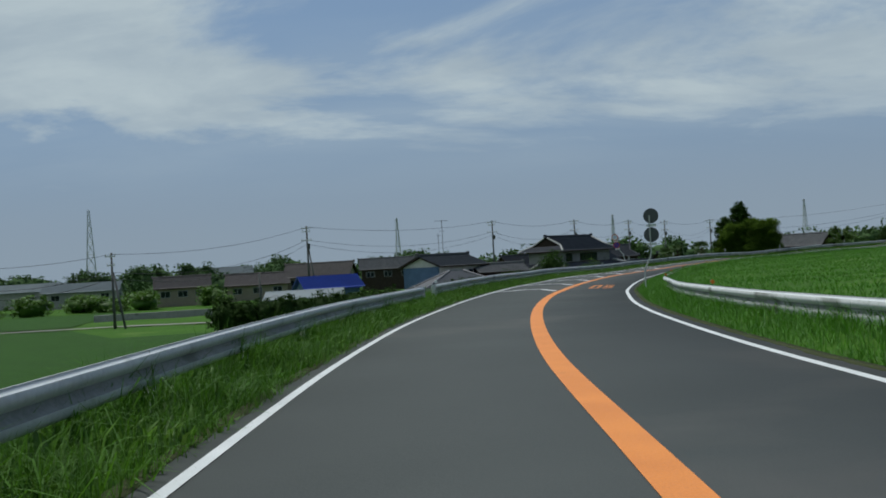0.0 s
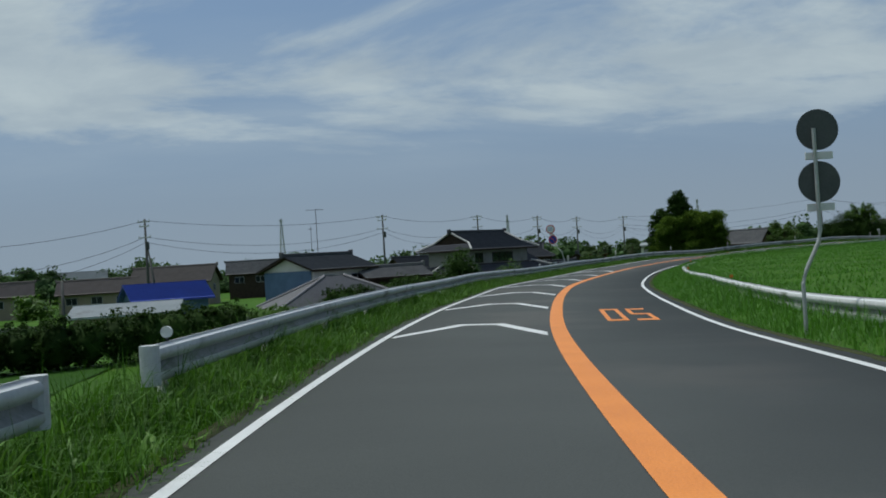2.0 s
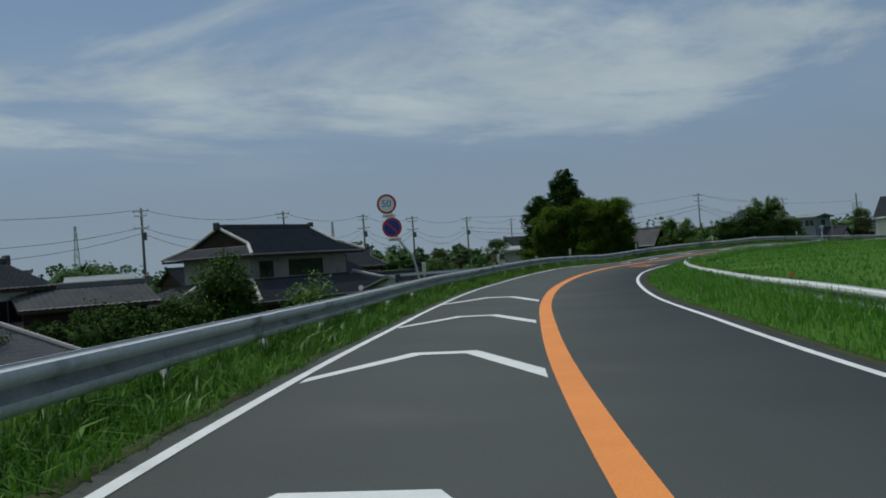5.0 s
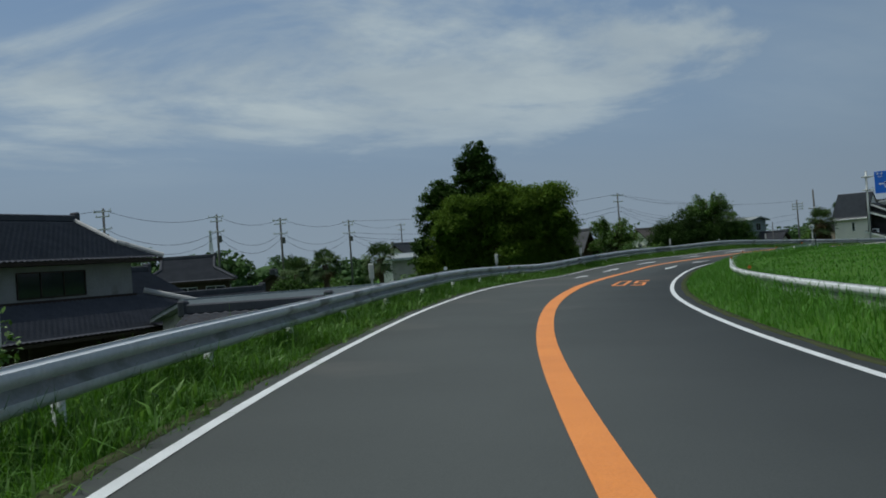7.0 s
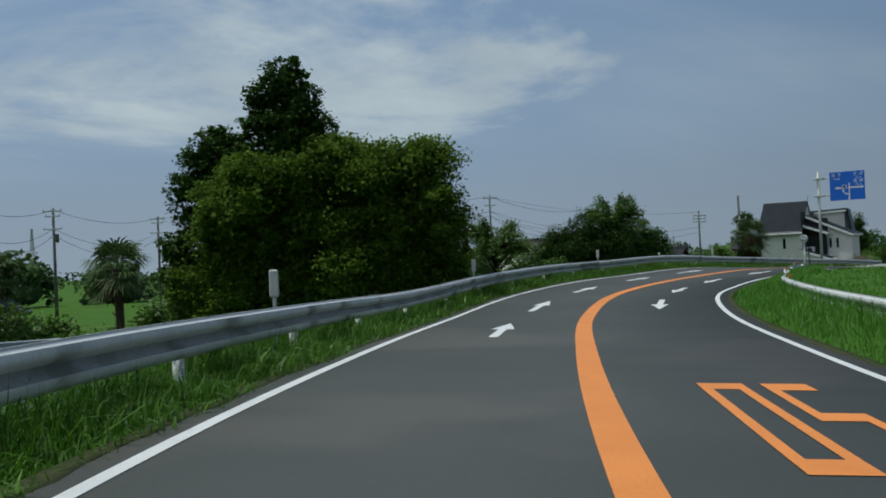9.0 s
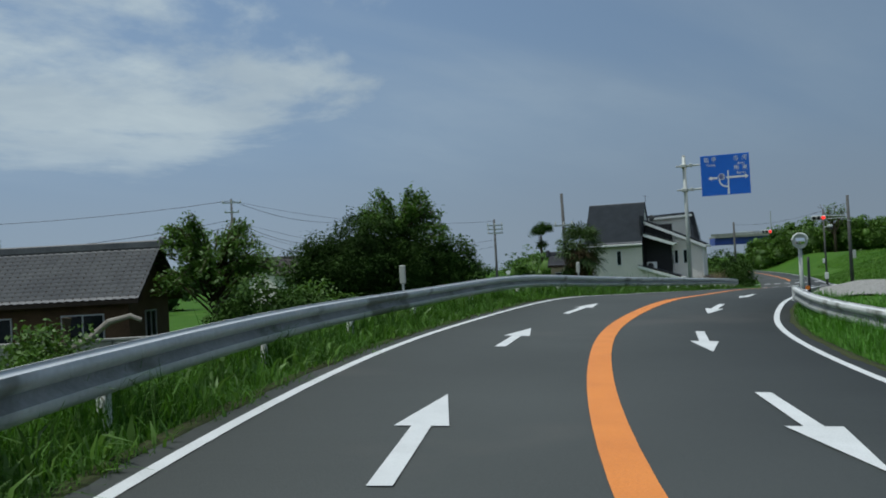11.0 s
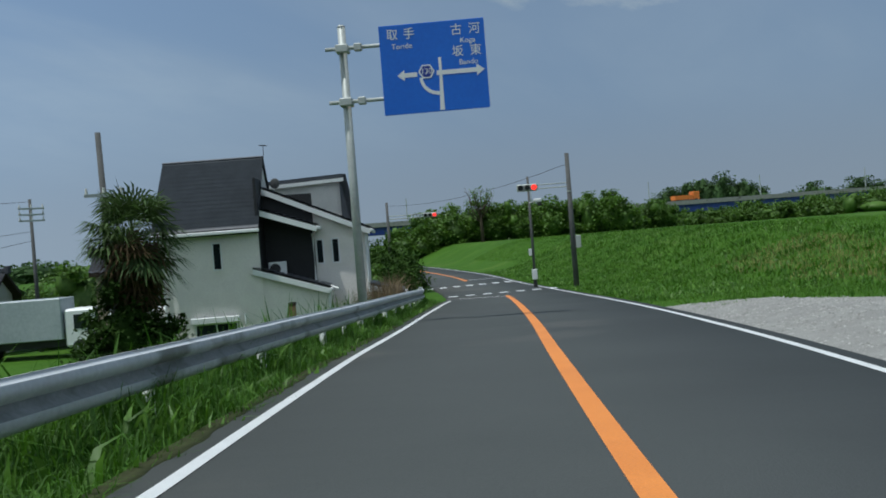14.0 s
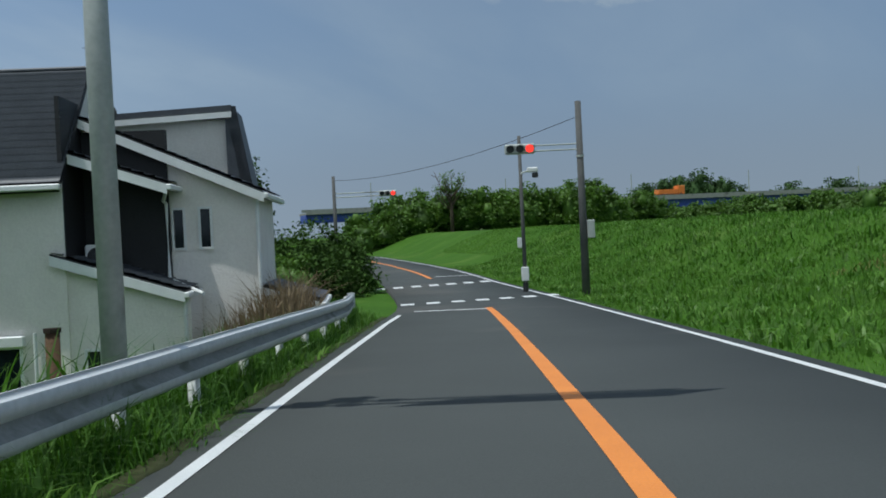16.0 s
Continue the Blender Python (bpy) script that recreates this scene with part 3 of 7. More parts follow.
MIRROR = surface("polished_mirror", (0.8, 0.8, 0.8), (0.78, 0.78, 0.78), 1.0, 0.03, metal=1.0)
ORANGE_PAINT = surface("orange_mirror_paint", (0.75, 0.22, 0.03), (0.6, 0.17, 0.03), 3.0, 0.5)


# ---- roofs and houses ----
def tile_face(eave_l, along, up, width, length, inset=lambda q: (0.0, 0.0), pitch=0.27, course=0.26, wave=0.022):
    """Courses of wavy tiles: eave_l is the left end of the eave, along and up are unit vectors; inset(q) cuts the sides in at q of the way up."""
    eave_l, along, up = np.array(eave_l, float), np.array(along, float), np.array(up, float)
    nrm = np.cross(along, up)
    nx, ny = max(2, int(width / pitch) * 2), max(1, int(length / course))
    xs = np.linspace(0, width, nx + 1)
    v, f = [], []
    for j in range(ny):
        for q, lift in ((j / ny, 0.035), ((j + 1) / ny, 0.0)):
            a, b = inset(q)
            x = np.clip(xs, a, width - b)
            h = lift + wave * np.cos(np.arange(nx + 1) * math.pi)
            v.append(eave_l + x[:, None] * along + q * length * up + h[:, None] * nrm)
    n = nx + 1
    for j in range(2 * ny - 1):
        i = np.arange(nx)
        f.append(np.stack([j * n + i, j * n + i + 1, (j + 1) * n + i + 1, (j + 1) * n + i], 1))
    return np.concatenate(v), np.concatenate(f)


def tiles(parent, faces, material, name="roof", label=""):
    vs, fs, k = [], [], 0
    for v, f in faces:
        vs.append(v), fs.append(f + k)
        k += len(v)
    return arrays(name, np.concatenate(vs), np.concatenate(fs), material, parent, label)


def slab(parent, name, corners, thick, material, label=""):
    """A flat plate with these upper corners."""
    bm = bmesh.new()
    top = [bm.verts.new(c) for c in corners]
    low = [bm.verts.new(Vector(c) - Vector((0, 0, thick))) for c in corners]
    bm.faces.new(top), bm.faces.new(low[::-1])
    for i in range(len(top)):
        j = (i + 1) % len(top)
        bm.faces.new((top[i], low[i], low[j], top[j]))
    bmesh.ops.recalc_face_normals(bm, faces=bm.faces)
    return part(name, bm, material, parent, label)


def window(parent, x, y, z, w, h, face="-y", frame=None, panes=2, name="window"):
    """A framed window on a wall: face says which way the wall looks."""
    frame = frame or ALU
    bm = bmesh.new()
    t = 0.05
    for lo, hi in (((-w / 2, -0.05, -h / 2), (w / 2, 0.02, -h / 2 + t)), ((-w / 2, -0.05, h / 2 - t), (w / 2, 0.02, h / 2)),
                   ((-w / 2, -0.05, -h / 2 + t), (-w / 2 + t, 0.02, h / 2 - t)), ((w / 2 - t, -0.05, -h / 2 + t), (w / 2, 0.02, h / 2 - t))):
        box(bm, lo, hi)
    for k in range(1, panes):
        u = -w / 2 + w * k / panes
        box(bm, (u - 0.025, -0.045, -h / 2 + t), (u + 0.025, 0.02, h / 2 - t))
    ob = part(name, bm, frame, parent)
    part("pane", fresh((box, (-w / 2 + t, -0.018, -h / 2 + t), (w / 2 - t, -0.006, h / 2 - t))), GLASS, ob)
    ob.matrix_basis = pose(x, y, z, 0, 0, {"-y": 0, "+x": 90, "+y": 180, "-x": -90}[face])
    return ob


def gable_roof(house, L, W, eave, ridge, over=0.5, material=None, gable=0.0, thick=0.14, tiled=True, cap=None, z_add=0.0, name="roof"):
    """A roof with its ridge along x. gable: the share of its height that is hipped at the ends (0: plain gable)."""
    hx, hy = L / 2 + over, W / 2 + over
    rise = ridge - eave
    run = hy
    length = math.hypot(run, rise)
    up_f, up_b = (0, run / length, rise / length), (0, -run / length, rise / length)
    g = hx - run * gable

    def inset(q):
        d = min(q, gable) * run if gable else 0.0
        return (d, d)

    faces = [tile_face((-hx, -hy, eave), (1, 0, 0), up_f, 2 * hx, length, inset, wave=0.022 if tiled else 0.006),
             tile_face((hx, hy, eave), (-1, 0, 0), up_b, 2 * hx, length, inset, wave=0.022 if tiled else 0.006)]
    under = [(-hx, -hy, eave - 0.02), (hx, -hy, eave - 0.02), (g, -hy + run * (gable or 1), eave + rise * (gable or 1) - 0.02), (-g, -hy + run * (gable or 1), eave + rise * (gable or 1) - 0.02)] if gable else None
    if gable:
        ll = math.hypot(run * gable, rise * gable)
        upx = run * gable / ll
        for sx in (-1, 1):
            faces.append(tile_face((sx * hx, sx * -hy * -1 * -1 if sx > 0 else hy, eave), (0, sx, 0), (-sx * upx, 0, rise * gable / ll), 2 * hy, ll,
                                   lambda q: (q * run * gable, q * run * gable)))
    tiles(house, faces, material, name)
    # boarding under the tiles
    bm = bmesh.new()
    e, r = eave - thick, ridge - thick
    if not gable:
        prism(bm, [(-hy, e), (0, r), (hy, e), (hy, eave - 0.01), (0, ridge - 0.01), (-hy, eave - 0.01)], 2 * hx - 0.04, Matrix(((0, 1, 0, -hx + 0.02), (1, 0, 0, 0), (0, 0, 1, 0), (0, 0, 0, 1))))
    else:
        box(bm, (-hx + 0.02, -hy + 0.02, eave - thick), (hx - 0.02, hy - 0.02, eave - 0.012))
        prism(bm, [(-hy * (1 - gable), eave + rise * gable - 0.05), (hy * (1 - gable), eave + rise * gable - 0.05), (0, ridge - 0.03)], 2 * g - 0.5, Matrix(((0, 1, 0, -g + 0.25), (1, 0, 0, 0), (0, 0, 1, 0), (0, 0, 0, 1))))
    bmesh.ops.recalc_face_normals(bm, faces=bm.faces)
    part("eave_boarding", bm, WOOD_DARK if tiled else material, house, "dark timber eaves" if tiled else "")
    # ridge and hip courses
    cap = cap or material
    bm = bmesh.new()
    box(bm, (-g - 0.05, -0.13, ridge - 0.03), (g + 0.05, 0.13, ridge + (0.26 if tiled else 0.05)), 0.04 if tiled else 0.0)
    if tiled:
        for sx in (-1, 1):
            box(bm, (sx * (g + 0.1) - 0.12, -0.2, ridge - 0.1), (sx * (g + 0.1) + 0.12, 0.2, ridge + 0.38), 0.05)
    part("ridge", bm, material, house)
    if gable:
        for sx in (-1, 1):
            for sy in (-1, 1):
                bm = bmesh.new()
                tube(bm, [(sx * hx, sy * hy, eave + 0.08), (sx * g, sy * hy * (1 - gable), eave + rise * gable + 0.1)], 0.11, 8)
                part("hip_ridge", bm, cap, house)
                bm = bmesh.new()
                tube(bm, [(sx * (g - 0.03), sy * hy * (1 - gable), eave + rise * gable + 0.09), (sx * (g - 0.03), 0, ridge + 0.06)], 0.1, 8)
                part("verge_ridge", bm, cap, house)
    return g


def house_body(house, L, W, z0, z1, material, name="wall"):
    """Four outer walls, 0.15 m thick."""
    hx, hy, t = L / 2, W / 2, 0.15
    for lo, hi in (((-hx, -hy, z0), (hx, -hy + t, z1)), ((-hx, hy - t, z0), (hx, hy, z1)), ((-hx, -hy + t, z0), (-hx + t, hy - t, z1)), ((hx - t, -hy + t, z0), (hx, hy - t, z1))):
        part(name, fresh((box, lo, hi)), material, house)


def gable_walls(house, L, W, eave, ridge, over, material):
    hy = W / 2
    k = (ridge - eave) / (hy + over)
    for sx in (-1, 1):
        bm = bmesh.new()
        prism(bm, [(-hy, eave + k * over - 0.35), (hy, eave + k * over - 0.35), (hy, eave + k * over - 0.16), (0, ridge - 0.18), (-hy, eave + k * over - 0.16)], 0.12,
              Matrix(((0, 1, 0, sx * (L / 2 - 0.06) - 0.06), (1, 0, 0, 0), (0, 0, 1, 0), (0, 0, 0, 1))))
        bmesh.ops.recalc_face_normals(bm, faces=bm.faces)
        part("gable_wall", bm, material, house)


def plain_house(at, turn, L, W, eave, ridge, label, wall, roof, gable=0.0, windows=3, tiled=True, over=0.5, group="", storeys=1):
    h = thing("house", (at[0], at[1], at[2]), label, "house", group, turn)
    house_body(h, L, W, -0.3, eave + 0.05, wall)
    gable_roof(h, L, W, eave, ridge, over, roof, gable, tiled=tiled)
    if not gable:
        gable_walls(h, L, W, eave, ridge, over, wall)
    for st in range(storeys):
        z = eave - 0.95 - 2.6 * st
        for k in range(windows):
            x = -L / 2 + L * (k + 0.5) / windows
            window(h, x, -W / 2, z, 1.5, 1.0)
        window(h, -L / 2, 0, z, 1.4, 1.0, "-x")
        window(h, L / 2, 0, z, 1.4, 1.0, "+x")
    return h


def turn_of(dx, dy):
    return math.degrees(math.atan2(dy, dx))


# The big two-storey farmhouse with a hipped-gable roof.
WALL_DULL = surface("dull_grey_plaster", (0.34, 0.33, 0.31), (0.25, 0.245, 0.225), 1.5, 0.9, 0.2, dirt=(0.22, 0.21, 0.19), dirt_at=0.62)
CAP_PALE = surface("white_plastered_ridge_tile", (0.52, 0.51, 0.49), (0.38, 0.375, 0.36), 2.0, 0.8, 0.2, dirt=(0.16, 0.16, 0.16), dirt_at=0.62)
farm = thing("house", (17.55, 137.6, LOW), "two-storey farmhouse with dark tiled hip-and-gable roof and off-white walls", "house", "", turn_of(0.69, 0.72))
house_body(farm, 10.2, 5.2, -0.2, 5.15, WALL_DULL)
gable_roof(farm, 10.2, 5.2, 5.05, 6.85, 0.95, TILE_DARK, 0.36, cap=CAP_PALE)
for x, w in ((-3.6, 1.3), (0.5, 3.6)):
    window(farm, x, -2.6, 4.2, w, 1.0, frame=WOOD_DARK, panes=3 if w > 2 else 2)
window(farm, -5.1, -0.5, 4.2, 1.5, 0.9, "-x")
for x in (-3.4, 0.0, 3.4):
    window(farm, x, -2.6, 1.3, 1.8, 1.9, name="sliding_door")
part("door_head", fresh((box, (-5.2, -2.72, 3.42), (5.2, -2.58, 3.62))), WOOD_DARK, farm, "dark timber beam along the wall")
# lower roofs that run round the ground floor, with a lower wing at the far end
low_faces = []
run, rise = 3.3, 1.25
ll = math.hypot(run, rise)
for a, b, d, w in (((-8.4, -5.9, 2.3), (1, 0, 0), (0, run / ll, rise / ll), 17.4), ((-8.4, 5.9, 2.3), (0, -1, 0), (run / ll, 0, rise / ll), 11.8), ((9.0, -5.9, 2.3), (0, 1, 0), (-run / ll, 0, rise / ll), 11.8)):
    low_faces.append(tile_face(a, b, d, w, ll, lambda q: (q * run, q * run)))
tiles(farm, low_faces, TILE_DARK, "pent_roof", "dark grey tiled pent roof round the ground floor")
slab(farm, "pent_boarding", [(-8.35, -5.85, 2.26), (8.95, -5.85, 2.26), (5.7, -2.6, 3.5), (-5.1, -2.6, 3.5)], 0.12, WOOD_DARK)
slab(farm, "pent_boarding", [(-8.35, 5.85, 2.26), (-8.35, -5.85, 2.26), (-5.12, -2.6, 3.5), (-5.12, 2.6, 3.5)], 0.12, WOOD_DARK)
slab(farm, "pent_boarding", [(8.95, -5.85, 2.26), (8.95, 5.85, 2.26), (5.72, 2.6, 3.5), (5.72, -2.6, 3.5)], 0.12, WOOD_DARK)
for pts in ([(-8.4, -5.9, 2.42), (-5.15, -2.65, 3.7)], [(9.0, -5.9, 2.42), (5.75, -2.65, 3.7)], [(-8.4, -1.6, 2.55), (-5.2, -1.6, 3.8)], [(-8.4, 0.6, 2.55), (-5.2, 0.6, 3.8)]):
    part("hip_ridge", fresh((tube, pts, 0.12, 8)), CAP_PALE, farm)
for x in (-7.4, -3.7, 0.0, 3.7, 8.0):
    part("post", fresh((box, (x - 0.07, -5.4, -0.2), (x + 0.07, -5.26, 2.3))), WOOD_DARK, farm)
part("veranda_wall", fresh((box, (-7.6, -4.4, -0.2), (8.2, -4.25, 2.5))), WOOD_DARK, farm, "dark boarded ground-floor front")

plain_house((30.6, 179.7, LOW), turn_of(1.0, -0.2), 6.4, 5.4, 3.85, 5.7, "small farm building with dark tiled roof and timber front", WOOD_DARK, TILE_DARK, 0.5, 3)
plain_house((22.6, 146.4, LOW), turn_of(0.64, 0.77), 4.6, 4.2, 3.2, 4.6, "low annexe with dark tiled roof beside the farmhouse", PLASTER, TILE_DARK, 0.0, 2)
plain_house((35.9, 172.2, LOW), turn_of(0.25, 0.97), 4.2, 3.4, 2.6, 4.0, "small dark-roofed shed with dark walls behind the palms", WOOD_DARK, TILE_DARK, 0.0, 1)
plain_house((47.6, 174.4, LOW), turn_of(0.9, -0.4), 2.6, 3.0, 4.5, 4.9, "pale flat-roofed building beyond the palms", CONCRETE, METAL_PALE, 0.0, 0, False)

# The single-storey house with the white gable, and the metal-roofed shed before it.
gable_house = plain_house((1.3, 116.5, LOW), turn_of(0.70, 0.71), 6.7, 5.6, 4.05, 5.2, "house with grey tiled roof and white gable over blue boards", PLASTER, TILE_SLATE, 0.0, 2)
part("board_wall", fresh((box, (-3.46, -2.7, 1.6), (-3.36, 2.7, 4.0))), SIDING_BLUE, gable_house, "blue boarded lower gable wall")
house_mast = thing("aerial", (1.35, 118.0, LOW + 5.2), "tall television aerial mast on the tiled roof", "aerial", "aerials", 20)
part("mast", fresh((cyl, (0, 0, -0.6), (0, 0, 3.9), 0.028, None, 8)), POLE_GREY, house_mast)
part("boom", fresh((cyl, (-0.75, 0, 3.85), (0.6, 0, 3.85), 0.022, None, 8)), POLE_GREY, house_mast)
for k in range(6):
    part("element", fresh((cyl, (-0.7 + 0.25 * k, -0.35, 3.85), (-0.7 + 0.25 * k, 0.35, 3.85), 0.012, None, 6)), POLE_GREY, house_mast)
part("lower_boom", fresh((cyl, (-0.35, 0, 2.7), (0.35, 0, 2.7), 0.02, None, 8)), POLE_GREY, house_mast)
second_mast = thing("aerial", (0.9, 116.4, LOW + 5.2), "thin aerial mast on the tiled roof", "aerial", "aerials", 20)
part("mast", fresh((cyl, (0, 0, -0.6), (0, 0, 2.4), 0.022, None, 8)), POLE_GREY, second_mast)
part("boom", fresh((cyl, (-0.2, 0, 2.2), (0.2, 0, 2.2), 0.02, None, 8)), POLE_GREY, second_mast)
plain_house((7.2, 117.3, LOW), turn_of(0.96, 0.26), 4.8, 4.2, 3.1, 3.9, "low annexe with dull grey roof beside the house", WOOD_DARK, TILE_GREY, 0.0, 1)
plain_house((2.6, 109.6, LOW), turn_of(0.97, 0.24), 9.4, 8.2, 1.35, 3.5, "shed with a wide faded metal roof below the road", WOOD_DARK, METAL_MAUVE, 0.95, 0, False)
plain_house((-12.2, 123.2, LOW), turn_of(1, 0.42), 6.2, 4.8, 2.3, 3.72, "shed with a bright blue metal roof and blue boarded end", SIDING_BLUE, METAL_BLUE, 0.0, 0, False)
plain_house((-13.7, 114.8, LOW), turn_of(1, 0.06), 7.4, 6.0, 1.55, 2.35, "long low shed with a pale metal roof", PLASTER_TAN, METAL_PALE, 0.0, 0, False)
plain_house((28.6, 131.6, LOW), turn_of(1.0, 0.15), 8.8, 8.4, 2.6, 3.3, "low shed with a flat pale blue-grey metal roof beside the embankment", PLASTER, METAL_DULL, 0.0, 2, False, over=0.4)
plain_house((25.0, 123.4, LOW), turn_of(0.9, -0.42), 3.0, 3.0, 2.5, 3.05, "outbuilding with dark tiled roof below the road", WOOD_DARK, TILE_DARK, 0.0, 1)
far_houses = [
    ((-31, 182, LOW), 8, 10, 7, 2.6, 4.4, PLASTER_TAN, TILE_BROWN), ((-20.5, 184, LOW), -6, 11, 7, 3.4, 5.6, PLASTER_TAN, TILE_BROWN), ((-41, 170, LOW), 15, 8, 6, 2.9, 4.6, PLASTER_TAN, TILE_BROWN),
    ((-10, 205, LOW), 4, 10, 7, 4.0, 6.0, WOOD_DARK, TILE_GREY), ((2, 232, LOW), 2, 9, 7, 4.4, 5.2, PLASTER, METAL_PALE), ((-66, 196, LOW), 10, 13, 8, 3.0, 4.6, CONCRETE, METAL_DULL),
    ((-88, 215, LOW), -5, 22, 10, 3.4, 5.0, CONCRETE, METAL_DULL), ((-55, 260, LOW), 12, 16, 9, 5.0, 6.6, CONCRETE, METAL_DULL), ((-120, 250, LOW), 0, 26, 12, 4.4, 6.0, CONCRETE, METAL_DULL),
    ((61.5, 205, LOW), 20, 11, 7, 4.0, 6.2, PLASTER, TILE_GREY), ((109.6, 213.2, LOW), -62, 5.5, 5, 6.6, 7.0, METAL_DULL, METAL_DULL),
    ((120, 246, LOW), -8, 11, 8, 5.0, 7.0, PLASTER, TILE_BROWN), ((16, 196, LOW), 24, 9, 6, 3.2, 5.0, WOOD_DARK, TILE_DARK),
]
for at, turn, L, W, eave, ridge, wall, roof in far_houses:
    what = {"brown_roof_tile": "brown tiled", "weathered_grey_roof_tile": "grey tiled", "pale_grey_metal_roofing": "pale metal", "dull_blue_grey_metal_roofing": "dull metal", "dark_grey_roof_tile": "dark tiled"}[roof.name]
    plain_house(at, turn, L, W, eave, ridge, f"village house with a {what} roof among the fields", wall, roof, 0.0, 3, roof not in (METAL_PALE, METAL_DULL), group="village houses")

# The brown timber house by the curve, with its garden wall.
plain_house((60.6, 178.0, LOW), turn_of(0.74, -0.67), 9.6, 5.2, 3.9, 5.75, "brown boarded farmhouse with weathered grey tiled roof", WOOD, TILE_GREY, 0.0, 3)
plain_house((50.5, 170.5, LOW), turn_of(0.74, -0.67), 5.0, 4.4, 2.3, 3.6, "low outhouse with grey tiled roof beside the farmhouse", WOOD_DARK, TILE_GREY, 0.0, 1)
yard_wall = thing("garden_wall", (60.2, 171.6, LOW), "grey concrete block garden wall before the brown house", "wall", "", turn_of(0.74, -0.67))
for k in range(5):
    part("panel", fresh((box, (-5 + 2.0 * k, -0.08, -0.2), (-3.03 + 2.0 * k, 0.08, 2.6), 0.015)), CONCRETE, yard_wall)
part("coping", fresh((box, (-5.05, -0.12, 2.6), (5.02, 0.12, 2.7), 0.02)), CONCRETE, yard_wall)
plain_house((27.4, 147.4, LOW), turn_of(0.80, 0.60), 6.4, 3.4, 2.4, 3.2, "low dark-tiled lean-to before the small farm building", WOOD_DARK, TILE_DARK, 0.0, 2)
plain_house((111.6, 210.0, LOW), -62, 4.6, 3.6, 3.2, 4.7, "white-walled shed with dark gabled roof behind the lorry", PLASTER, TILE_DARK, 0.0, 1)
plain_house((105.6, 206.6, LOW), -62, 3.6, 2.6, 2.9, 3.2, "low shed with light blue metal roof beside the lorry", WOOD_DARK, METAL_SKY, 0.0, 0, False)


# ---- the modern white house ----
white = thing("house", (102.48, 180.69, LOW), "modern white rendered house with black shingle roofs and dark recess", "house", "", -60.0)


def wall_piece(lo, hi, material=None, name="wall", label=""):
    return part(name, fresh((box, lo, hi)), material or RENDER_WHITE, white, label)


def shingle_face(eave_l, along, up, width, length, inset=lambda q: (0.0, 0.0)):
    return tile_face(eave_l, along, up, width, length, inset, pitch=0.9, course=0.22, wave=0.003)


# front block with its steep roof
prism_m = Matrix(((0, 1, 0, -3.45), (1, 0, 0, 0), (0, 0, 1, 0), (0, 0, 0, 1)))
bm = bmesh.new()
prism(bm, [(-2.5, -0.3), (2.2, -0.3), (2.2, 5.75), (0.0, 7.9), (-2.5, 5.45)], 3.40, prism_m)
bmesh.ops.recalc_face_normals(bm, faces=bm.faces)
part("wall", bm, RENDER_WHITE, white)
up_v = Vector((0, 2.85, 2.72)).normalized()
tiles(white, [shingle_face((-3.68, -2.85, 5.44), (1, 0, 0), tuple(up_v), 3.70, 3.94), shingle_face((0.02, 2.6, 5.65), (-1, 0, 0), (0, -0.72, 0.69), 3.70, 3.6)], SHINGLE, "roof", "steep black shingle roof")
slab(white, "eave_boarding", [(-3.66, -2.83, 5.40), (0.0, -2.83, 5.40), (0.0, 0.0, 8.08), (-3.66, 0.0, 8.08)], 0.14, SIDING_DARK)
part("gutter", fresh((box, (-3.70, -2.97, 5.30), (0.04, -2.85, 5.42), 0.02)), TRIM_WHITE, white, "white eaves gutter")
part("ridge_cap", fresh((box, (-3.7, -0.12, 8.08), (0.04, 0.12, 8.17), 0.03)), SHINGLE, white)
window(white, -1.52, -2.5, 4.55, 0.34, 0.98, frame=TRIM_WHITE, panes=1)
window(white, -1.72, -2.5, 1.6, 1.5, 1.3, frame=TRIM_WHITE, panes=2)
window(white, 0.40, -2.42, 1.85, 0.36, 0.52, frame=TRIM_WHITE, panes=1)
part("shutter_box", fresh((box, (-2.58, -2.68, 2.24), (-0.90, -2.50, 2.46), 0.02)), TRIM_WHITE, white, "white roller shutter box")
part("downpipe", fresh((tube, [(-0.70, -2.58, 2.5), (-0.70, -2.58, 0.0)], 0.04, 8)), TRIM_WHITE, white)
part("downpipe", fresh((tube, [(-3.40, -2.58, 5.3), (-3.40, -2.58, 0.0)], 0.04, 8)), TRIM_WHITE, white)
# dark recess with lean-to below
wall_piece((-0.05, -2.42, -0.3), (2.35, -0.95, 3.05))
bm = bmesh.new()
prism(bm, [(-0.05, 3.05), (2.35, 3.05), (2.35, 3.12), (-0.05, 3.86)], 1.47, Matrix.Translation((0, -2.42, 0)))
part("wall", bm, RENDER_WHITE, white)
wall_piece((-0.04, -0.95, 2.9), (1.75, -0.80, 6.6), SIDING_DARK, "recess_wall", "black sided back wall of the recess")
wall_piece((-0.12, -2.44, 3.85), (-0.03, -0.9, 7.2), SIDING_DARK, "recess_wall", "black side wall of the recess")


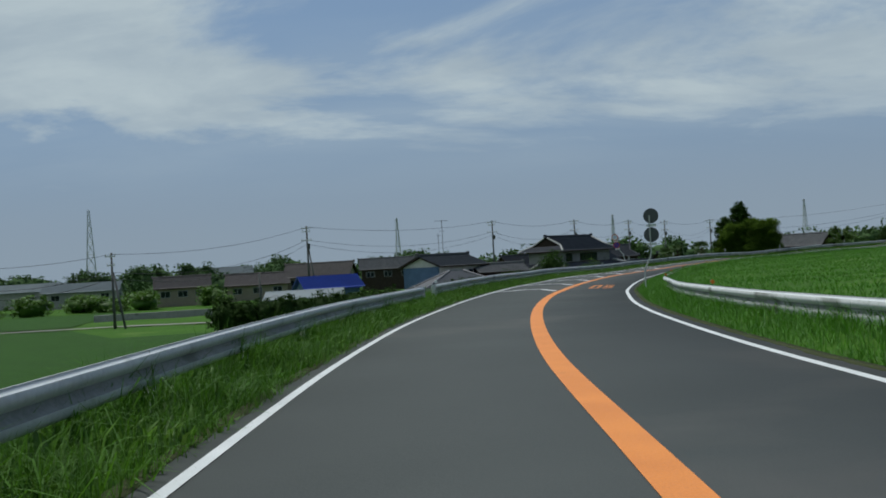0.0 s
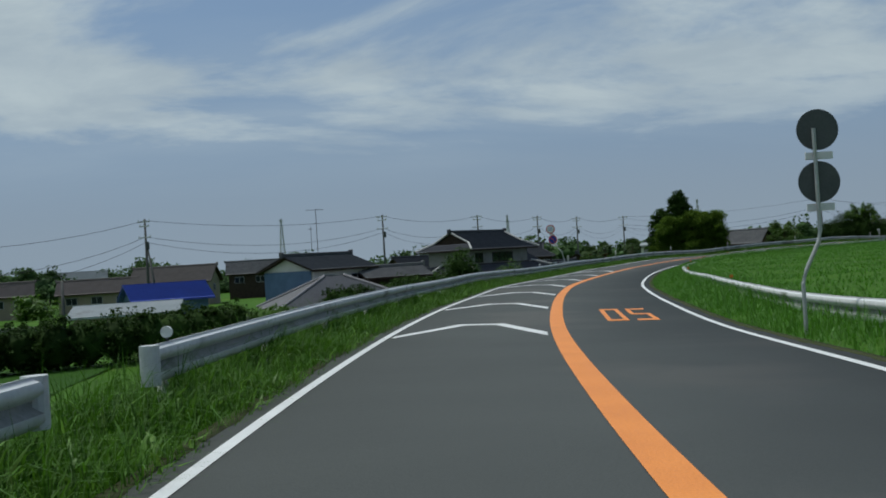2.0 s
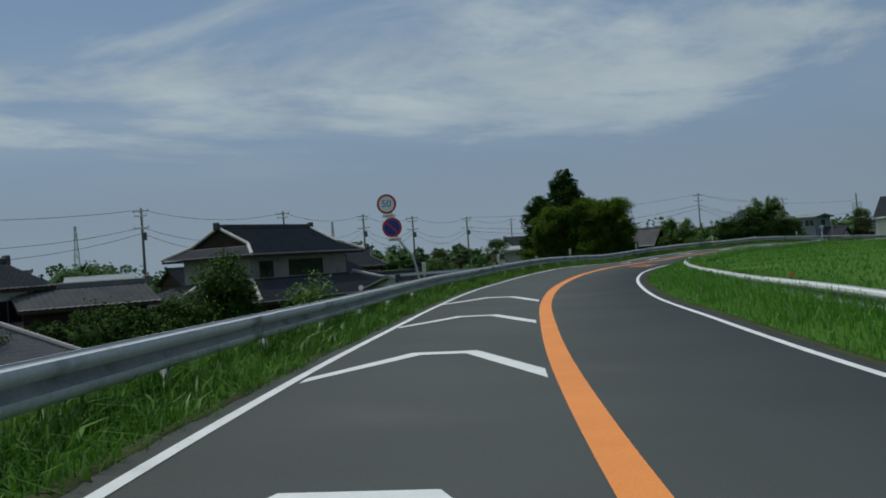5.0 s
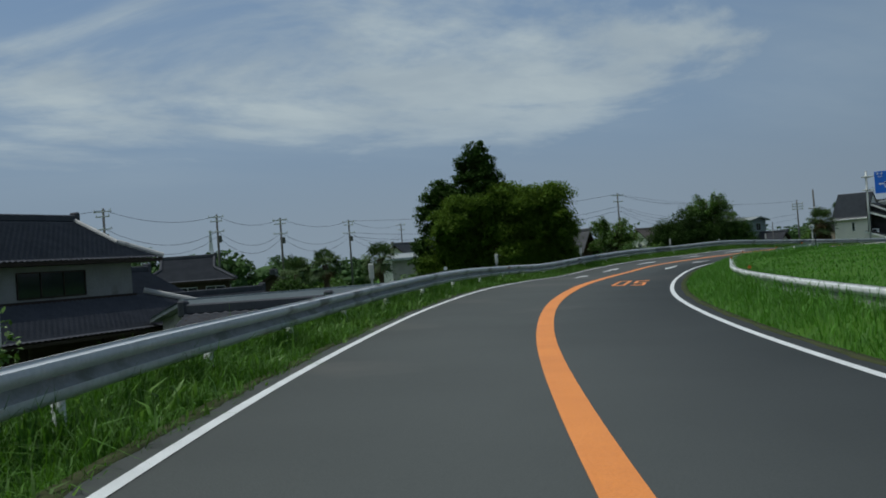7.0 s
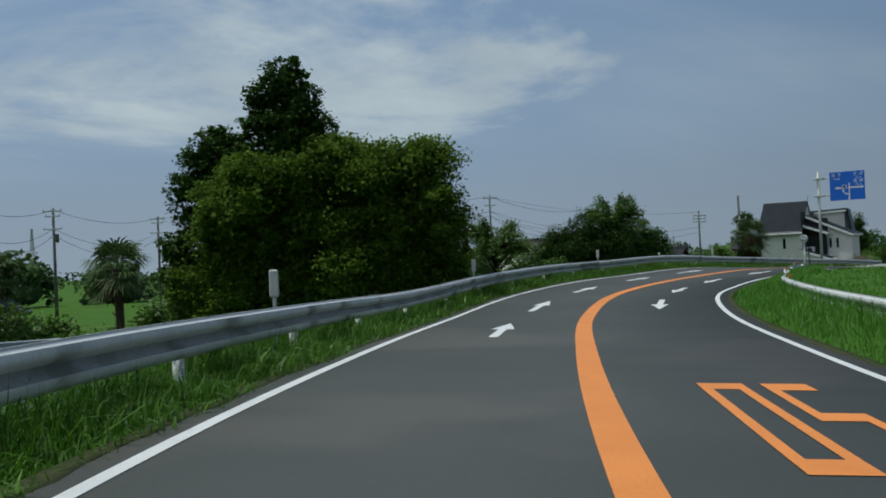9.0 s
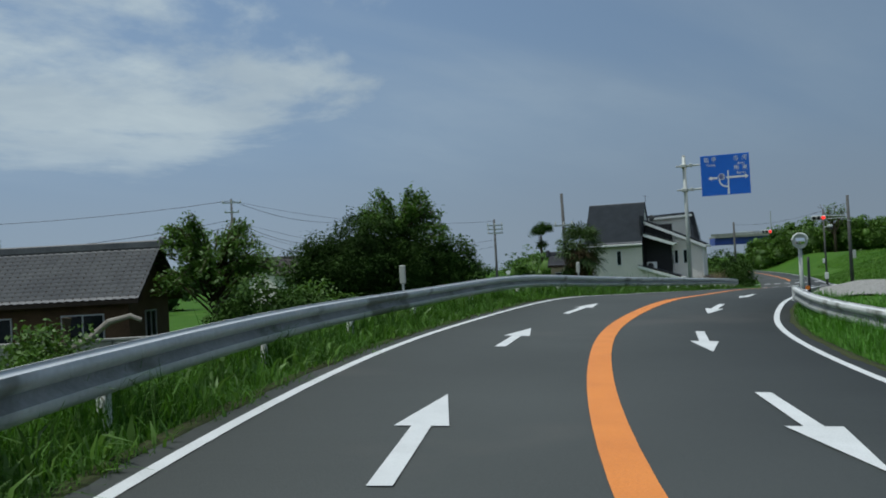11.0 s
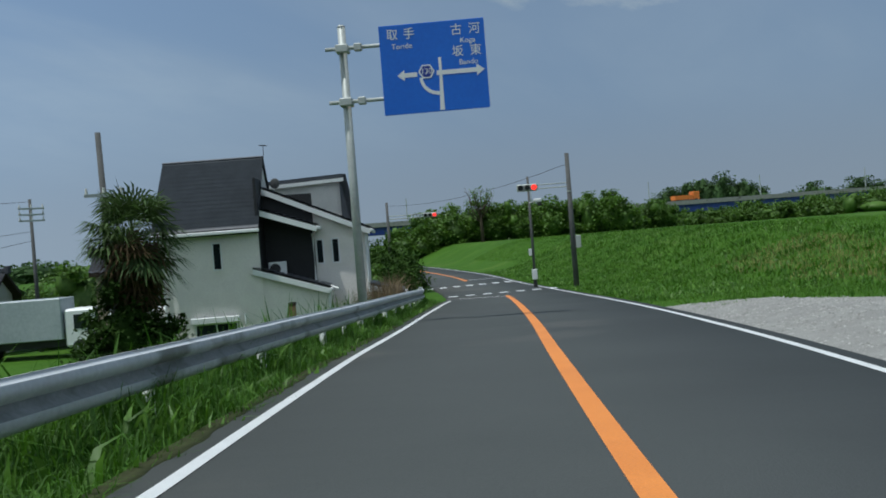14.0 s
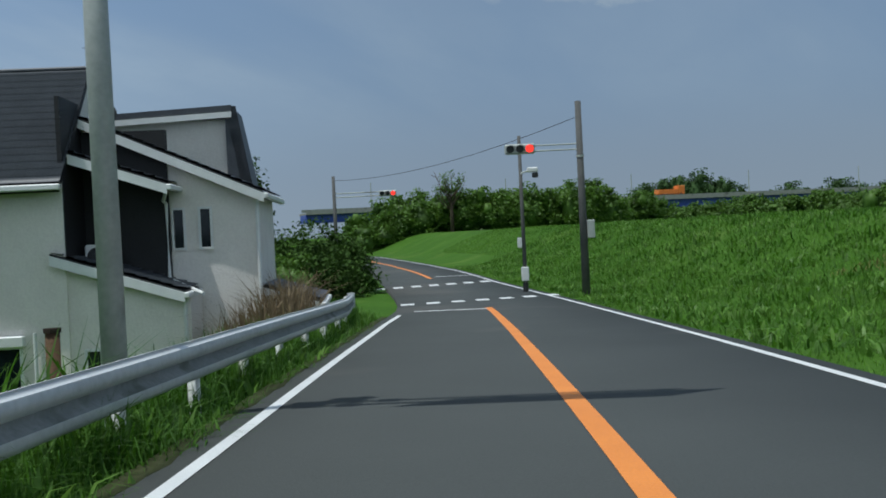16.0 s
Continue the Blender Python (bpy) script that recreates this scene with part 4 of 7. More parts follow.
def lean_roof(x0, z0, x1, z1, y0, y1, name="roof", thick=0.16):
    """A roof falling to the right, with a white board along its front edge."""
    L = math.hypot(x1 - x0, z1 - z0)
    tiles(white, [tile_face((x1, y0, z1), (0, 1, 0), ((x0 - x1) / L, 0, (z0 - z1) / L), y1 - y0, L, pitch=0.6, course=0.24, wave=0.012)], SHINGLE, name, "sloping black shingle roof")
    slab(white, "soffit", [(x0, y0, z0 - 0.03), (x1, y0, z1 - 0.03), (x1, y1, z1 - 0.03), (x0, y1, z0 - 0.03)], thick, SIDING_DARK)
    slab(white, "barge_board", [(x0, y0 - 0.04, z0 - 0.06), (x1, y0 - 0.04, z1 - 0.06), (x1, y0 - 0.004, z1 - 0.06), (x0, y0 - 0.004, z0 - 0.06)], 0.20, TRIM_WHITE, "white barge board")
    part("gutter", fresh((box, (x1 - 0.02, y0 - 0.05, z1 - 0.18), (x1 + 0.10, y1, z1 - 0.06), 0.02)), TRIM_WHITE, white)


lean_roof(-0.32, 4.08, 2.28, 3.22, -2.62, -0.95, "lean_to_roof")
lean_roof(-0.10, 6.15, 1.95, 5.42, -2.15, -0.80, "recess_roof")
lean_roof(-0.05, 6.95, 3.80, 5.20, -1.15, 3.2, "side_roof")
bm = bmesh.new()
prism(bm, [(1.65, -0.3), (3.60, -0.3), (3.60, 5.12), (1.65, 6.0)], 3.9, Matrix.Translation((0, -0.90, 0)))
bmesh.ops.recalc_face_normals(bm, faces=bm.faces)
part("wall", bm, RENDER_WHITE, white)
bm = bmesh.new()
prism(bm, [(-0.02, 5.4), (1.65, 5.4), (1.65, 6.0), (-0.02, 6.75)], 0.15, Matrix.Translation((0, -0.94, 0)))
bmesh.ops.recalc_face_normals(bm, faces=bm.faces)
part("wall", bm, RENDER_WHITE, white)
for x in (1.93, 2.50):
    window(white, x, -0.90, 4.45, 0.30, 0.92, frame=TRIM_WHITE, panes=1)
part("downpipe", fresh((tube, [(1.95, -2.1, 5.3), (1.72, -1.4, 5.05), (1.72, -1.1, 5.0), (1.72, -1.1, 3.4), (2.6, -2.3, 3.1)], 0.04, 8)), TRIM_WHITE, white, "bent white downpipe")
part("downpipe", fresh((tube, [(2.30, -2.5, 3.05), (2.25, -2.47, 2.8), (2.25, -2.47, 0.0)], 0.04, 8)), TRIM_WHITE, white)
part("downpipe", fresh((tube, [(3.66, -0.96, 5.05), (3.62, -0.96, 4.8), (3.62, -0.96, 0.0)], 0.04, 8)), TRIM_WHITE, white)
# the higher block behind
wall_piece((-0.05, 1.9, 2.0), (2.68, 3.6, 7.1))
slab(white, "back_roof", [(-0.2, 1.7, 7.30), (2.85, 1.7, 7.42), (2.85, 3.8, 7.05), (-0.2, 3.8, 6.9)], 0.14, SHINGLE, "dark flat-edged roof")
slab(white, "barge_board", [(-0.2, 1.66, 7.14), (2.85, 1.66, 7.26), (2.85, 1.695, 7.26), (-0.2, 1.695, 7.14)], 0.14, TRIM_WHITE, "white barge board")
slab(white, "back_roof", [(2.70, 1.75, 7.40), (2.95, 1.75, 7.40), (3.25, 1.75, 5.55), (3.0, 1.75, 5.55)], 0.05, SHINGLE)
bm = bmesh.new()
prism(bm, [(2.69, 5.5), (2.69, 7.28), (2.86, 7.38), (3.22, 5.45)], 2.0, Matrix.Translation((0, 1.75, 0)))
bmesh.ops.recalc_face_normals(bm, faces=bm.faces)
part("back_roof", bm, SHINGLE, white)
# low wings at both ends
wall_piece((-5.6, -1.6, -0.3), (-3.47, 1.2, 2.75))
part("parapet", fresh((box, (-5.65, -1.68, 2.75), (-3.47, 1.25, 2.86), 0.015)), TRIM_WHITE, white)
part("parapet", fresh((box, (-5.65, -1.70, 2.1), (-3.52, -1.61, 2.2), 0.01)), TRIM_WHITE, white)
wall_piece((3.62, -0.4, -0.3), (4.7, 2.4, 2.5))
lean_roof(3.62, 3.15, 4.9, 2.75, -0.6, 2.6, "end_roof")
# small fittings
unit = thing("air_conditioner", white.matrix_basis @ Vector((0.42, -1.5, 3.64)), "white outdoor air conditioner unit on the small roof", "air conditioner", "", turn_of(0.572, -0.82))
part("case", fresh((box, (-0.32, -0.13, 0.06), (0.32, 0.13, 0.56), 0.03)), TRIM_WHITE, unit)
bm = bmesh.new()
cyl(bm, (-0.08, -0.131, 0.31), (-0.08, -0.15, 0.31), 0.19, None, 24)
part("fan_grille", bm, DARK_METAL, unit, "round dark fan grille")
for x in (-0.24, 0.24):
    part("foot", fresh((box, (x - 0.04, -0.17, -0.12), (x + 0.04, 0.17, 0.06))), DARK_METAL, unit)
dish = thing("satellite_dish", white.matrix_basis @ Vector((0.22, 0.1, 7.35)), "grey satellite dish on the roof's end", "satellite dish", "", turn_of(0.572, -0.82))
bm = bmesh.new()
bmesh.ops.create_uvsphere(bm, u_segments=28, v_segments=16, radius=0.18, matrix=Matrix.Translation((0.15, -0.25, -0.25)) @ Matrix.Diagonal((1, 0.22, 1.08, 1)))
part("dish", bm, POLE_GREY, dish, smooth=True)
part("feed_arm", fresh((tube, [(0.15, -0.26, -0.4), (0.15, -0.5, -0.32), (0.15, -0.5, -0.25)], 0.012, 6)), DARK_METAL, dish)
part("mast", fresh((cyl, (0.15, -0.2, -0.25), (0.0, 0.0, -0.4), 0.02)), DARK_METAL, dish)
aerial = thing("aerial", white.matrix_basis @ Vector((0.05, 0.0, 8.15)), "small television aerial on the ridge", "aerial", "", turn_of(0.572, -0.82))
part("mast", fresh((cyl, (0, 0, 0), (0, 0, 0.42), 0.012)), DARK_METAL, aerial)
part("boom", fresh((cyl, (-0.07, -0.2, 0.4), (0.07, 0.2, 0.4), 0.01)), DARK_METAL, aerial)
for k in range(5):
    y = -0.18 + 0.09 * k
    part("element", fresh((cyl, (-0.1 + y / 3, y, 0.4), (0.1 + y / 3, y, 0.4), 0.006)), DARK_METAL, aerial)
plain_house((101.2, 186.6, LOW), turn_of(0.572, -0.82), 2.0, 2.4, 4.3, 5.0, "tan house with a dark roof behind the white house", PLASTER_TAN, TILE_DARK, 0.0, 1, over=0.2)


rusty = thing("pipe_post", (95.2, 174.6, LOW), "short rusty brown pipe standing before the white house", "post")
part("pipe", fresh((cyl, (0, 0, -0.3), (0.05, 0, 3.0), 0.1, None, 12)), WOOD, rusty, smooth=True)
part("cap", fresh((cyl, (0.05, 0, 3.0), (0.05, 0, 3.06), 0.12, None, 12)), WOOD_DARK, rusty)


# ---- lettering ----
def letters(text, size, material, parent, at, turn=(90, 0, 0), name="lettering", thick=0.004, spacing=1.0):
    """Raised lettering from the built-in font, centred on its place."""
    cu = bpy.data.curves.new("lettering", "FONT")
    cu.body, cu.size, cu.align_x, cu.align_y, cu.extrude, cu.space_character = text, size, "CENTER", "CENTER", thick, spacing
    tmp = bpy.data.objects.new("lettering", cu)
    me = bpy.data.meshes.new_from_object(tmp)
    bpy.data.objects.remove(tmp)
    me.materials.clear()
    me.materials.append(material)
    ob = new(name, me)
    ob.parent = parent
    ob.matrix_basis = pose(*at, *turn)
    return ob


def plate(bm, outline, y0, y1):
    prism(bm, outline, y1 - y0, Matrix.Translation((0, y0, 0)))
    bmesh.ops.recalc_face_normals(bm, faces=bm.faces)


def disc_outline(r, n=36, cx=0.0, cz=0.0):
    return [(cx + r * math.cos(2 * math.pi * k / n), cz + r * math.sin(2 * math.pi * k / n)) for k in range(n)]


# ---- the direction sign over the lane ----
gantry_z = ground_at(91.33, 169.77) - 0.1
guide = thing("direction_sign", (91.33, 169.77, gantry_z), "blue direction sign with white arrows on a tall galvanised pole", "road sign", "", turn_of(0.42, -0.907))
top = 9.72 - gantry_z
part("pole", fresh((cyl, (0, 0, -0.4), (0, 0, top), 0.106, 0.09, 20)), SIGN_POLE, guide, smooth=True)
part("pole_cap", fresh((cyl, (0, 0, top), (0, 0, top + 0.04), 0.1, 0.06, 16)), SIGN_POLE, guide)
part("base_plate", fresh((box, (-0.25, -0.25, -0.1), (0.25, 0.25, 0.12), 0.02)), CONCRETE, guide)
zc = 8.575 - gantry_z
board = part("board", fresh((box, (0.88, -0.33, zc - 1.01), (3.26, -0.30, zc + 1.01), 0.006)), SIGN_BLUE, guide, "blue sign board")
for dz in (0.62, -0.60):
    part("arm", fresh((cyl, (-0.38, -0.16, zc + dz), (3.0, -0.16, zc + dz), 0.045, None, 12)), SIGN_POLE, guide, smooth=True)
    part("clamp", fresh((box, (-0.15, -0.24, zc + dz - 0.09), (0.15, 0.14, zc + dz + 0.09), 0.02)), SIGN_POLE, guide)
    part("clamp", fresh((box, (0.28, -0.25, zc + dz - 0.085), (0.46, -0.07, zc + dz + 0.085), 0.02)), SIGN_POLE, guide)
for x in (1.4, 2.8):
    part("rib", fresh((box, (x - 0.03, -0.30, zc - 0.95), (x + 0.03, -0.20, zc + 0.95))), SIGN_POLE, guide)


def on_board(fx, fz):
    """A place on the board from its share of width and of height, from the top left."""
    return 0.88 + 2.38 * fx, zc + 1.01 - 2.02 * fz


def board_shape(pts, y=-0.336, name="arrow"):
    bm = bmesh.new()
    plate(bm, [on_board(*p) for p in pts], y, -0.3305)
    return part(name, bm, SIGN_WHITE, board, "white sign marking")


board_shape([(0.545, 0.40), (0.572, 0.40), (0.572, 0.985), (0.528, 0.985), (0.545, 0.60)])
board_shape([(0.52, 0.545), (0.90, 0.545), (0.90, 0.505), (0.975, 0.57), (0.90, 0.635), (0.90, 0.595), (0.52, 0.595)], -0.3375)
board_shape([(0.335, 0.545), (0.215, 0.545), (0.215, 0.51), (0.145, 0.57), (0.215, 0.63), (0.215, 0.595), (0.335, 0.595)])
arc = [(0.355 + 0.0 + 0.18 * (1 - math.cos(a)), 0.61 + 0.205 * math.sin(a)) for a in np.linspace(0, math.pi / 2, 9)]
arc2 = [(0.385 + 0.15 * (1 - math.cos(a)), 0.61 + 0.165 * math.sin(a)) for a in np.linspace(math.pi / 2, 0, 9)]
board_shape(arc + arc2, -0.3365)
hexagon = [(0.425 + 0.078 * math.cos(a), 0.545 + 0.088 * math.sin(a)) for a in (2 * math.pi * k / 6 for k in range(6))]
board_shape(hexagon, -0.339, "route_shield")
bm = bmesh.new()
plate(bm, [on_board(0.425 + 0.062 * math.cos(a), 0.545 + 0.070 * math.sin(a)) for a in (2 * math.pi * k / 6 for k in range(6))], -0.342, -0.3392)
part("shield_field", bm, SIGN_NAVY, board)
for text, size, fx, fz, gap in (("130", 0.17, 0.425, 0.545, 1.0), ("取", 0.27, 0.125, 0.115, 1.0), ("手", 0.27, 0.285, 0.115, 1.0), ("Toride", 0.17, 0.21, 0.245, 1.0),
                                ("古", 0.27, 0.735, 0.115, 1.0), ("河", 0.27, 0.905, 0.115, 1.0), ("Koga", 0.17, 0.835, 0.235, 1.0),
                                ("坂", 0.27, 0.735, 0.355, 1.0), ("東", 0.27, 0.905, 0.355, 1.0), ("Bando", 0.17, 0.83, 0.475, 1.0)):
    x, z = on_board(fx, fz)
    letters(text, size, SIGN_WHITE, board, (x, -0.343 if text == "130" else -0.334, z), thick=0.003)


# ---- round signs on bent poles ----
def round_sign(parent, z, x, kind):
    """A round sign board of 0.6 m that looks to -y, in thin layers, with its back plate."""
    back = part("sign_board", fresh((plate, disc_outline(0.30, 40, x, z), -0.02, 0.0)), SIGN_BACK, parent, "round sign board with a dark grey back")
    if kind == "limit":
        part("red_ring", fresh((plate, disc_outline(0.298, 40, x, z), -0.023, -0.0205)), SIGN_RED, back)
        part("white_field", fresh((plate, disc_outline(0.235, 40, x, z), -0.026, -0.0235)), SIGN_WHITE, back)
        letters("50", 0.30, SIGN_BLUE, back, (x, -0.028, z), thick=0.002)
    elif kind == "parking":
        part("red_ring", fresh((plate, disc_outline(0.298, 40, x, z), -0.023, -0.0205)), SIGN_RED, back)
        part("blue_field", fresh((plate, disc_outline(0.24, 40, x, z), -0.026, -0.0235)), SIGN_NAVY, back)
        bm = bmesh.new()
        plate(bm, [(-0.25, -0.025), (0.25, -0.025), (0.25, 0.025), (-0.25, 0.025)], -0.029, -0.0265)
        bmesh.ops.rotate(bm, cent=(0, 0, 0), matrix=Matrix.Rotation(radians(45), 3, "Y"), verts=bm.verts)
        bmesh.ops.translate(bm, vec=(x, 0, z), verts=bm.verts)
        part("red_bar", bm, SIGN_RED, back)
    else:
        part("maker_plate", fresh((box, (x - 0.19, -0.026, z - 0.12), (x - 0.06, -0.0205, z - 0.05))), SIGN_WHITE, back, "small pale label")
    return back


def sub_plate(parent, x, z, arrow=False):
    p = part("plate", fresh((box, (x - 0.2, -0.02, z - 0.055), (x + 0.2, 0.0, z + 0.055), 0.008)), SIGN_BACK if not arrow else SIGN_WHITE, parent, "small plate under the sign")
    if arrow:
        part("red_arrow", fresh((box, (x - 0.14, -0.024, z - 0.012), (x + 0.14, -0.0205, z + 0.012))), SIGN_RED, p)


# seen from behind, for the oncoming lane
z0 = ground_at(9.72, 44.68)
back_sign = thing("road_sign", (9.72, 44.68, z0), "pair of round road signs on a bent pole, seen from behind", "road sign", "speed signs", heading(44) - 90 + 180)
part("pole", fresh((tube, [(0, 0.05, -0.3), (0, 0.05, 0.75), (-0.06, 0.05, 0.95), (-0.26, 0.05, 1.35), (-0.29, 0.05, 1.5), (-0.29, 0.05, 3.0)], 0.03, 10)), SIGN_POLE, back_sign)
b = 5.92 - z0
round_sign(back_sign, b, -0.36, "limit")
round_sign(back_sign, b - 0.76, -0.34, "parking")
sub_plate(back_sign, -0.36, b - 0.38, True)
sub_plate(back_sign, -0.34, b - 1.13, True)

z0 = ground_at(18.35, 99.55)
face_sign = thing("road_sign", (18.35, 99.55, z0), "speed limit and no-parking signs on a leaning bent pole", "road sign", "speed signs", -22.0)
b = 6.02 - z0
part("pole", fresh((tube, [(-0.05, 0.06, -0.3), (-0.10, 0.06, b - 2.45), (-0.27, 0.06, b - 1.62), (-0.64, 0.06, b - 1.16), (-0.72, 0.06, b - 1.0), (-0.94, 0.06, b + 0.2)], 0.032, 10)), SIGN_POLE, face_sign)
round_sign(face_sign, b, -0.96, "limit")
round_sign(face_sign, b - 0.72, -0.84, "parking")
sub_plate(face_sign, -0.91, b - 0.365, True)
sub_plate(face_sign, -0.78, b - 1.085, True)

# ---- traffic mirror, delineators, reflectors ----
z0 = ground_at(68.5, 151.0)
mirror = thing("traffic_mirror", (68.5, 151.0, z0), "round traffic mirror with pale hood on a grey pole", "traffic mirror", "", -55)
part("pole", fresh((cyl, (0, 0, -0.3), (0, 0, 4.55 - z0), 0.045, None, 12)), SIGN_POLE, mirror, smooth=True)
part("pole", fresh((cyl, (0.17, 0.05, -0.3), (0.17, 0.05, 4.35 - z0), 0.03, None, 12)), DARK_METAL, mirror, smooth=True)
c = 4.72 - z0
part("backing", fresh((plate, disc_outline(0.17, 32, 0, c), -0.11, -0.05)), SIGN_POLE, mirror, "pale round mirror backing")
bm = bmesh.new()
bmesh.ops.create_uvsphere(bm, u_segments=32, v_segments=24, radius=0.5, matrix=Matrix.Translation((0, 0.355, c)))
bmesh.ops.delete(bm, geom=[v for v in bm.verts if v.co.y > -0.12], context="VERTS")
part("mirror_face", bm, MIRROR, mirror, smooth=True)
part("hood", fresh((tube, [(0.175 * math.cos(a), -0.12, c + 0.175 * math.sin(a)) for a in np.linspace(0.15, math.pi - 0.15, 14)], 0.025, 6)), SIGN_WHITE, mirror)


CONCRETE_PALE = surface("weathered_plate", (0.50, 0.50, 0.47), (0.38, 0.38, 0.355), 4.0, 0.7, 0.2)


def delineator(s, lat, up, label, tall=0.36):
    p = on_road(s, lat)
    g = ground_at(p.x, p.y)
    d = thing("delineator", (p.x, p.y, g), label, "delineator", "delineators", heading(s) - 90)
    h = p.z + up - g
    part("stake", fresh((cyl, (0, 0, -0.3), (0, 0, h - tall), 0.025, None, 8)), SIGN_POLE, d)
    part("plate", fresh((box, (-0.062, -0.02, h - tall), (0.062, 0.02, h), 0.018)), CONCRETE_PALE, d)


for s in (102.6, 118.7, 135.0, 151.3, 167.2, 182.0):
    delineator(s, rail_left(s) - 0.25, 1.08, "pale rectangular plate on a stake behind the guard rail")


def stud(s, lat, up, label, material, r=0.055):
    p = on_road(s, lat, up)
    k = thing("rail_reflector", p, label, "reflector", "rail reflectors", heading(s) - 90)
    part("stem", fresh((cyl, (0, 0, -0.1), (0, 0, 0.05), 0.012, None, 6)), DARK_METAL, k)
    bm = bmesh.new()
    cyl(bm, (0, -0.02, 0.09), (0, 0.02, 0.09), r, None, 16)
    part("lens", bm, material, k)


for s in (39.2, 91.2, 126.0, 174.2):
    stud(s, rail_left(s), 0.62, "round white reflector on top of the guard rail", SIGN_WHITE)
for s in (10.0, 26.0, 42.0, 58.0, 74.0, 90.0, 106.0, 122.0, 138.0, 150.0, 162.0, 171.0):
    stud(s, rail_right(s), 0.5, "round amber reflector on top of the guard rail", REFLECTOR, 0.045)
# ---- crossing at the junction ----
def bar(s0, s1, a, b, name="crossing_bar", label="white crossing bar"):
    return marking(name, [[(s0, a), (s1, a), (s1, b), (s0, b)]], LINE_WHITE, label=label)


bar(221.2, 221.5, -2.0, 0.0, "stop_line", "white stop line")
bar(247.6, 247.9, 0.3, 2.3, "stop_line", "white stop line of the oncoming lane")
for k in range(2, 9):
    lat = -4.0 + 0.80 * k
    sk = 0.35 * k
    marking("crossing_bar", [[(224.6 + sk, lat), (225.6 + sk, lat), (225.75 + sk, lat + 0.42), (224.75 + sk, lat + 0.42)]], LINE_WHITE, label="white crossing bar")
    marking("crossing_bar", [[(237.2 + sk, lat - 0.6), (238.4 + sk, lat - 0.6), (238.55 + sk, lat - 0.18), (237.35 + sk, lat - 0.18)]], LINE_WHITE, label="white crossing bar")


CRACK = surface("cracked_orange_paint", (0.44, 0.16, 0.045), (0.30, 0.115, 0.04), 3.0, 0.8, 0.3)
for a, b, w in ((148.5, 151.5, 0.0), (171.0, 177.2, -0.02)):
    ribbon("paint_crack", a, b, lambda s: w + 0.012 * math.sin(s * 1.1) + 0.008 * math.sin(s * 4.7), lambda s: w + 0.006 + 0.012 * math.sin(s * 1.1) + 0.008 * math.sin(s * 4.7) + 0.005 * math.sin(s * 3.3), 0.010, CRACK, road, 0.2, label="thin crack in the orange paint")

# ---- traffic signals ----
def signal_head(parent, at, turn, hood=True):
    head = part("signal_head", fresh((box, (-0.5, -0.10, -0.17), (0.5, 0.10, 0.17), 0.05)), SIGN_POLE, parent, "pale grey three-lamp signal head")
    head.matrix_basis = pose(*at, 0, 0, turn)
    for k, lens in enumerate((LENS_DARK, LENS_DARK, LENS_RED)):
        x = -0.32 + 0.32 * k
        bm = bmesh.new()
        cyl(bm, (x, -0.095, 0), (x, -0.125, 0), 0.125, None, 24)
        part("lens", bm, lens, head, "lit red lens" if k == 2 else "unlit dark lens")
        bm = bmesh.new()
        ring = [(x + 0.14 * math.cos(a), 0.14 * math.sin(a)) for a in np.linspace(-0.3, math.pi + 0.3, 16)]
        v = [[bm.verts.new((px, y, pz)) for px, pz in ring] for y in (-0.10, -0.30)]
        for i in range(15):
            bm.faces.new((v[0][i], v[0][i + 1], v[1][i + 1], v[1][i]))
        bmesh.ops.solidify(bm, geom=bm.faces[:], thickness=0.008)
        part("visor", bm, SIGN_POLE, head)
    return head


z0 = ground_at(118.07, 174.55)
signal = thing("traffic_signal", (118.07, 174.55, z0), "traffic signal showing red on a dark steel pole", "traffic signal", "traffic signals", turn_of(0.44, -0.9))
h = 8.43 - z0
part("pole", fresh((cyl, (0, 0, -0.3), (0, 0, h), 0.14, 0.10, 14)), POLE_GREY, signal, smooth=True)
zz = 6.92 - z0
for dz in (-0.08, 0.10):
    part("arm", fresh((cyl, (0, 0, zz + dz), (-2.1, -0.02, zz + dz), 0.025, None, 8)), SIGN_POLE, signal)
signal_head(signal, (-2.0, -0.12, zz), 0)
part("control_box", fresh((box, (0.12, -0.16, 1.9), (0.36, 0.12, 2.5), 0.02)), SIGN_POLE, signal, "grey control box on the pole")
part("strap", fresh((cyl, (0, 0, zz - 0.35), (0, 0, zz - 0.28), 0.13, None, 14)), SIGN_POLE, signal)

z0 = ground_at(119.83, 177.39)
post = thing("steel_post", (119.83, 177.39, z0), "thin dark steel post with a white band and lamp", "post", "", turn_of(0.44, -0.9))
h = 7.62 - z0
part("pole", fresh((cyl, (0, 0, -0.3), (0, 0, h), 0.075, 0.06, 12)), POLE_GREY, post, smooth=True)
part("white_band", fresh((box, (-0.13, -0.12, 0.55), (0.13, 0.10, 1.05), 0.02)), SIGN_WHITE, post, "white wrapped band")
part("dark_band", fresh((cyl, (0, 0, 0.15), (0, 0, 0.5), 0.10, None, 12)), DARK_METAL, post)
part("junction_box", fresh((box, (-0.22, -0.1, 1.75), (-0.07, 0.08, 2.1), 0.01)), SIGN_WHITE, post)
part("lamp_arm", fresh((tube, [(0, -0.1, h - 1.35), (0.3, -0.15, h - 1.25)], 0.03, 8)), SIGN_POLE, post)
part("lamp", fresh((box, (0.22, -0.24, h - 1.33), (0.62, -0.04, h - 1.15), 0.04)), SIGN_WHITE, post, "white lamp housing")
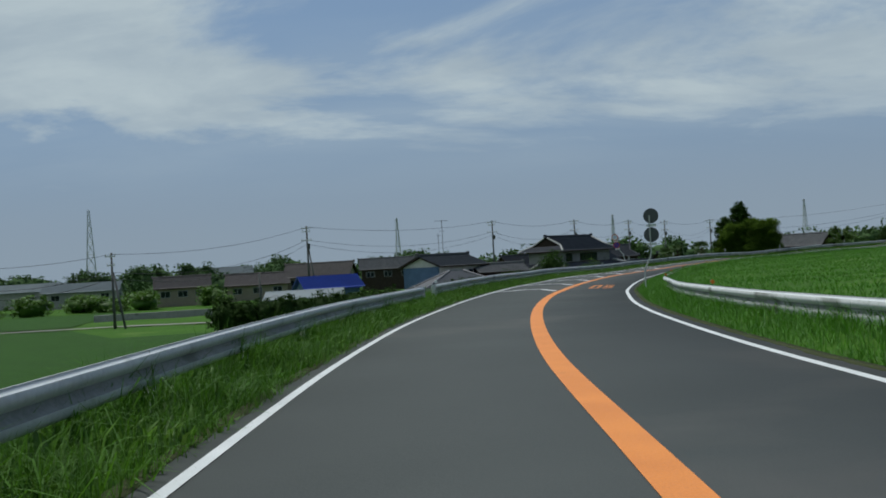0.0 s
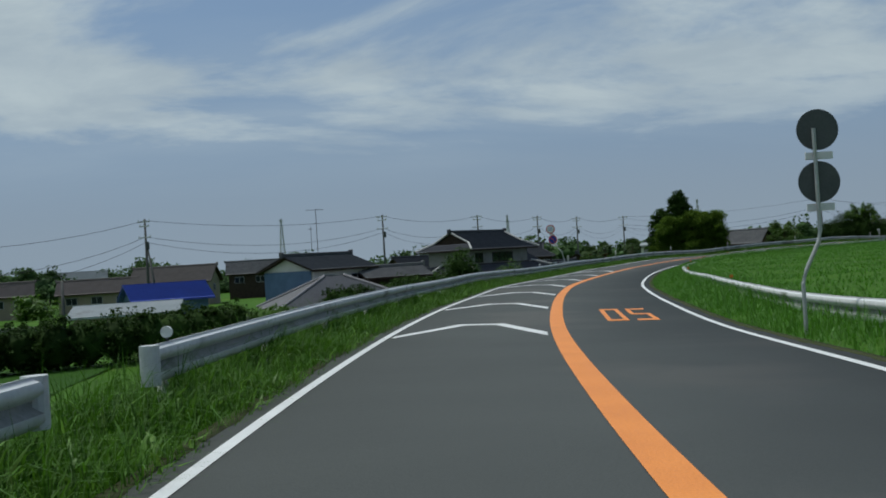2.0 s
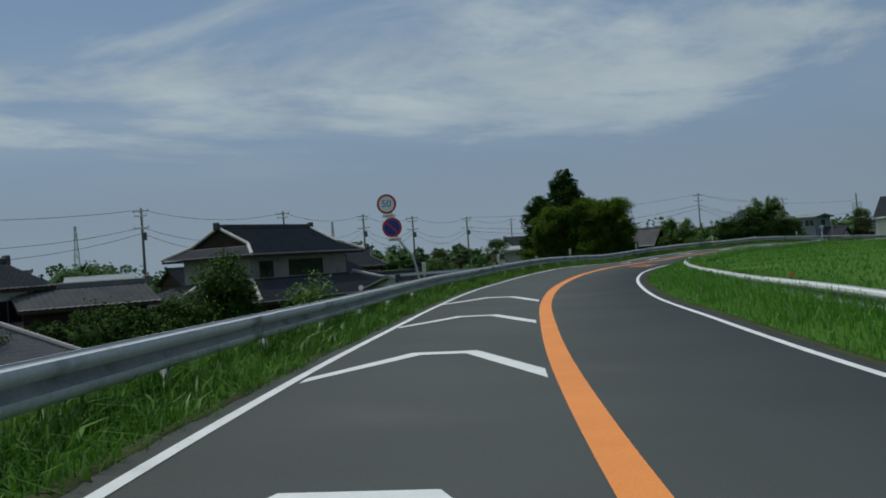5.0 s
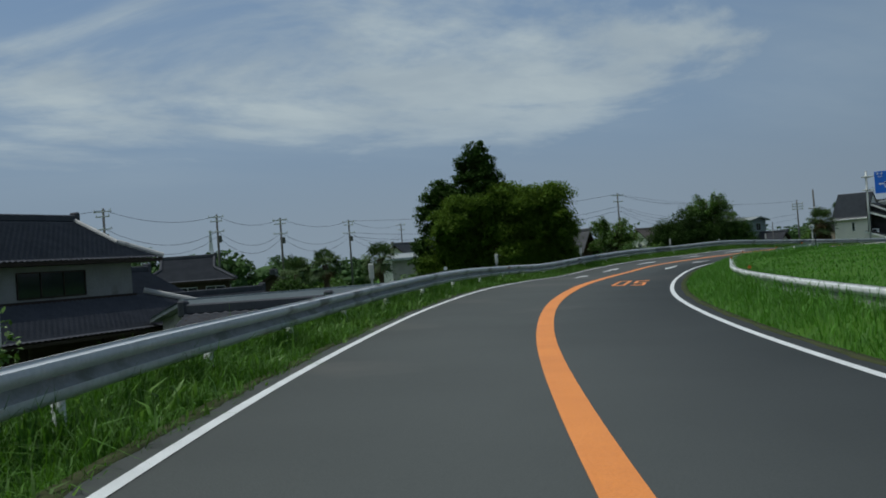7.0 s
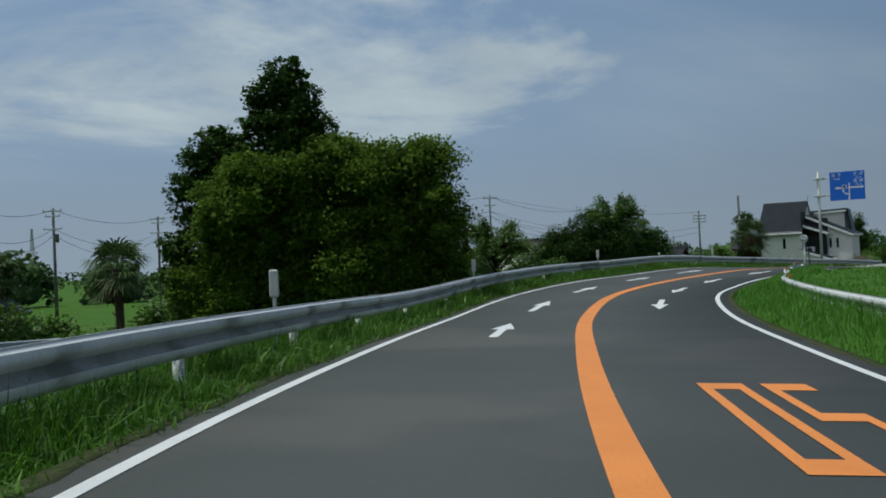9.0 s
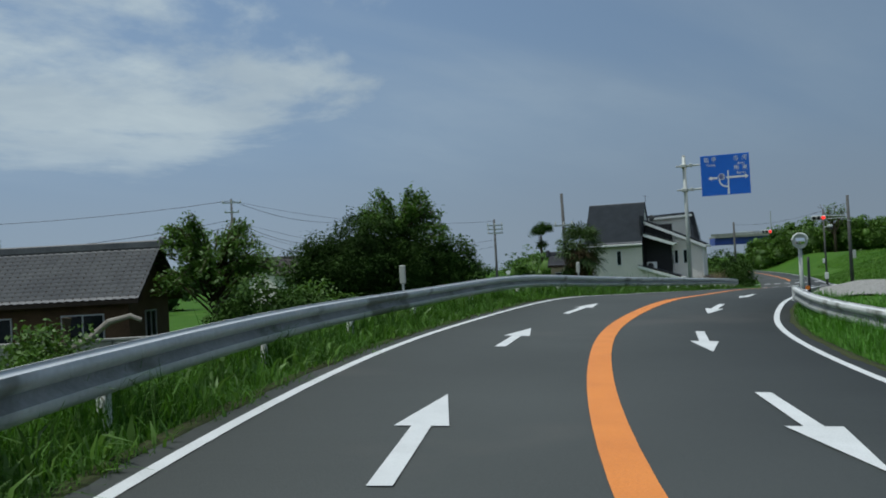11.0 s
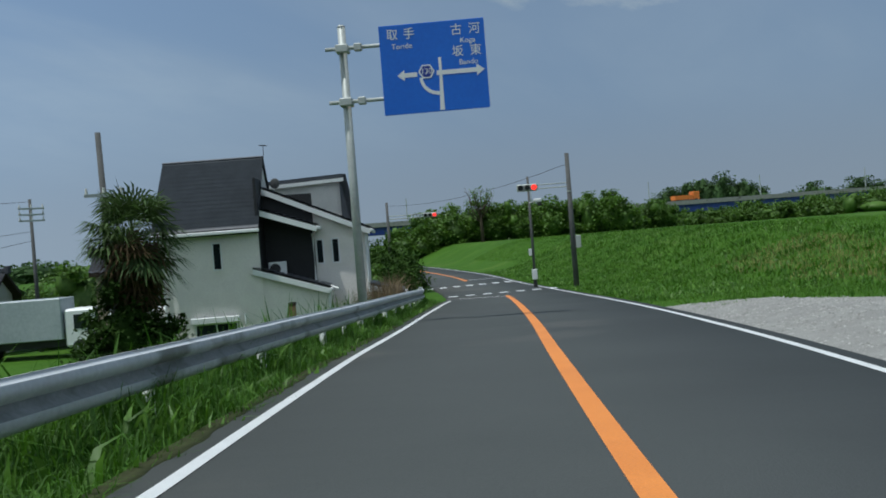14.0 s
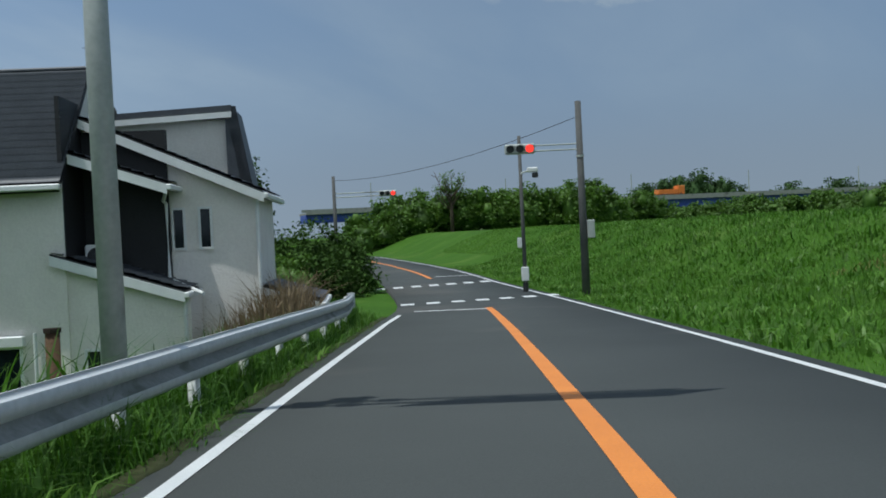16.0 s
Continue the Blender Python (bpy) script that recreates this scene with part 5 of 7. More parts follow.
part("lamp_glass", fresh((box, (0.40, -0.22, h - 1.52), (0.62, -0.06, h - 1.34), 0.03)), DARK_METAL, post)

far_at = (136.4, 195.5)
z0 = ground_at(*far_at)
signal2 = thing("traffic_signal", (*far_at, z0), "far traffic signal showing red on a pole with an arm", "traffic signal", "traffic signals", turn_of(0.44, -0.9))
part("pole", fresh((cyl, (0, 0, -0.3), (0, 0, 7.85 - z0), 0.13, 0.09, 12)), POLE_GREY, signal2, smooth=True)
for dz in (-0.1, 0.12):
    part("arm", fresh((cyl, (0, 0, 6.72 - z0 + dz), (3.2, -0.02, 6.72 - z0 + dz), 0.03, None, 8)), SIGN_POLE, signal2)
signal_head(signal2, (3.1, -0.15, 6.72 - z0), 0)


# ---- utility poles and wires ----
def utility_pole(x, y, top, label, arms=((0.35, 1.9), (1.1, 1.5)), turn=0.0, box_at=None, r=0.15, lean=0.0):
    g = ground_at(x, y)
    h = top - g
    p = thing("utility_pole", (x, y, g), label, "utility pole", "utility poles", turn)
    part("pole", fresh((cyl, (0, 0, -0.3), (lean, 0, h), r, r * 0.62, 12)), POLE_GREY, p, smooth=True)
    for dz, w in arms:
        c = lean * (1 - dz / h)
        arm = part("cross_arm", fresh((box, (c - w / 2, -0.16, h - dz - 0.05), (c + w / 2, -0.08, h - dz + 0.05))), SIGN_POLE, p)
        for k in range(3):
            u = c - w / 2 + 0.08 + (w - 0.16) * k / 2
            part("insulator", fresh((cyl, (u, -0.12, h - dz + 0.05), (u, -0.12, h - dz + 0.24), 0.05, 0.03, 8)), PLASTER, arm)
    if box_at:
        part("transformer", fresh((cyl, (0.32, -0.1, h - box_at), (0.32, -0.1, h - box_at + 0.75), 0.22, None, 14)), POLE_GREY, p, "grey can transformer")
    return p


POLES = {"A": (-16.5, 139.6, 10.5), "B": (9.3, 172.5, 11.1), "C": (25.1, 192.8, 11.2), "F": (37.9, 209.6, 11.15), "I": (46.4, 216.2, 10.8), "G": (61.4, 239.0, 11.2), "H": (94.2, 219.0, 11.9),
         "D": (113.5, 205.8, 9.0), "E": (95.5, 181.6, 8.95), "L": (-29.6, 100.2, 7.3), "M": (-60.0, 118.0, 8.0), "N": (118.0, 232.0, 11.0), "O": (80.0, 270.0, 11.6)}
for key, (x, y, z) in POLES.items():
    busy = key in "ABCFIG"
    utility_pole(x, y, z, "concrete utility pole with cross arms" + (" and a can transformer" if busy else " among the houses"),
                 ((0.3, 1.9), (0.75, 1.5), (1.9, 1.9)) if busy else ((0.35, 1.7), (1.2, 1.3)) if key not in "ED" else ((2.0, 1.2),) if key == "E" else ((0.55, 1.5), (0.9, 1.5), (1.25, 1.5)),
                 turn=turn_of(0.75, -0.66) + (20 if key in "HD" else 0), box_at=3.1 if busy else None, r=0.17 if busy else 0.14, lean=-0.15 if key == "E" else 0.0)
for key in "AL":
    x, y, z = POLES[key]
    stay = thing("pole_strut", (x + 0.9, y - 0.5, ground_at(x, y)), "slanting concrete strut propping a utility pole", "strut", "pole struts")
    part("strut", fresh((cyl, (0.35, -0.2, -0.3), (-0.78, 0.43, z * 0.72), 0.12, 0.09, 10)), POLE_GREY, stay, smooth=True)
utility_pole(105.9, 201.6, 6.2, "slim dark pole beside the parked lorry", (), r=0.09)
utility_pole(-18.0, 112.0, 4.6, "short dark pole beside the hedge", (), r=0.16)


def wires(a, b, dz, sag, label, n=10, r=0.016, group="wires"):
    pa, pb = Vector(POLES[a]) if isinstance(a, str) else Vector(a), Vector(POLES[b]) if isinstance(b, str) else Vector(b)
    pa, pb = pa - Vector((0, 0, dz)), pb - Vector((0, 0, dz))
    bm = bmesh.new()
    tube(bm, [pa.lerp(pb, k / n) - Vector((0, 0, sag * 4 * (k / n) * (1 - k / n))) for k in range(n + 1)], r, 4)
    return tagged(link("cable", bm, WIRE), label, "cable", group)


for a, b in (("M", "L"), ("L", "A"), ("A", "B"), ("B", "C"), ("C", "F"), ("F", "I"), ("I", "G"), ("G", "H"), ("H", "D"), ("G", "O"), ("H", "N")):
    for dz, sag in ((0.15, 0.9), (1.85, 1.5), (2.4, 1.9)):
        wires(a, b, dz, sag, "black overhead cable strung between utility poles", r=0.012 if "D" in (a, b) else 0.02)
wires((118.0, 174.6, 7.9), (136.4, 195.5, 7.6), 0.0, 0.5, "black overhead cable from the signal pole", r=0.011)


# ---- far lattice towers ----
def pylon(x, y, h, w, label, heads=2):
    g = LOW
    p = thing("lattice_tower", (x, y, g), label, "lattice tower", "lattice towers", 15)
    n = 7
    lv = [h * (1 - (1 - k / n) ** 1.15) for k in range(n + 1)]
    half = [w / 2 * (1 - 0.86 * z / h) for z in lv]
    for sx, sy in ((-1, -1), (1, -1), (1, 1), (-1, 1)):
        part("leg", fresh((tube, [(sx * u, sy * u, z) for u, z in zip(half, lv)], 0.12, 4)), SIGN_POLE, p)
    for k in range(n):
        bm = bmesh.new()
        c0 = [(sx * half[k], sy * half[k], lv[k]) for sx, sy in ((-1, -1), (1, -1), (1, 1), (-1, 1))]
        c1 = [(sx * half[k + 1], sy * half[k + 1], lv[k + 1]) for sx, sy in ((-1, -1), (1, -1), (1, 1), (-1, 1))]
        for i in range(4):
            j = (i + 1) % 4
            tube(bm, [c0[i], c1[j]], 0.07, 4), tube(bm, [c0[j], c1[i]], 0.07, 4), tube(bm, [c1[i], c1[j]], 0.07, 4)
        part("bracing", bm, SIGN_POLE, p)
    for k in range(heads):
        z = h * (0.97 - 0.09 * k)
        part("cross_arm", fresh((box, (-w * 0.32, -0.15, z - 0.12), (w * 0.32, 0.15, z + 0.12))), SIGN_POLE, p)
    return p


pylon(-139, 414, 33.5, 4.6, "tall red and white lattice mast in the hazy distance", 0)
pylon(-24, 549, 29.6, 3.6, "far lattice transmission tower over the roofs", 3)
pylon(97, 600, 27, 3, "far lattice transmission tower", 2)
pylon(241, 700, 34, 4, "far lattice transmission tower", 3)


# ---- plants ----
rng = np.random.default_rng(7)


def leaf_cards(centres, size, tilt=0.55, stretch=1.5):
    """Small folded leaves (two triangles each) at the given places, turned every way."""
    n = len(centres)
    yaw, pitch = rng.uniform(0, 2 * math.pi, n), rng.normal(0, tilt, n)
    a = np.stack([np.cos(yaw) * np.cos(pitch), np.sin(yaw) * np.cos(pitch), np.sin(pitch)], 1)
    b = np.stack([-np.sin(yaw), np.cos(yaw), rng.normal(0, 0.5, n)], 1)
    s = (size * rng.uniform(0.6, 1.35, n))[:, None]
    up = np.cross(a, b) * 0.18
    v = np.stack([centres - a * s * stretch / 2, centres + b * s / 2 + up * s, centres + a * s * stretch / 2, centres - b * s / 2 + up * s], 1)
    return v.reshape(-1, 3), np.arange(4 * n).reshape(-1, 4)


def crown_points(blobs, n, clump=0.45, shell=0.75):
    """Leaf places in clumps that crowd towards the skin of a few ellipsoids (x, y, z, rx, ry, rz)."""
    blobs = np.array(blobs, float)
    vol = np.cbrt(blobs[:, 3] * blobs[:, 4] * blobs[:, 5]) ** 2
    per = 34
    k = max(1, n // per)
    which = rng.choice(len(blobs), k, p=vol / vol.sum())
    d = rng.normal(size=(k, 3))
    d /= np.linalg.norm(d, axis=1)[:, None]
    r = np.where(rng.random(k) < shell, rng.uniform(0.82, 1.06, k), rng.uniform(0.25, 0.85, k))
    # lumps and hollows in the outline
    bump = 1 + 0.16 * np.sin(d[:, 0] * 5 + which * 1.7) * np.sin(d[:, 1] * 6 + which) + 0.12 * np.sin(d[:, 2] * 9 + which * 2.3)
    c = blobs[which, :3] + d * (r * bump)[:, None] * blobs[which, 3:]
    size = clump * rng.uniform(0.5, 1.4, k)
    pts = c[:, None, :] + np.clip(rng.normal(size=(k, per, 3)), -1.25, 1.25) * size[:, None, None] * np.array([1, 1, 0.7])
    return pts.reshape(-1, 3)


def with_cores(v, f, blobs, share):
    """Adds the dense inner foliage: a lumpy shell within each of the crown's masses."""
    lon, lat = np.meshgrid(np.linspace(0, 2 * math.pi, 13)[:-1], np.linspace(-1.45, 1.45, 9))
    d = np.stack([np.cos(lat) * np.cos(lon), np.cos(lat) * np.sin(lon), np.sin(lat)], -1).reshape(-1, 3)
    i, j = np.meshgrid(np.arange(8), np.arange(12), indexing="ij")
    quad = np.stack([i * 12 + j, i * 12 + (j + 1) % 12, (i + 1) * 12 + (j + 1) % 12, (i + 1) * 12 + j], -1).reshape(-1, 4)
    vs, fs, k = [v], [f], len(v)
    for b in np.array(blobs, float):
        vs.append(b[:3] + d * (share * (1 + rng.normal(0, 0.09, len(d))))[:, None] * b[3:])
        fs.append(quad + k)
        k += len(d)
    return np.concatenate(vs), np.concatenate(fs)


def limbs(bm, base, height, r, blobs, count):
    """A tapered, slightly bent trunk with limbs reaching into the crown."""
    base = Vector(base)
    bend = Vector((rng.uniform(-0.06, 0.06), rng.uniform(-0.06, 0.06), 0)) * height
    spine = [base + Vector((0, 0, height * q)) + bend * q * q for q in (0, 0.25, 0.5, 0.75, 1.0)]
    tube(bm, [spine[0] - Vector((0, 0, 0.3)), *spine], [r * 1.35, r * 1.1, r * 0.85, r * 0.65, r * 0.45, r * 0.2], 9)
    for k in range(count):
        q = rng.uniform(0.3, 0.9)
        a = base + Vector((0, 0, height * q)) + bend * q * q
        bx, by, bz, rx, ry, rz = blobs[int(rng.integers(len(blobs)))]
        e = Vector((bx + rng.uniform(-0.6, 0.6) * rx, by + rng.uniform(-0.6, 0.6) * ry, bz + rng.uniform(-0.4, 0.6) * rz))
        mid = a.lerp(e, 0.5) + Vector((0, 0, 0.15 * (e - a).length))
        tube(bm, [a, mid, e], [r * 0.4, r * 0.25, r * 0.06], 6)


def tree(x, y, blobs, n, size, material, label, trunk=0.2, height=None, count=9, clump=0.45, name="tree", category="tree", group="", shell=0.75, core=0.74):
    """blobs are given about the foot of the tree, which stands on the ground."""
    g = ground_at(x, y)
    t = thing(name, (x, y, g), label, category, group)
    if trunk:
        bm = bmesh.new()
        limbs(bm, (0, 0, 0), height or max(b[2] for b in blobs), trunk, blobs, count)
        part("trunk", bm, BARK, t, smooth=True)
    v, f = leaf_cards(crown_points(blobs, n, clump, shell), size)
    arrays("crown", *with_cores(v, f, blobs, core if n >= 20000 else 0.6 if n >= 6000 else 0.35), material, t)
    return t


# The tall cedar and the broad tree on the outer side of the curve.
def lumps(lobes, count, r, turn=0.0):
    """Round clumps set over the skin of a few larger masses, given across, along and up; turn swings them about the foot."""
    out = []
    ca, sa = math.cos(radians(turn)), math.sin(radians(turn))
    for x, y, z, rx, ry, rz in lobes:
        for k in range(count):
            d = Vector((rng.normal(), rng.normal(), rng.normal() + 0.25)).normalized()
            px, py = x + d.x * rx * 0.8, y + d.y * ry * 0.8
            q = r * rng.uniform(0.65, 1.3)
            out.append((px * ca - py * sa, px * sa + py * ca, z + d.z * rz * 0.8, q, q, q * 0.8))
        out.append((x * ca - y * sa, x * sa + y * ca, z, min(rx, ry) * 0.72, min(rx, ry) * 0.72, rz * 0.72))
    return out


CEDAR = [(0.1, 0, 10.1, 0.55, 0.5, 0.55), (-0.3, 0, 9.55, 0.6, 0.5, 0.5), (0.45, 0.1, 9.35, 0.6, 0.6, 0.5), (-0.85, 0, 9.3, 0.4, 0.4, 0.35), (0.1, 0, 8.75, 0.9, 0.8, 0.6), (0.95, 0.1, 8.45, 0.55, 0.5, 0.4), (-0.75, 0.1, 8.5, 0.55, 0.5, 0.4), (0.2, 0, 7.9, 1.1, 1.0, 0.6), (1.2, 0, 7.7, 0.6, 0.6, 0.4),
         (-2.2, 0.4, 8.15, 0.55, 0.5, 0.4), (-1.45, 0.3, 8.0, 0.45, 0.4, 0.4), (-2.7, 0.4, 7.6, 0.5, 0.5, 0.4), (-1.9, 0.3, 7.4, 0.8, 0.7, 0.5), (-2.9, 0.4, 6.95, 0.5, 0.5, 0.35), (-3.25, 0.4, 6.6, 0.4, 0.4, 0.3), (-2.2, 0.3, 6.6, 0.7, 0.7, 0.5), (-3.0, 0.4, 6.0, 0.45, 0.45, 0.35), (-0.6, 0.2, 6.9, 1.3, 1.2, 0.9),
         (-1.6, 0.3, 5.6, 1.4, 1.3, 0.9), (-3.3, 0.3, 5.0, 0.6, 0.6, 0.4), (-0.2, 0.2, 5.4, 1.6, 1.4, 1.1), (-3.2, 0.2, 4.2, 0.8, 0.8, 0.6)]
tree(42.5, 147.6, [(x * 0.91 + y * 0.42, y * 0.91 - x * 0.42, z, a, b, c) for x, y, z, a, b, c in CEDAR], 60000, 0.085, LEAF_DARK, "tall dark cedar with tiered tufts of foliage beside the road", 0.28, 10.2, 26, 0.13, core=0.5)
tree(43.0, 146.9, lumps([(-1.5, 0, 4.9, 2.0, 2.1, 2.3), (1.2, 0.2, 5.3, 2.0, 2.0, 2.4), (-0.4, 0.0, 3.2, 3.2, 2.2, 2.2), (-0.1, 0.3, 5.9, 1.5, 1.6, 1.7), (2.0, 0.2, 4.0, 1.2, 1.3, 1.8), (3.0, 0, 5.5, 1.5, 1.5, 2.0), (3.2, 0.5, 4.1, 1.2, 1.2, 1.3), (-2.7, 0.2, 3.0, 1.3, 1.5, 2.0)], 26, 0.62, -25),
     270000, 0.078, LEAF_BROAD, "broad leafy tree with a dense dark-green crown beside the road", 0.34, 7.0, 44, 0.20, shell=0.85, core=0.45)
tree(43.2, 146.2, lumps([(0, 0, 1.4, 2.2, 1.2, 1.2), (-2.2, 0.4, 1.4, 1.9, 1.2, 1.2)], 10, 0.6, -25), 22000, 0.10, LEAF_DARK, "dark undergrowth shrub at the foot of the trees", 0.0, 1.5, 0, 0.22, "shrub", "shrub")
# The dark clipped mound, and the feathery trees.
tree(80.3, 182.4, [(0, 0, 4.3, 2.9, 2.6, 2.9), (-1.9, 1.6, 3.9, 1.7, 1.7, 2.6), (1.7, -1.4, 3.9, 1.9, 1.8, 2.7), (0.2, -0.6, 2.2, 3.0, 2.5, 2.2)], 110000, 0.085, LEAF_BLACK, "dense dark evergreen mound, rounded like a clipped tree", 0.25, 4.0, 14, 0.30)
tree(84.8, 181.0, [(0, 0, 3.6, 1.8, 1.7, 2.3), (0.6, -0.4, 2.6, 1.3, 1.2, 2.0), (-1.2, 0.9, 3.0, 1.4, 1.3, 1.9)], 34000, 0.10, LEAF_DARK, "lower dark-green tree beside the mound", 0.16, 3.0, 8, 0.32)


def bare_tree(x, y, h, label):
    """A dying tree: forked bare limbs with a few tufts of leaves."""
    t = thing("tree", (x, y, ground_at(x, y)), label, "tree")
    bm = bmesh.new()
    tips = []
    tube(bm, [(0, 0, -0.3), (0.1, 0, h * 0.3), (0, 0.1, h * 0.55)], [0.3, 0.24, 0.16], 8)
    for k in range(15):
        a = rng.uniform(0, 6.28)
        s0 = Vector((0.05, 0.05, h * rng.uniform(0.28, 0.55)))
        e = Vector((rng.uniform(0.8, 2.6) * math.cos(a), rng.uniform(0.8, 2.6) * math.sin(a), h * rng.uniform(0.62, 1.0)))
        mid = s0.lerp(e, 0.5) + Vector((0.2 * math.cos(a), 0.2 * math.sin(a), -0.2))
        tube(bm, [s0, mid, e], [0.11, 0.07, 0.02], 5)
        for j in range(3):
            q = mid.lerp(e, rng.uniform(0.2, 0.9))
            f = q + Vector((rng.uniform(-0.7, 0.7), rng.uniform(-0.7, 0.7), rng.uniform(0.2, 0.9)))
            tube(bm, [q, f], [0.04, 0.012], 4)
            tips.append(f)
        tips.append(e)
    part("trunk", bm, BARK, t, smooth=True)
    pts = np.concatenate([np.array(p) + rng.normal(0, 0.22, (16, 3)) for p in tips if rng.random() < 0.55])
    arrays("crown", *leaf_cards(pts, 0.16), LEAF_DEEP, t)


def feather_tree(x, y, h, spread, n, label, material=None, size=0.16):
    """An open-crowned tree with upswept sprays of leaves."""
    material = material or LEAF_MID
    g = ground_at(x, y)
    t = thing("tree", (x, y, g), label, "tree", "feathery trees")
    bm = bmesh.new()
    tube(bm, [(0, 0, -0.3), (0.1, 0, h * 0.3), (0, 0.1, h * 0.6)], [0.17, 0.13, 0.08], 8)
    pts = []
    for k in range(n):
        a = rng.uniform(0, 2 * math.pi)
        out = spread * rng.uniform(0.35, 1.0)
        s0 = Vector((0, 0, h * rng.uniform(0.4, 0.68)))
        e = Vector((out * math.cos(a), out * math.sin(a), h * (0.98 - 0.38 * (out / spread) ** 1.5) + rng.uniform(-0.4, 0.2)))
        mid = s0.lerp(e, 0.55) + Vector((0, 0, 0.35))
        tip = e + Vector((0.25 * math.cos(a), 0.25 * math.sin(a), -0.15))
        tube(bm, [s0, mid, e, tip], [0.05, 0.03, 0.015, 0.005], 5)
        for q in np.linspace(0.3, 1, 44):
            c = s0.lerp(mid, q * 2) if q < 0.5 else mid.lerp(tip, q * 2 - 1)
            pts.append(np.array(c) + rng.normal(0, 0.13, (3, 3)))
    part("trunk", bm, BARK, t, smooth=True)
    v, f = leaf_cards(np.concatenate(pts), size, 0.5, 2.2)
    arrays("crown", v, f, material, t)


feather_tree(82.9, 182.6, 9.9, 3.1, 58, "tall feathery tree rising over the dark mound", LEAF_DEEP, 0.105)
bare_tree(209.0, 222.5, 8.4, "half-bare tree with dead branches over the riverside trees")
tree(117.8, 188.0, [(0, 0, 6.2, 0.5, 0.5, 1.0), (0, 0, 4.8, 0.9, 0.9, 1.0), (0, 0, 3.2, 1.2, 1.2, 1.2)], 9000, 0.11, LEAF_DARK, "narrow dark conifer behind the white house", 0.14, 7.0, 8, 0.22)
feather_tree(66.3, 173.8, 7.6, 2.9, 70, "feathery light-green tree by the brown house", LEAF_MID, 0.085)
for x, y, h, w, n, mat, lab in ((69.0, 171.0, 3.6, 2.0, 13000, LEAF_DEEP, "leafy garden shrub"), (66.0, 168.0, 3.4, 1.6, 12000, LEAF_DARK, "leafy garden shrub"), (64.4, 167.8, 3.6, 1.4, 15000, LEAF_DARK, "tall leafy garden shrub"), (62.9, 164.8, 2.8, 1.3, 10000, LEAF_DARK, "leafy garden shrub"), (72.0, 168.4, 2.8, 2.0, 11000, LEAF_DEEP, "dark leafy shrub"),
                               (64.2, 163.6, 2.4, 1.6, 8000, LEAF_DEEP, "leafy shrub climbing the bank"), (75.5, 170.5, 2.4, 1.8, 9000, LEAF_DEEP, "dark leafy shrub"), (56.5, 165.5, 2.2, 1.4, 6000, LEAF_MID, "small yellow-green shrub"),
                               (116.0, 206.5, 4.2, 2.0, 7000, LEAF_MID, "bright green shrub behind the lorry"), (121.6, 187.4, 3.2, 2.0, 12000, LEAF_DARK, "dark-green shrub by the junction"), (118.4, 186.0, 3.0, 1.8, 10000, LEAF_DARK, "dark-green shrub by the junction"),
                               (117.5, 203.0, 4.6, 2.6, 11000, LEAF_DEEP, "dark garden tree"),
                               (30.0, 153.0, 2.0, 1.5, 9000, LEAF_DEEP, "green shrub below the palms"), (36.0, 153.5, 1.9, 1.6, 9000, LEAF_DEEP, "green shrub below the palms"), (40.0, 158.0, 2.0, 1.6, 9000, LEAF_MID, "green shrub below the palms"), (34.9, 152.0, 2.9, 1.3, 11000, LEAF_DEEP, "bushy green shrub below the palms"), (32.4, 151.0, 3.2, 1.2, 10000, LEAF_DARK, "dark shrub below the palms"), (36.5, 152.6, 2.6, 1.1, 9000, LEAF_DEEP, "bushy green shrub below the palms"), (40.2, 153.6, 2.9, 1.0, 8000, LEAF_MID, "yellow-green shrub beside the palm"), (57.6, 167.6, 2.9, 1.3, 9000, LEAF_MID, "yellow-green shrub beside the pruned trunk")):
    tree(x, y, [(0, 0, h * 0.55, w, w, h * 0.5), (w * 0.5, -w * 0.3, h * 0.4, w * 0.7, w * 0.7, h * 0.4), (-w * 0.5, w * 0.3, h * 0.45, w * 0.7, w * 0.7, h * 0.45)], int(n * 1.4), 0.11, mat, lab + " with uneven foliage", 0.08, h * 0.8, 5, 0.3, "shrub", "shrub", "garden shrubs")
DEAD_WOOD = surface("bleached_dead_wood", (0.34, 0.31, 0.27), (0.22, 0.195, 0.165), 3.0, 0.9, 0.4)
# A dead pruned trunk with a pale bent limb in the brown house's garden.
pruned = thing("dead_tree", (59.1, 170.1, ground_at(59.1, 170.1)), "dead pruned tree with a pale bent limb", "tree")
part("trunk", fresh((tube, [(0, 0, -0.3), (0.06, 0, 1.6), (-0.05, 0.05, 2.7), (0.0, 0.0, 3.5)], [0.26, 0.22, 0.2, 0.16], 9)), BARK, pruned)
part("limb", fresh((tube, [(0, 0, 2.5), (0.5, -0.5, 2.85), (0.95, -0.85, 3.3), (1.5, -1.2, 3.45), (1.75, -1.4, 3.3)], [0.12, 0.10, 0.10, 0.08, 0.07], 8)), DEAD_WOOD, pruned, "pale bare limb")
part("limb", fresh((tube, [(0, 0, 2.2), (-0.4, 0.35, 2.7), (-0.6, 0.5, 3.2)], [0.12, 0.1, 0.06], 7)), BARK, pruned)
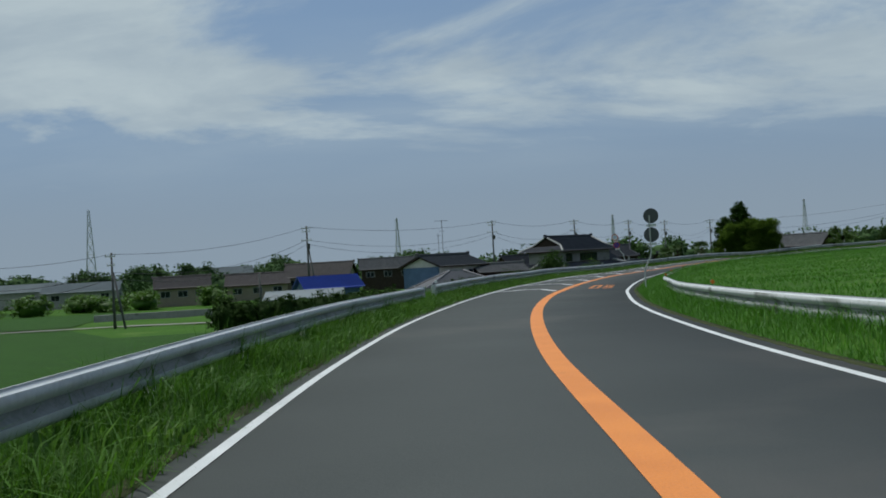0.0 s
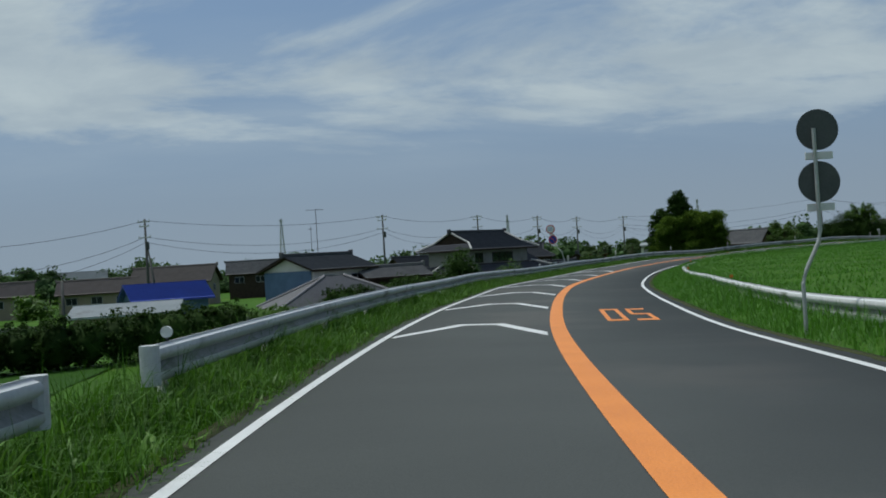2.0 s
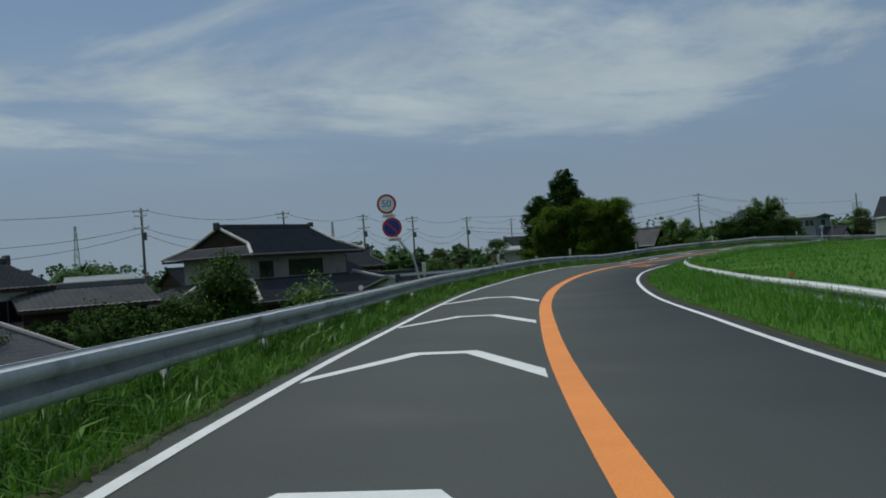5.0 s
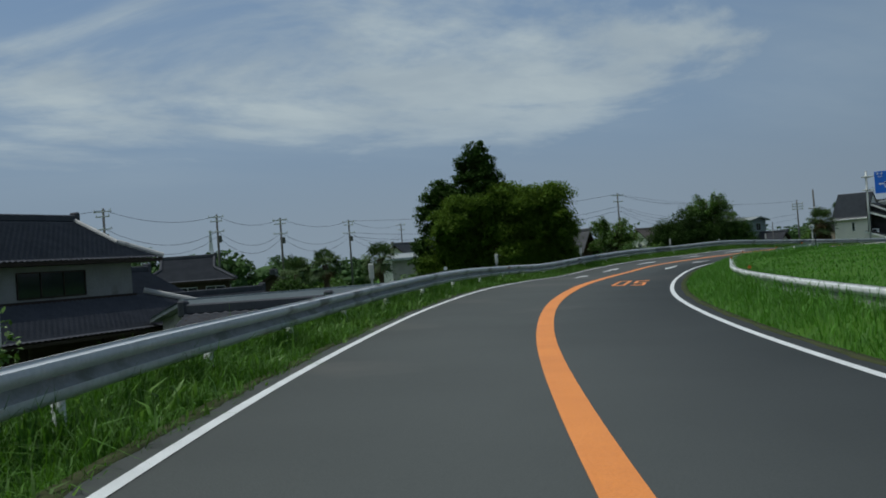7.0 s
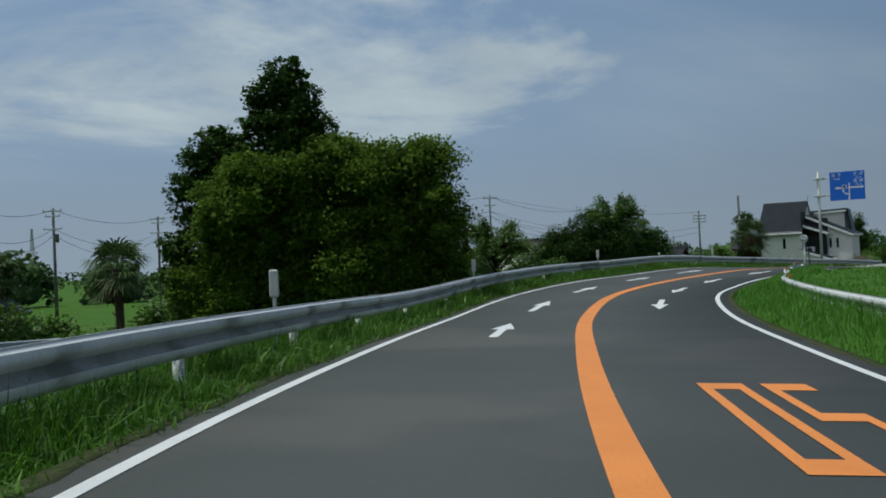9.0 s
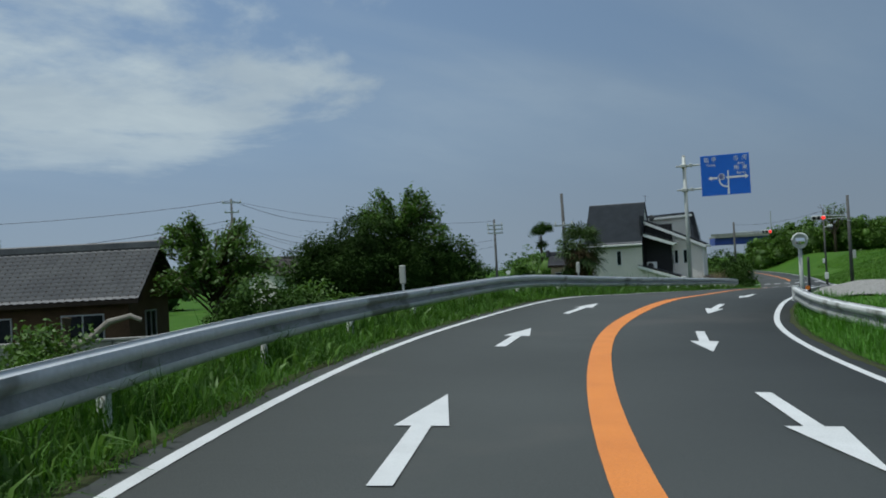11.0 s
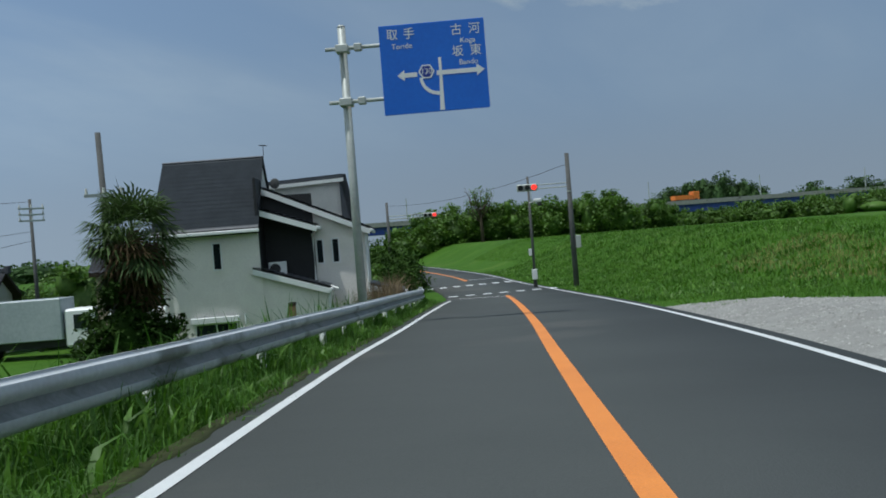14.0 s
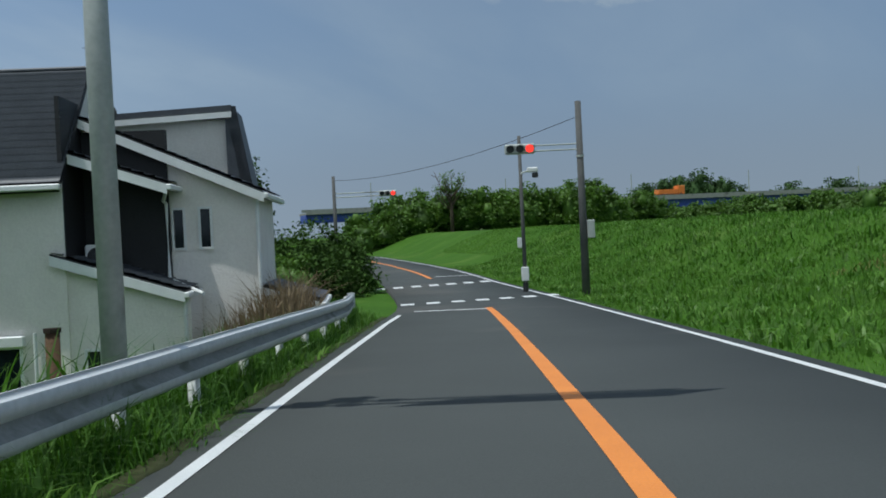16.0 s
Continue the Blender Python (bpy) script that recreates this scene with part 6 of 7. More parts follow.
# trees by the farmhouse
for x, y, h, w, n, mat, lab in ((13.7, 122.0, 4.75, 1.35, 9000, LEAF_DARK, "round green garden tree before the farmhouse"), (17.5, 119.0, 3.8, 1.0, 2100, LEAF_MID, "thin yellow-green garden tree"), (10.2, 119.5, 2.8, 1.6, 6000, LEAF_DARK, "dark garden shrub"),
                               (11.9, 121.0, 3.0, 1.7, 9000, LEAF_DARK, "dark garden shrub"), (8.6, 114.2, 2.9, 1.7, 7000, LEAF_DARK, "dark garden shrub")):
    tree(x, y, [(0, 0, h * 0.68, w, w, h * 0.32), (w * 0.4, -w * 0.4, h * 0.45, w * 0.8, w * 0.8, h * 0.3)], n, 0.105, mat, lab + " below the road", 0.09, h * 0.85, 7, 0.3, "tree", "tree", "garden trees")


def hedge(path, width, z_low, z_high, n, material, label):
    """A clipped hedge along a few places."""
    a = Vector((*path[0], LOW))
    h = thing("hedge", a, label, "hedge", "hedges")
    blobs = []
    for p, q in zip(path, path[1:]):
        L = math.hypot(q[0] - p[0], q[1] - p[1])
        for k in range(max(2, int(L / (width * 0.7)))):
            u = (k + 0.5) / max(2, int(L / (width * 0.7)))
            hh = (z_high - z_low) / 2 * rng.uniform(0.9, 1.08)
            blobs.append((p[0] + (q[0] - p[0]) * u - a.x, p[1] + (q[1] - p[1]) * u - a.y, (z_low + z_high) / 2, width * rng.uniform(0.55, 0.7), width * rng.uniform(0.55, 0.7), hh))
    bm = bmesh.new()
    for k in range(0, len(blobs), 2):
        tube(bm, [(blobs[k][0], blobs[k][1], -0.2), (blobs[k][0], blobs[k][1], z_high * 0.7)], [0.05, 0.02], 6)
    part("stems", bm, BARK, h)
    v, f = leaf_cards(crown_points(blobs, n, 0.18, 0.85), 0.10)
    arrays("foliage", *with_cores(v, f, blobs, 0.82), material, h)


hedge([(-15.5, 80.0), (-10.0, 81.5), (-6.2, 85.0), (-2.6, 89.0)], 1.9, 0.0, 2.45, 42000, LEAF_BLACK, "long dark clipped hedge below the embankment")
hedge([(-3.8, 92.5), (-2.6, 96.0), (-0.6, 100.0)], 1.4, 0.0, 1.75, 12000, LEAF_DEEP, "low loose hedge shrubs below the road")
hedge([(2.2, 104.5), (6.2, 109.5), (10.5, 115.5)], 1.5, 0.2, 2.65, 30000, LEAF_BLACK, "row of dark-green hedge shrubs below the road")
hedge([(110.0, 183.5), (114.5, 184.0), (117.5, 186.5)], 1.9, 0.2, 3.4, 16000, LEAF_DEEP, "dark-green hedge shrubs beside the white house")


# ---- fan palms ----
def palm(x, y, top, r, label, fronds=46, dry=16, skirt=0.3):
    g = ground_at(x, y)
    h = top - g - r * 0.75
    t = thing("palm_tree", (x, y, g), label, "palm tree", "fan palms")
    bm = bmesh.new()
    tube(bm, [(0, 0, -0.3), (0.05, 0, h * 0.5), (0, 0.03, h)], [0.16, 0.15, 0.17], 10)
    for k in range(40):
        a, z = rng.uniform(0, 6.28), h * rng.uniform(0.25, 1.0)
        tube(bm, [(0.13 * math.cos(a), 0.13 * math.sin(a), z), (0.24 * math.cos(a), 0.24 * math.sin(a), z + 0.12)], [0.03, 0.01], 4)
    part("trunk", bm, BARK, t, "shaggy fibrous trunk")
    for count, lo, hi, material, name, reach in ((fronds, -0.75, 1.4, FROND, "frond", 1.0), (dry, -1.35, -0.2, FROND_DRY, "dry_frond", 0.8)):
        for k in range(count):
            a, e = rng.uniform(0, 6.28), rng.uniform(lo, hi)
            drop = rng.uniform(0, skirt) if material is FROND_DRY else skirt * rng.random() ** 2.2
            d = Vector((math.cos(a) * math.cos(e), math.sin(a) * math.cos(e), math.sin(e)))
            side = d.cross(Vector((0, 0, 1))).normalized()
            up = side.cross(d)
            stem = r * 0.45 * reach
            hub = Vector((0, 0, h - drop)) + d * stem
            v, f = [], []
            for s0, s1, wd in ((Vector((0, 0, h - drop)), hub, 0.015),):
                v += [s0 - side * wd, s0 + side * wd, s1 + side * wd, s1 - side * wd]
                f.append((0, 1, 2, 3))
            m = 15
            for j in range(m):
                b = -1.75 + 3.5 * j / (m - 1)
                ray = (d * math.cos(b) + side * math.sin(b)).normalized()
                ln = r * 0.6 * reach * rng.uniform(0.85, 1.1)
                tip = hub + ray * ln - Vector((0, 0, rng.uniform(0.15, 0.5) * ln)) + up * 0.05
                w = ray.cross(up).normalized() * 0.038
                base = len(v)
                midp = hub + ray * ln * 0.6
                v += [hub, midp + w, tip, midp - w]
                f.append((base, base + 1, base + 2, base + 3))
            arrays(name, [tuple(p) for p in v], f, material, t)


palm(94.1, 179.3, 7.0, 1.75, "bushy fan palm with dry hanging fronds beside the white house", 60, 44, 1.2)
tree(93.8, 179.5, [(0, 0, 2.1, 1.15, 1.1, 2.0), (0.6, -0.5, 1.5, 0.95, 0.95, 1.5), (-0.7, 0.3, 1.3, 0.95, 0.95, 1.3)], 18000, 0.10, LEAF_BLACK, "dark ivy bush round the foot of the palm", 0.06, 2.0, 4, 0.2, "shrub", "shrub")
palm(39.0, 155.4, 5.72, 1.45, "fan palm on a bare trunk beyond the farmhouse", 34, 4)
palm(33.2, 153.2, 5.1, 1.35, "bushy fan palm beyond the farmhouse", 36, 4)
palm(34.3, 150.8, 5.35, 1.15, "fan palm on a bare trunk beyond the farmhouse", 32, 4)


# ---- far woods ----
def far_wood(name, pts, n, size, label, material=None):
    """A belt of woodland: blobs given as (x, y, height, radius)."""
    blobs = [(x, y, ground_at(x, y) + h * 0.4, r, r, h * 0.6) for x, y, h, r in pts]
    blobs += [(x + rng.uniform(-0.6, 0.6) * r, y + rng.uniform(-0.6, 0.6) * r, ground_at(x, y) + h * rng.uniform(0.6, 0.85), r * 0.45, r * 0.45, h * 0.25) for x, y, h, r in pts for k in range(2)]
    v, f = leaf_cards(crown_points(blobs, n, size * 1.9, 0.9), size)
    ob = arrays(name, *with_cores(v, f, blobs, 0.70), material or LEAF_FAR)
    return tagged(ob, label, "trees", kind="stuff")


belt = lambda x0, y0, x1, y1, k, h, r: [(x0 + (x1 - x0) * i / (k - 1) + rng.uniform(-2, 2), y0 + (y1 - y0) * i / (k - 1) + rng.uniform(-3, 3), h * rng.uniform(0.6, 1.3), r * rng.uniform(0.7, 1.3)) for i in range(k)]
far_wood("riverside_wood", belt(206, 236, 219, 206, 30, 4.6, 2.4) + belt(212, 240, 228, 208, 26, 4.4, 2.4), 110000, 0.26, "belt of green riverside trees beyond the levee", LEAF_DEEP)
far_wood("riverside_wood", belt(221, 194, 198, 168, 30, 1.7, 1.8) + belt(230, 190, 206, 164, 22, 2.1, 1.9), 70000, 0.22, "belt of low green riverside scrub beyond the levee", LEAF_MID)
far_wood("riverside_wood", belt(198, 168, 205, 120, 36, 2.3, 1.8), 30000, 0.18, "low green scrub on the levee's far side", LEAF_MID)
far_wood("riverside_wood", belt(232, 208, 236, 202, 3, 4.2, 2.2), 12000, 0.22, "rounded bush before the bridge", LEAF_DEEP)
far_wood("junction_wood", belt(128, 214, 160, 240, 18, 4.8, 2.2) + belt(114, 200, 132, 210, 9, 4.2, 1.6), 45000, 0.17, "green trees beyond the junction", LEAF_DEEP)
far_wood("hill_wood", [(552 + rng.uniform(-6, 6), 269 + (i - 8) * 2.9, 14 + 6.5 * math.cos((i - 8) * 0.19), 5.0) for i in range(17)] + [(585 + rng.uniform(-6, 6), 236 - 5 * i, 13 + 2.5 * math.sin(i * 1.3), 5.5) for i in range(14)], 26000, 0.8, "small wooded hill beyond the bridge")
far_wood("field_wood", [(-190 + 14 * i, 330 + 6 * math.sin(i * 1.7), 6.5 + 2.5 * math.sin(i * 2.1), 7) for i in range(14)], 16000, 0.6, "far line of trees beyond the paddies")
far_wood("field_wood", [(-95 + 9 * i, 250 + 8 * math.sin(i * 2.3), 5 + 2.2 * math.sin(i * 1.9), 5) for i in range(7)], 14000, 0.4, "clump of trees among far houses")
far_wood("field_wood", [(-46 + 8 * i, 262 + 6 * math.sin(i * 2.3), 5 + 2.2 * math.sin(i * 1.4), 5) for i in range(12)], 16000, 0.45, "clump of trees among far houses")
far_wood("field_wood", [(-300 + 40 * i, 640 + 20 * math.sin(i * 1.3), 9 + 3 * math.sin(i * 2.9), 18) for i in range(26)], 14000, 1.6, "hazy line of trees at the horizon")
far_wood("field_wood", [(20 + 16 * i, 300 + 12 * math.sin(i * 1.9), 6 + 2.5 * math.sin(i * 1.1), 6) for i in range(12)], 12000, 0.7, "trees among the far houses")
far_wood("field_wood", belt(-78, 152, -36, 158, 8, 2.6, 3.0), 14000, 0.24, "trees round the far sheds", LEAF_DEEP)

# ---- the far bridge ----
bridge = thing("road_bridge", (306.0, 203.0, 0.0), "long road bridge with a blue girder and lamp posts", "bridge", "", turn_of(0.66, -0.75))
part("girder", fresh((box, (-90, -4, 7.2), (90, 4, 8.7))), METAL_BLUE, bridge, "blue steel girder")
part("deck", fresh((box, (-90, -5, 8.7), (90, 5, 9.1))), CONCRETE, bridge)
for k in range(7):
    x = -78 + 26 * k
    part("pier", fresh((box, (x - 1.2, -3.5, -1), (x + 1.2, 3.5, 7.2))), CONCRETE, bridge)
    part("parapet", fresh((box, (x - 12.9, -5.0, 9.1), (x + 12.9, -4.8, 9.6))), CONCRETE, bridge)
    part("lamp_post", fresh((cyl, (x, -4.6, 9.1), (x, -4.6, 14.0), 0.12, 0.08, 8)), SIGN_POLE, bridge)
digger = thing("works_lorry", bridge.matrix_basis @ Vector((-17.0, -2.5, 9.1)), "far orange works lorry standing on the bridge", "lorry", "", turn_of(0.66, -0.75))
part("bed", fresh((box, (-2.6, -1.1, 0.7), (1.6, 1.1, 1.6), 0.05)), ORANGE_PAINT, digger)
part("cab", fresh((box, (1.7, -1.0, 0.6), (3.2, 1.0, 2.3), 0.1)), ORANGE_PAINT, digger)
for x in (-1.8, 2.3):
    for sy in (-1, 1):
        part("wheel", fresh((cyl, (x, sy * 0.75, 0.42), (x, sy * 1.05, 0.42), 0.42, None, 14)), DARK_METAL, digger)

# ---- parked lorry ----
z0 = ground_at(109.75, 202.0)
lorry = thing("lorry", (109.75, 202.0, z0), "parked lorry with a pale box body and white cab", "lorry", "", turn_of(0.48, -0.87))
part("box_body", fresh((box, (-3.6, -1.15, 0.95), (1.9, 1.15, 3.1), 0.04)), METAL_PALE, lorry, "pale grey box body")
cab = part("cab", fresh((box, (2.0, -1.05, 0.5), (3.6, 1.05, 2.5), 0.12)), TRIM_WHITE, lorry, "white cab")
part("windscreen", fresh((box, (3.55, -0.95, 1.45), (3.63, 0.95, 2.25), 0.02)), GLASS, cab)
for sy in (-1, 1):
    part("side_window", fresh((box, (2.5, sy * 1.05 - 0.02, 1.45), (3.4, sy * 1.05 + 0.02, 2.2), 0.01)), GLASS, cab)
part("chassis", fresh((box, (-3.6, -0.5, 0.55), (3.4, 0.5, 0.92))), DARK_METAL, lorry)
for x in (-2.4, 2.8):
    for sy in (-1, 1):
        w = part("wheel", fresh((cyl, (x, sy * 0.78, 0.45), (x, sy * 1.08, 0.45), 0.45, None, 20)), DARK_METAL, lorry)
        part("rim", fresh((cyl, (x, sy * 1.06, 0.45), (x, sy * 1.10, 0.45), 0.24, None, 16)), SIGN_POLE, w)


# ---- paddies, tracks and gravel ----
def patch(name, outline, up, material, label, category, step=None):
    """A flat sheet laid on the low ground."""
    bm = bmesh.new()
    bm.faces.new([bm.verts.new((x, y, LOW + 0.075 + up)) for x, y in outline])
    ob = link(name, bm, material)
    if ob.data.polygons[0].normal.z < 0:
        ob.data.flip_normals()
    return tagged(ob, label, category, kind="structure")


RICE = surface("rice_paddy_green", (0.028, 0.080, 0.007), (0.020, 0.058, 0.005), 0.4, 0.85, 1.0, fine=40.0)
TRACK = surface("pale_farm_track", (0.30, 0.29, 0.26), (0.22, 0.21, 0.185), 0.8, 0.95, 0.5)
patch("paddy_field", [(-95, 40), (-8, 30), (-8, 84), (-24, 82), (-34, 100), (-95, 98)], 0.0, RICE, "bright green rice paddy below the embankment", "field")
patch("paddy_field", [(-110, 104), (-36, 106), (-44, 150), (-120, 148)], 0.0, RICE, "bright green rice paddy beyond the farm track", "field")
patch("paddy_field", [(-160, 154), (-60, 158), (-80, 190), (-180, 188)], 0.0, RICE, "far rice paddy", "field")
patch("farm_track", [(-110, 99.6), (-30, 101.6), (-20, 99), (-19, 100.8), (-29, 103.4), (-110, 101.8)], 0.012, TRACK, "pale farm track between the paddies", "track")
kerb = thing("culvert_wall", (-30.0, 120.0, LOW), "low pale concrete channel wall beside the field", "wall", "", 8)
part("panel", fresh((box, (-8, -0.15, -0.2), (0, 0.15, 0.75), 0.02)), CONCRETE, kerb)
part("panel", fresh((box, (0.02, -0.15, -0.2), (8, 0.15, 0.75), 0.02)), CONCRETE, kerb)


def drape(name, cells, material, up, label, category, kind="structure"):
    v, f = cells
    v = np.array(v)
    v[:, 2] = ground_height(v) + up
    return tagged(arrays(name, v, f, material, smooth=True), label, category, kind=kind)


rows, cols = 34, 10
gv = []
for i in range(rows):
    s = 177.0 + 25.0 * i / (rows - 1)
    depth = 6.6 * min(1, max(0, (s - 176.5) / 3.0)) ** 0.6 * max(0, (202.5 - s) / 25.0) ** 0.75 + 0.25 * math.sin(s * 1.9)
    for j in range(cols):
        p = on_road(s, edge_right(s) + 0.30 + max(0.05, depth) * j / (cols - 1))
        gv.append(tuple(p))
gi = np.arange(rows * cols).reshape(rows, cols)
gf = np.stack([gi[:-1, :-1], gi[1:, :-1], gi[1:, 1:], gi[:-1, 1:]], -1).reshape(-1, 4)
drape("gravel_turnout", (gv, gf), GRAVEL, 0.05, "pale grey gravel turnout beside the road", "gravel")


def pebbles(n):
    s = rng.uniform(177.5, 201.5, n)
    u = rng.random(n)
    pts = np.array([on_road(a, edge_right(a) + 0.3 + b * 6.4 * min(1, (a - 176.5) / 3.0) ** 0.6 * ((202.5 - a) / 25.0) ** 0.75) for a, b in zip(s, u)])
    pts[:, 2] = ground_height(pts) + 0.055
    r = rng.uniform(0.008, 0.028, n)[:, None]
    o = np.array([(1, 0, 0), (0, 1, 0), (-1, 0, 0), (0, -1, 0), (0, 0, 0.8)])
    v = pts[:, None, :] + r[:, None] * o[None] * rng.uniform(0.6, 1.3, (n, 5, 1))
    b = np.arange(n)[:, None] * 5
    f = np.concatenate([b + np.array([[i, (i + 1) % 4, 4]]) for i in range(4)])
    return tagged(arrays("gravel_stones", v.reshape(-1, 3), f, STONE), "loose pale gravel stones", "gravel", kind="stuff")


pebbles(9000)


# ---- grass ----
STRAW_PALE = surface("pale_dry_grass", (0.29, 0.27, 0.10), (0.22, 0.215, 0.075), 0.8, 0.8, island=0.25, through=0.3)
def blades(name, pts, height, width, material, label, lean=0.7, category="grass"):
    """Bent tapering blades: pts (n, 3), heights and widths per blade."""
    n = len(pts)
    a, l = rng.uniform(0, 2 * math.pi, n), np.abs(rng.normal(0, lean, n)) + 0.08
    d = np.stack([np.cos(a), np.sin(a), np.zeros(n)], 1)
    side = np.stack([-np.sin(a + rng.normal(0, 0.8, n)), np.cos(a), np.zeros(n)], 1)
    h, w = height[:, None], width[:, None]
    mid = pts + d * (l[:, None] * h * 0.3) + np.array([0, 0, 0.58]) * h
    tip = pts + d * (l[:, None] * h * 0.95) + np.array([0, 0, 1.0]) * h * (1 - 0.25 * l[:, None])
    v = np.stack([pts - side * w / 2, pts + side * w / 2, mid + side * w * 0.4, mid - side * w * 0.4, tip], 1).reshape(-1, 3)
    b = np.arange(n)[:, None] * 5
    f = np.concatenate([b + np.array([[0, 1, 2]]), b + np.array([[0, 2, 3]]), b + np.array([[3, 2, 4]])])
    return tagged(arrays(name, v, f, material), label, category, kind="stuff")


def strip_points(s0, s1, fa, fb, density, patchy=0.5):
    """Random places between two lines along the road, thicker here and thinner there."""
    area = (s1 - s0) * np.mean([abs(fb(s) - fa(s)) for s in np.linspace(s0, s1, 9)])
    n = int(area * density)
    s = rng.uniform(s0, s1, n)
    u = rng.random(n)
    keep = rng.random(n) < 1 - patchy * (0.5 + 0.5 * np.sin(s * 1.3 + 3 * u) * np.sin(s * 0.37 + 2))
    s, u = s[keep], u[keep]
    x, y, tx, ty = (np.interp(s, ROAD_S, q) for q in (ROAD[:, 0], ROAD[:, 1], _tan[:, 0], _tan[:, 1]))
    a, b = np.array([fa(q) for q in s]), np.array([fb(q) for q in s])
    lat = a + (b - a) * u
    p = np.stack([x + ty * lat, y - tx * lat, np.zeros(len(s))], 1)
    p[:, 2] = ground_height(p) - 0.02
    return p, s, lat, u


left_edge = lambda s: edge_left(s) - 0.17
p, s, lat, u = strip_points(-4, 219, left_edge, lambda q: rail_left(q) - 0.5, 720)
hh = (0.11 + 0.30 * u**0.8) * rng.uniform(0.5, 1.5, len(p)) * np.interp(s, (0, 45, 60, 160, 215), (1.35, 1.3, 1.1, 1.1, 1.0)) * (1 + 0.4 * np.sin(s * 0.9) * np.sin(s * 2.3 + 4 * u))
blades("verge_grass", p, hh, 0.006 + 0.011 * rng.random(len(p)), BLADE, "uneven green verge grass under the guard rail", 1.0)
p, s, lat, u = strip_points(-4, 224, lambda q: rail_left(q) - 0.4, lambda q: rail_left(q) - 3.2, 90)
blades("bank_grass", p, 0.45 * rng.uniform(0.5, 1.5, len(p)), 0.012 + 0.02 * rng.random(len(p)), BLADE, "tall green grass on the embankment's shoulder")
p, s, lat, u = strip_points(-4, 219, left_edge, lambda q: rail_left(q) - 0.3, 190, 1.0)
clump = np.sin(s * 2.1 + 5 * u) * np.sin(s * 0.83 + 1.7) + 0.5 * np.sin(s * 6.3 + 9 * u) > 0.05
p, u = p[clump], u[clump]
blades("verge_weeds", p, (0.16 + 0.24 * u) * rng.uniform(0.5, 1.6, len(p)), 0.02 + 0.035 * rng.random(len(p)), BLADE_WEED, "broad-leaved weeds in the verge", 0.7)
right_edge = lambda s: edge_right(s) + 0.34
p, s, lat, u = strip_points(4, 176, right_edge, lambda q: rail_right(q) + 0.6, 380)
hh = (0.12 + 0.30 * u) * rng.uniform(0.5, 1.5, len(p))
blades("verge_grass", p, hh, 0.007 + 0.012 * rng.random(len(p)), BLADE_LUSH, "lush green verge grass before the guard rail")
p, s, lat, u = strip_points(4, 178, lambda q: rail_right(q) + 0.3, lambda q: rail_right(q) + 15.0, 34)
blades("field_grass", p, 0.13 * rng.uniform(0.6, 1.4, len(p)), 0.02 + 0.02 * rng.random(len(p)), BLADE_LUSH, "lush green grass field inside the curve")
p, s, lat, u = strip_points(199, 262, right_edge, lambda q: 7.0, 300)
blades("levee_grass", p, 0.15 * rng.uniform(0.5, 1.6, len(p)) * (0.5 + 0.5 * u), 0.007 + 0.010 * rng.random(len(p)), BLADE_LEVEE, "thick green grass on the levee slope", 1.1)
p, s, lat, u = strip_points(177, 290, lambda q: 6.6 if q > 202 else edge_right(q) + 0.6 + 6.6 * ((202.5 - q) / 25.0) ** 0.75 if q > 178 else 9.0, lambda q: 16.0, 120)
dry = (s < 217) & (s > 200) & (lat > 7.4 + 0.5 * np.sin(s)) & (lat < 11.0) & (rng.random(len(s)) < 0.85)
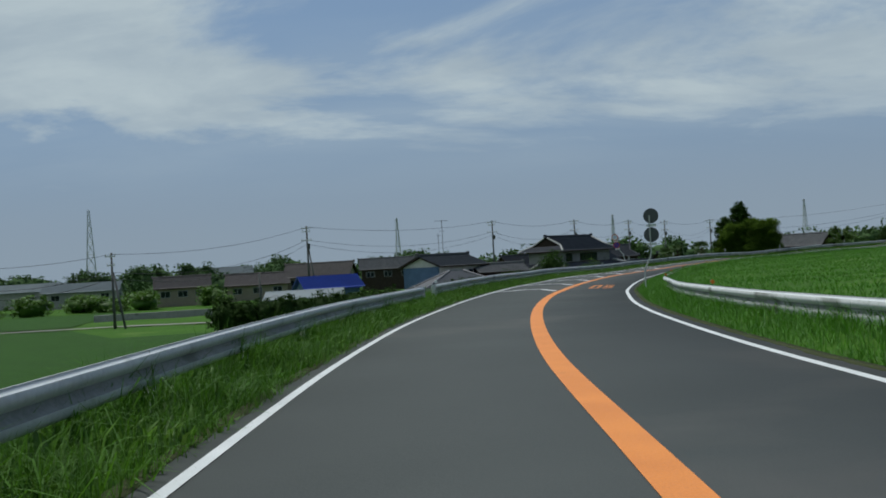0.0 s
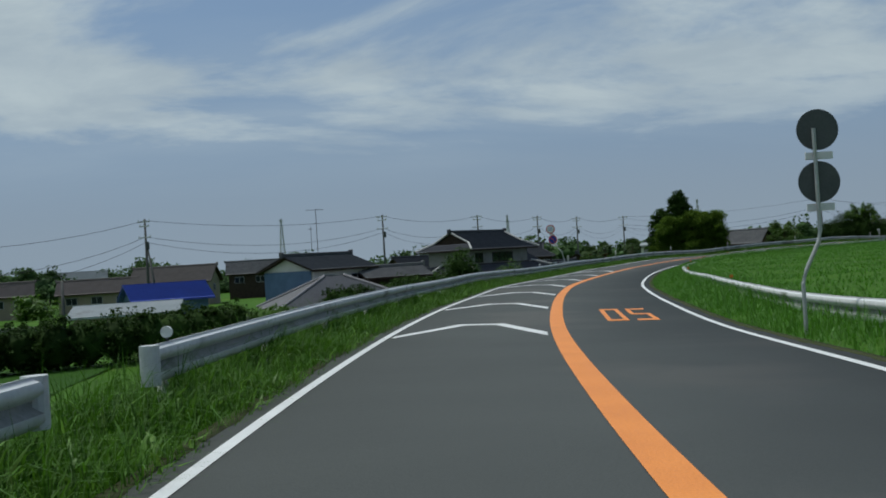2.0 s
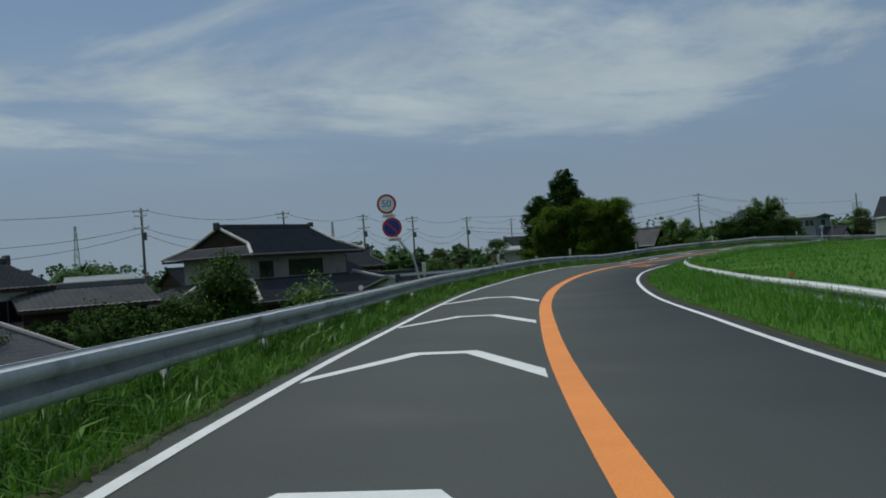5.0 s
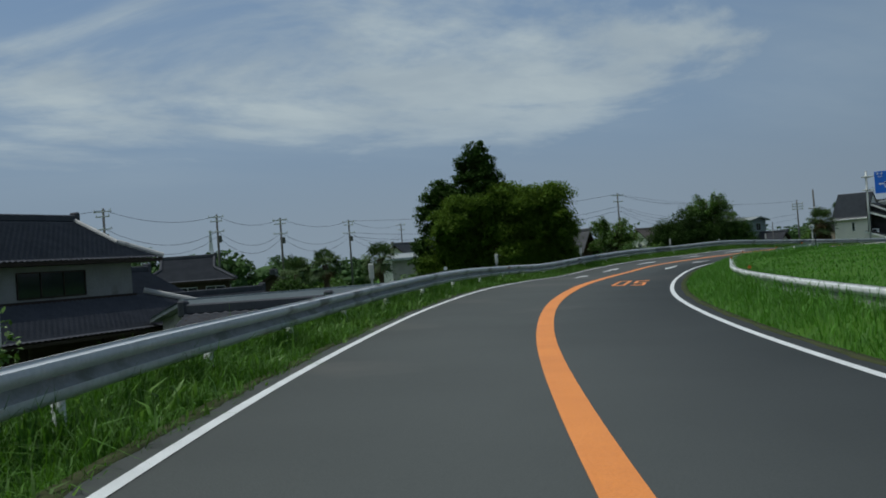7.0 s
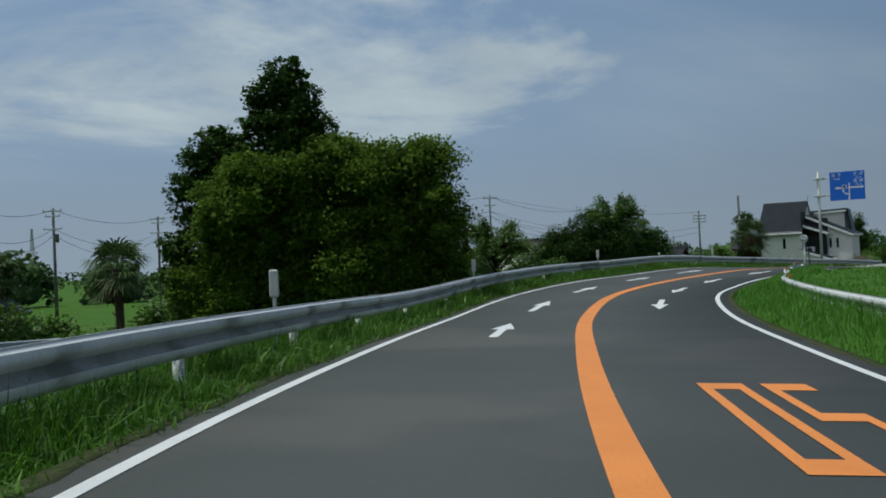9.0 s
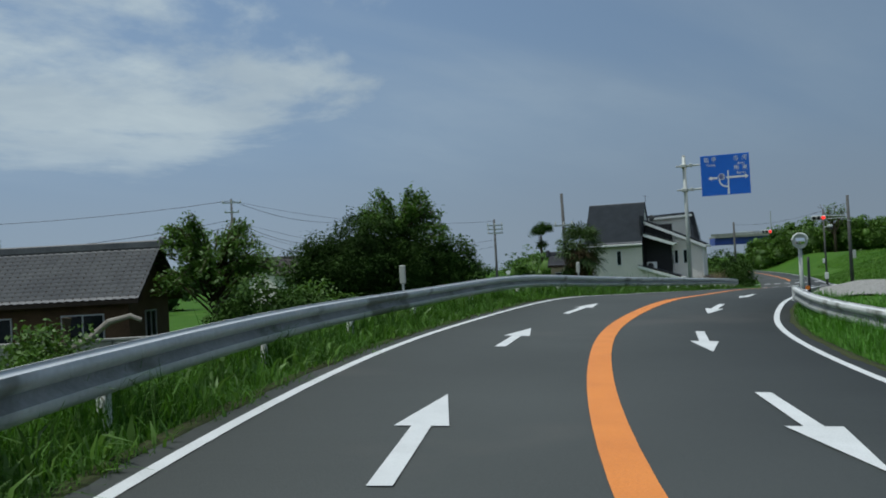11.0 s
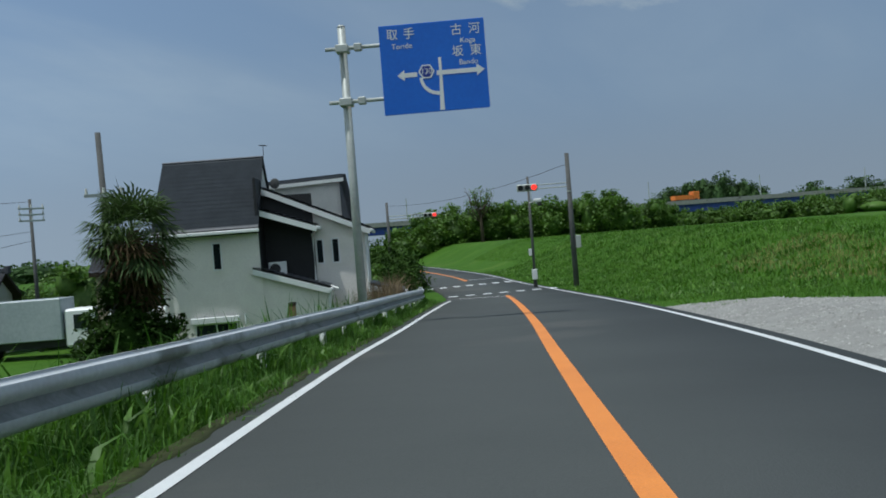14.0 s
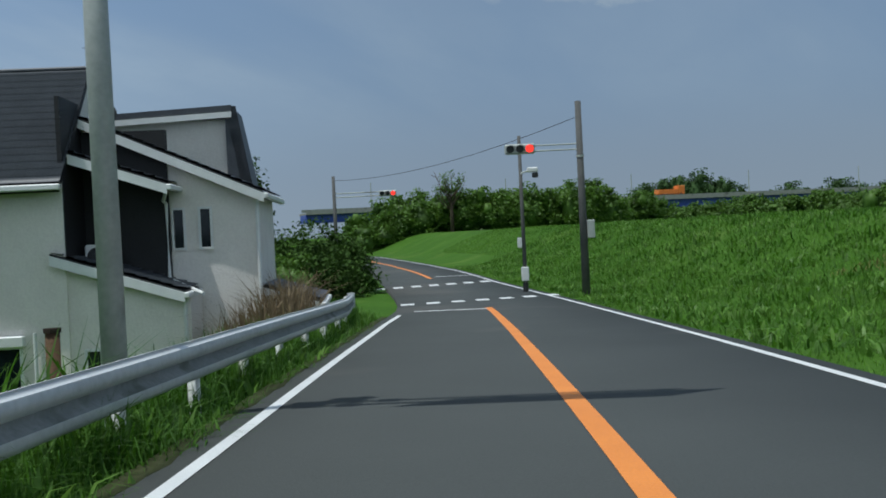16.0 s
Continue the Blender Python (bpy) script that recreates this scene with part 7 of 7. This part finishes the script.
blades("dry_grass", p[dry], 0.16 * rng.uniform(0.5, 1.5, dry.sum()), 0.012 + 0.015 * rng.random(dry.sum()), STRAW_PALE, "pale dry grass path over the levee")
p = p[~dry]
blades("levee_grass", p, 0.14 * rng.uniform(0.5, 1.5, len(p)), 0.010 + 0.016 * rng.random(len(p)), BLADE_LEVEE, "thick green grass on the levee slope", 1.1)
p, s, lat, u = strip_points(197, 262, lambda q: edge_right(q) + 0.6, lambda q: 12.5, 100, 0.6)
patch = np.sin(s * 1.15 + lat * 0.9) * np.sin(s * 0.43 - lat * 1.3 + 1) + 0.6 * np.sin(s * 3.1 + 2) * np.sin(lat * 2.7) + 0.3 * rng.normal(size=len(s))
for keep, tall, material, label in ((patch > 0.35, 0.20, BLADE_WEED, "bright leafy weeds in clumps on the levee slope"), (patch < -0.4, 0.20, BLADE, "dark rank weeds in clumps on the levee slope")):
    keep &= lat > edge_right(210) + 0.6 + 3.6 * np.clip((206 - s) / 6, 0, 1)
    q = p[keep]
    blades("levee_weeds", q, tall * rng.uniform(0.4, 1.5, len(q)), 0.025 + 0.05 * rng.random(len(q)), material, label, 1.1, "weeds")
p, s, lat, u = strip_points(213, 217, lambda q: -4.0, lambda q: -5.6, 260, 0.2)
blades("dry_grass", p, 1.15 * rng.uniform(0.6, 1.4, len(p)), 0.012 + 0.014 * rng.random(len(p)), STRAW, "dry brown grass tuft by the rail's end")
p, s, lat, u = strip_points(184, 204, lambda q: rail_left(q) - 0.6, lambda q: rail_left(q) - 2.4, 40, 0.5)
blades("tall_grass", p, 0.8 * rng.uniform(0.6, 1.4, len(p)), 0.02 + 0.02 * rng.random(len(p)), BLADE, "tall thin grass behind the guard rail")

# ---- behind the white house ----
tree(126.1, 211.7, [(0.3, 0, 8.3, 0.9, 0.8, 0.35), (-0.5, 0, 7.9, 0.6, 0.6, 0.3), (0.1, 0, 6.6, 0.4, 0.4, 0.35)], 4000, 0.10, LEAF_DARK, "lone umbrella-shaped pine far behind the houses", 0.14, 8.0, 5, 0.22)
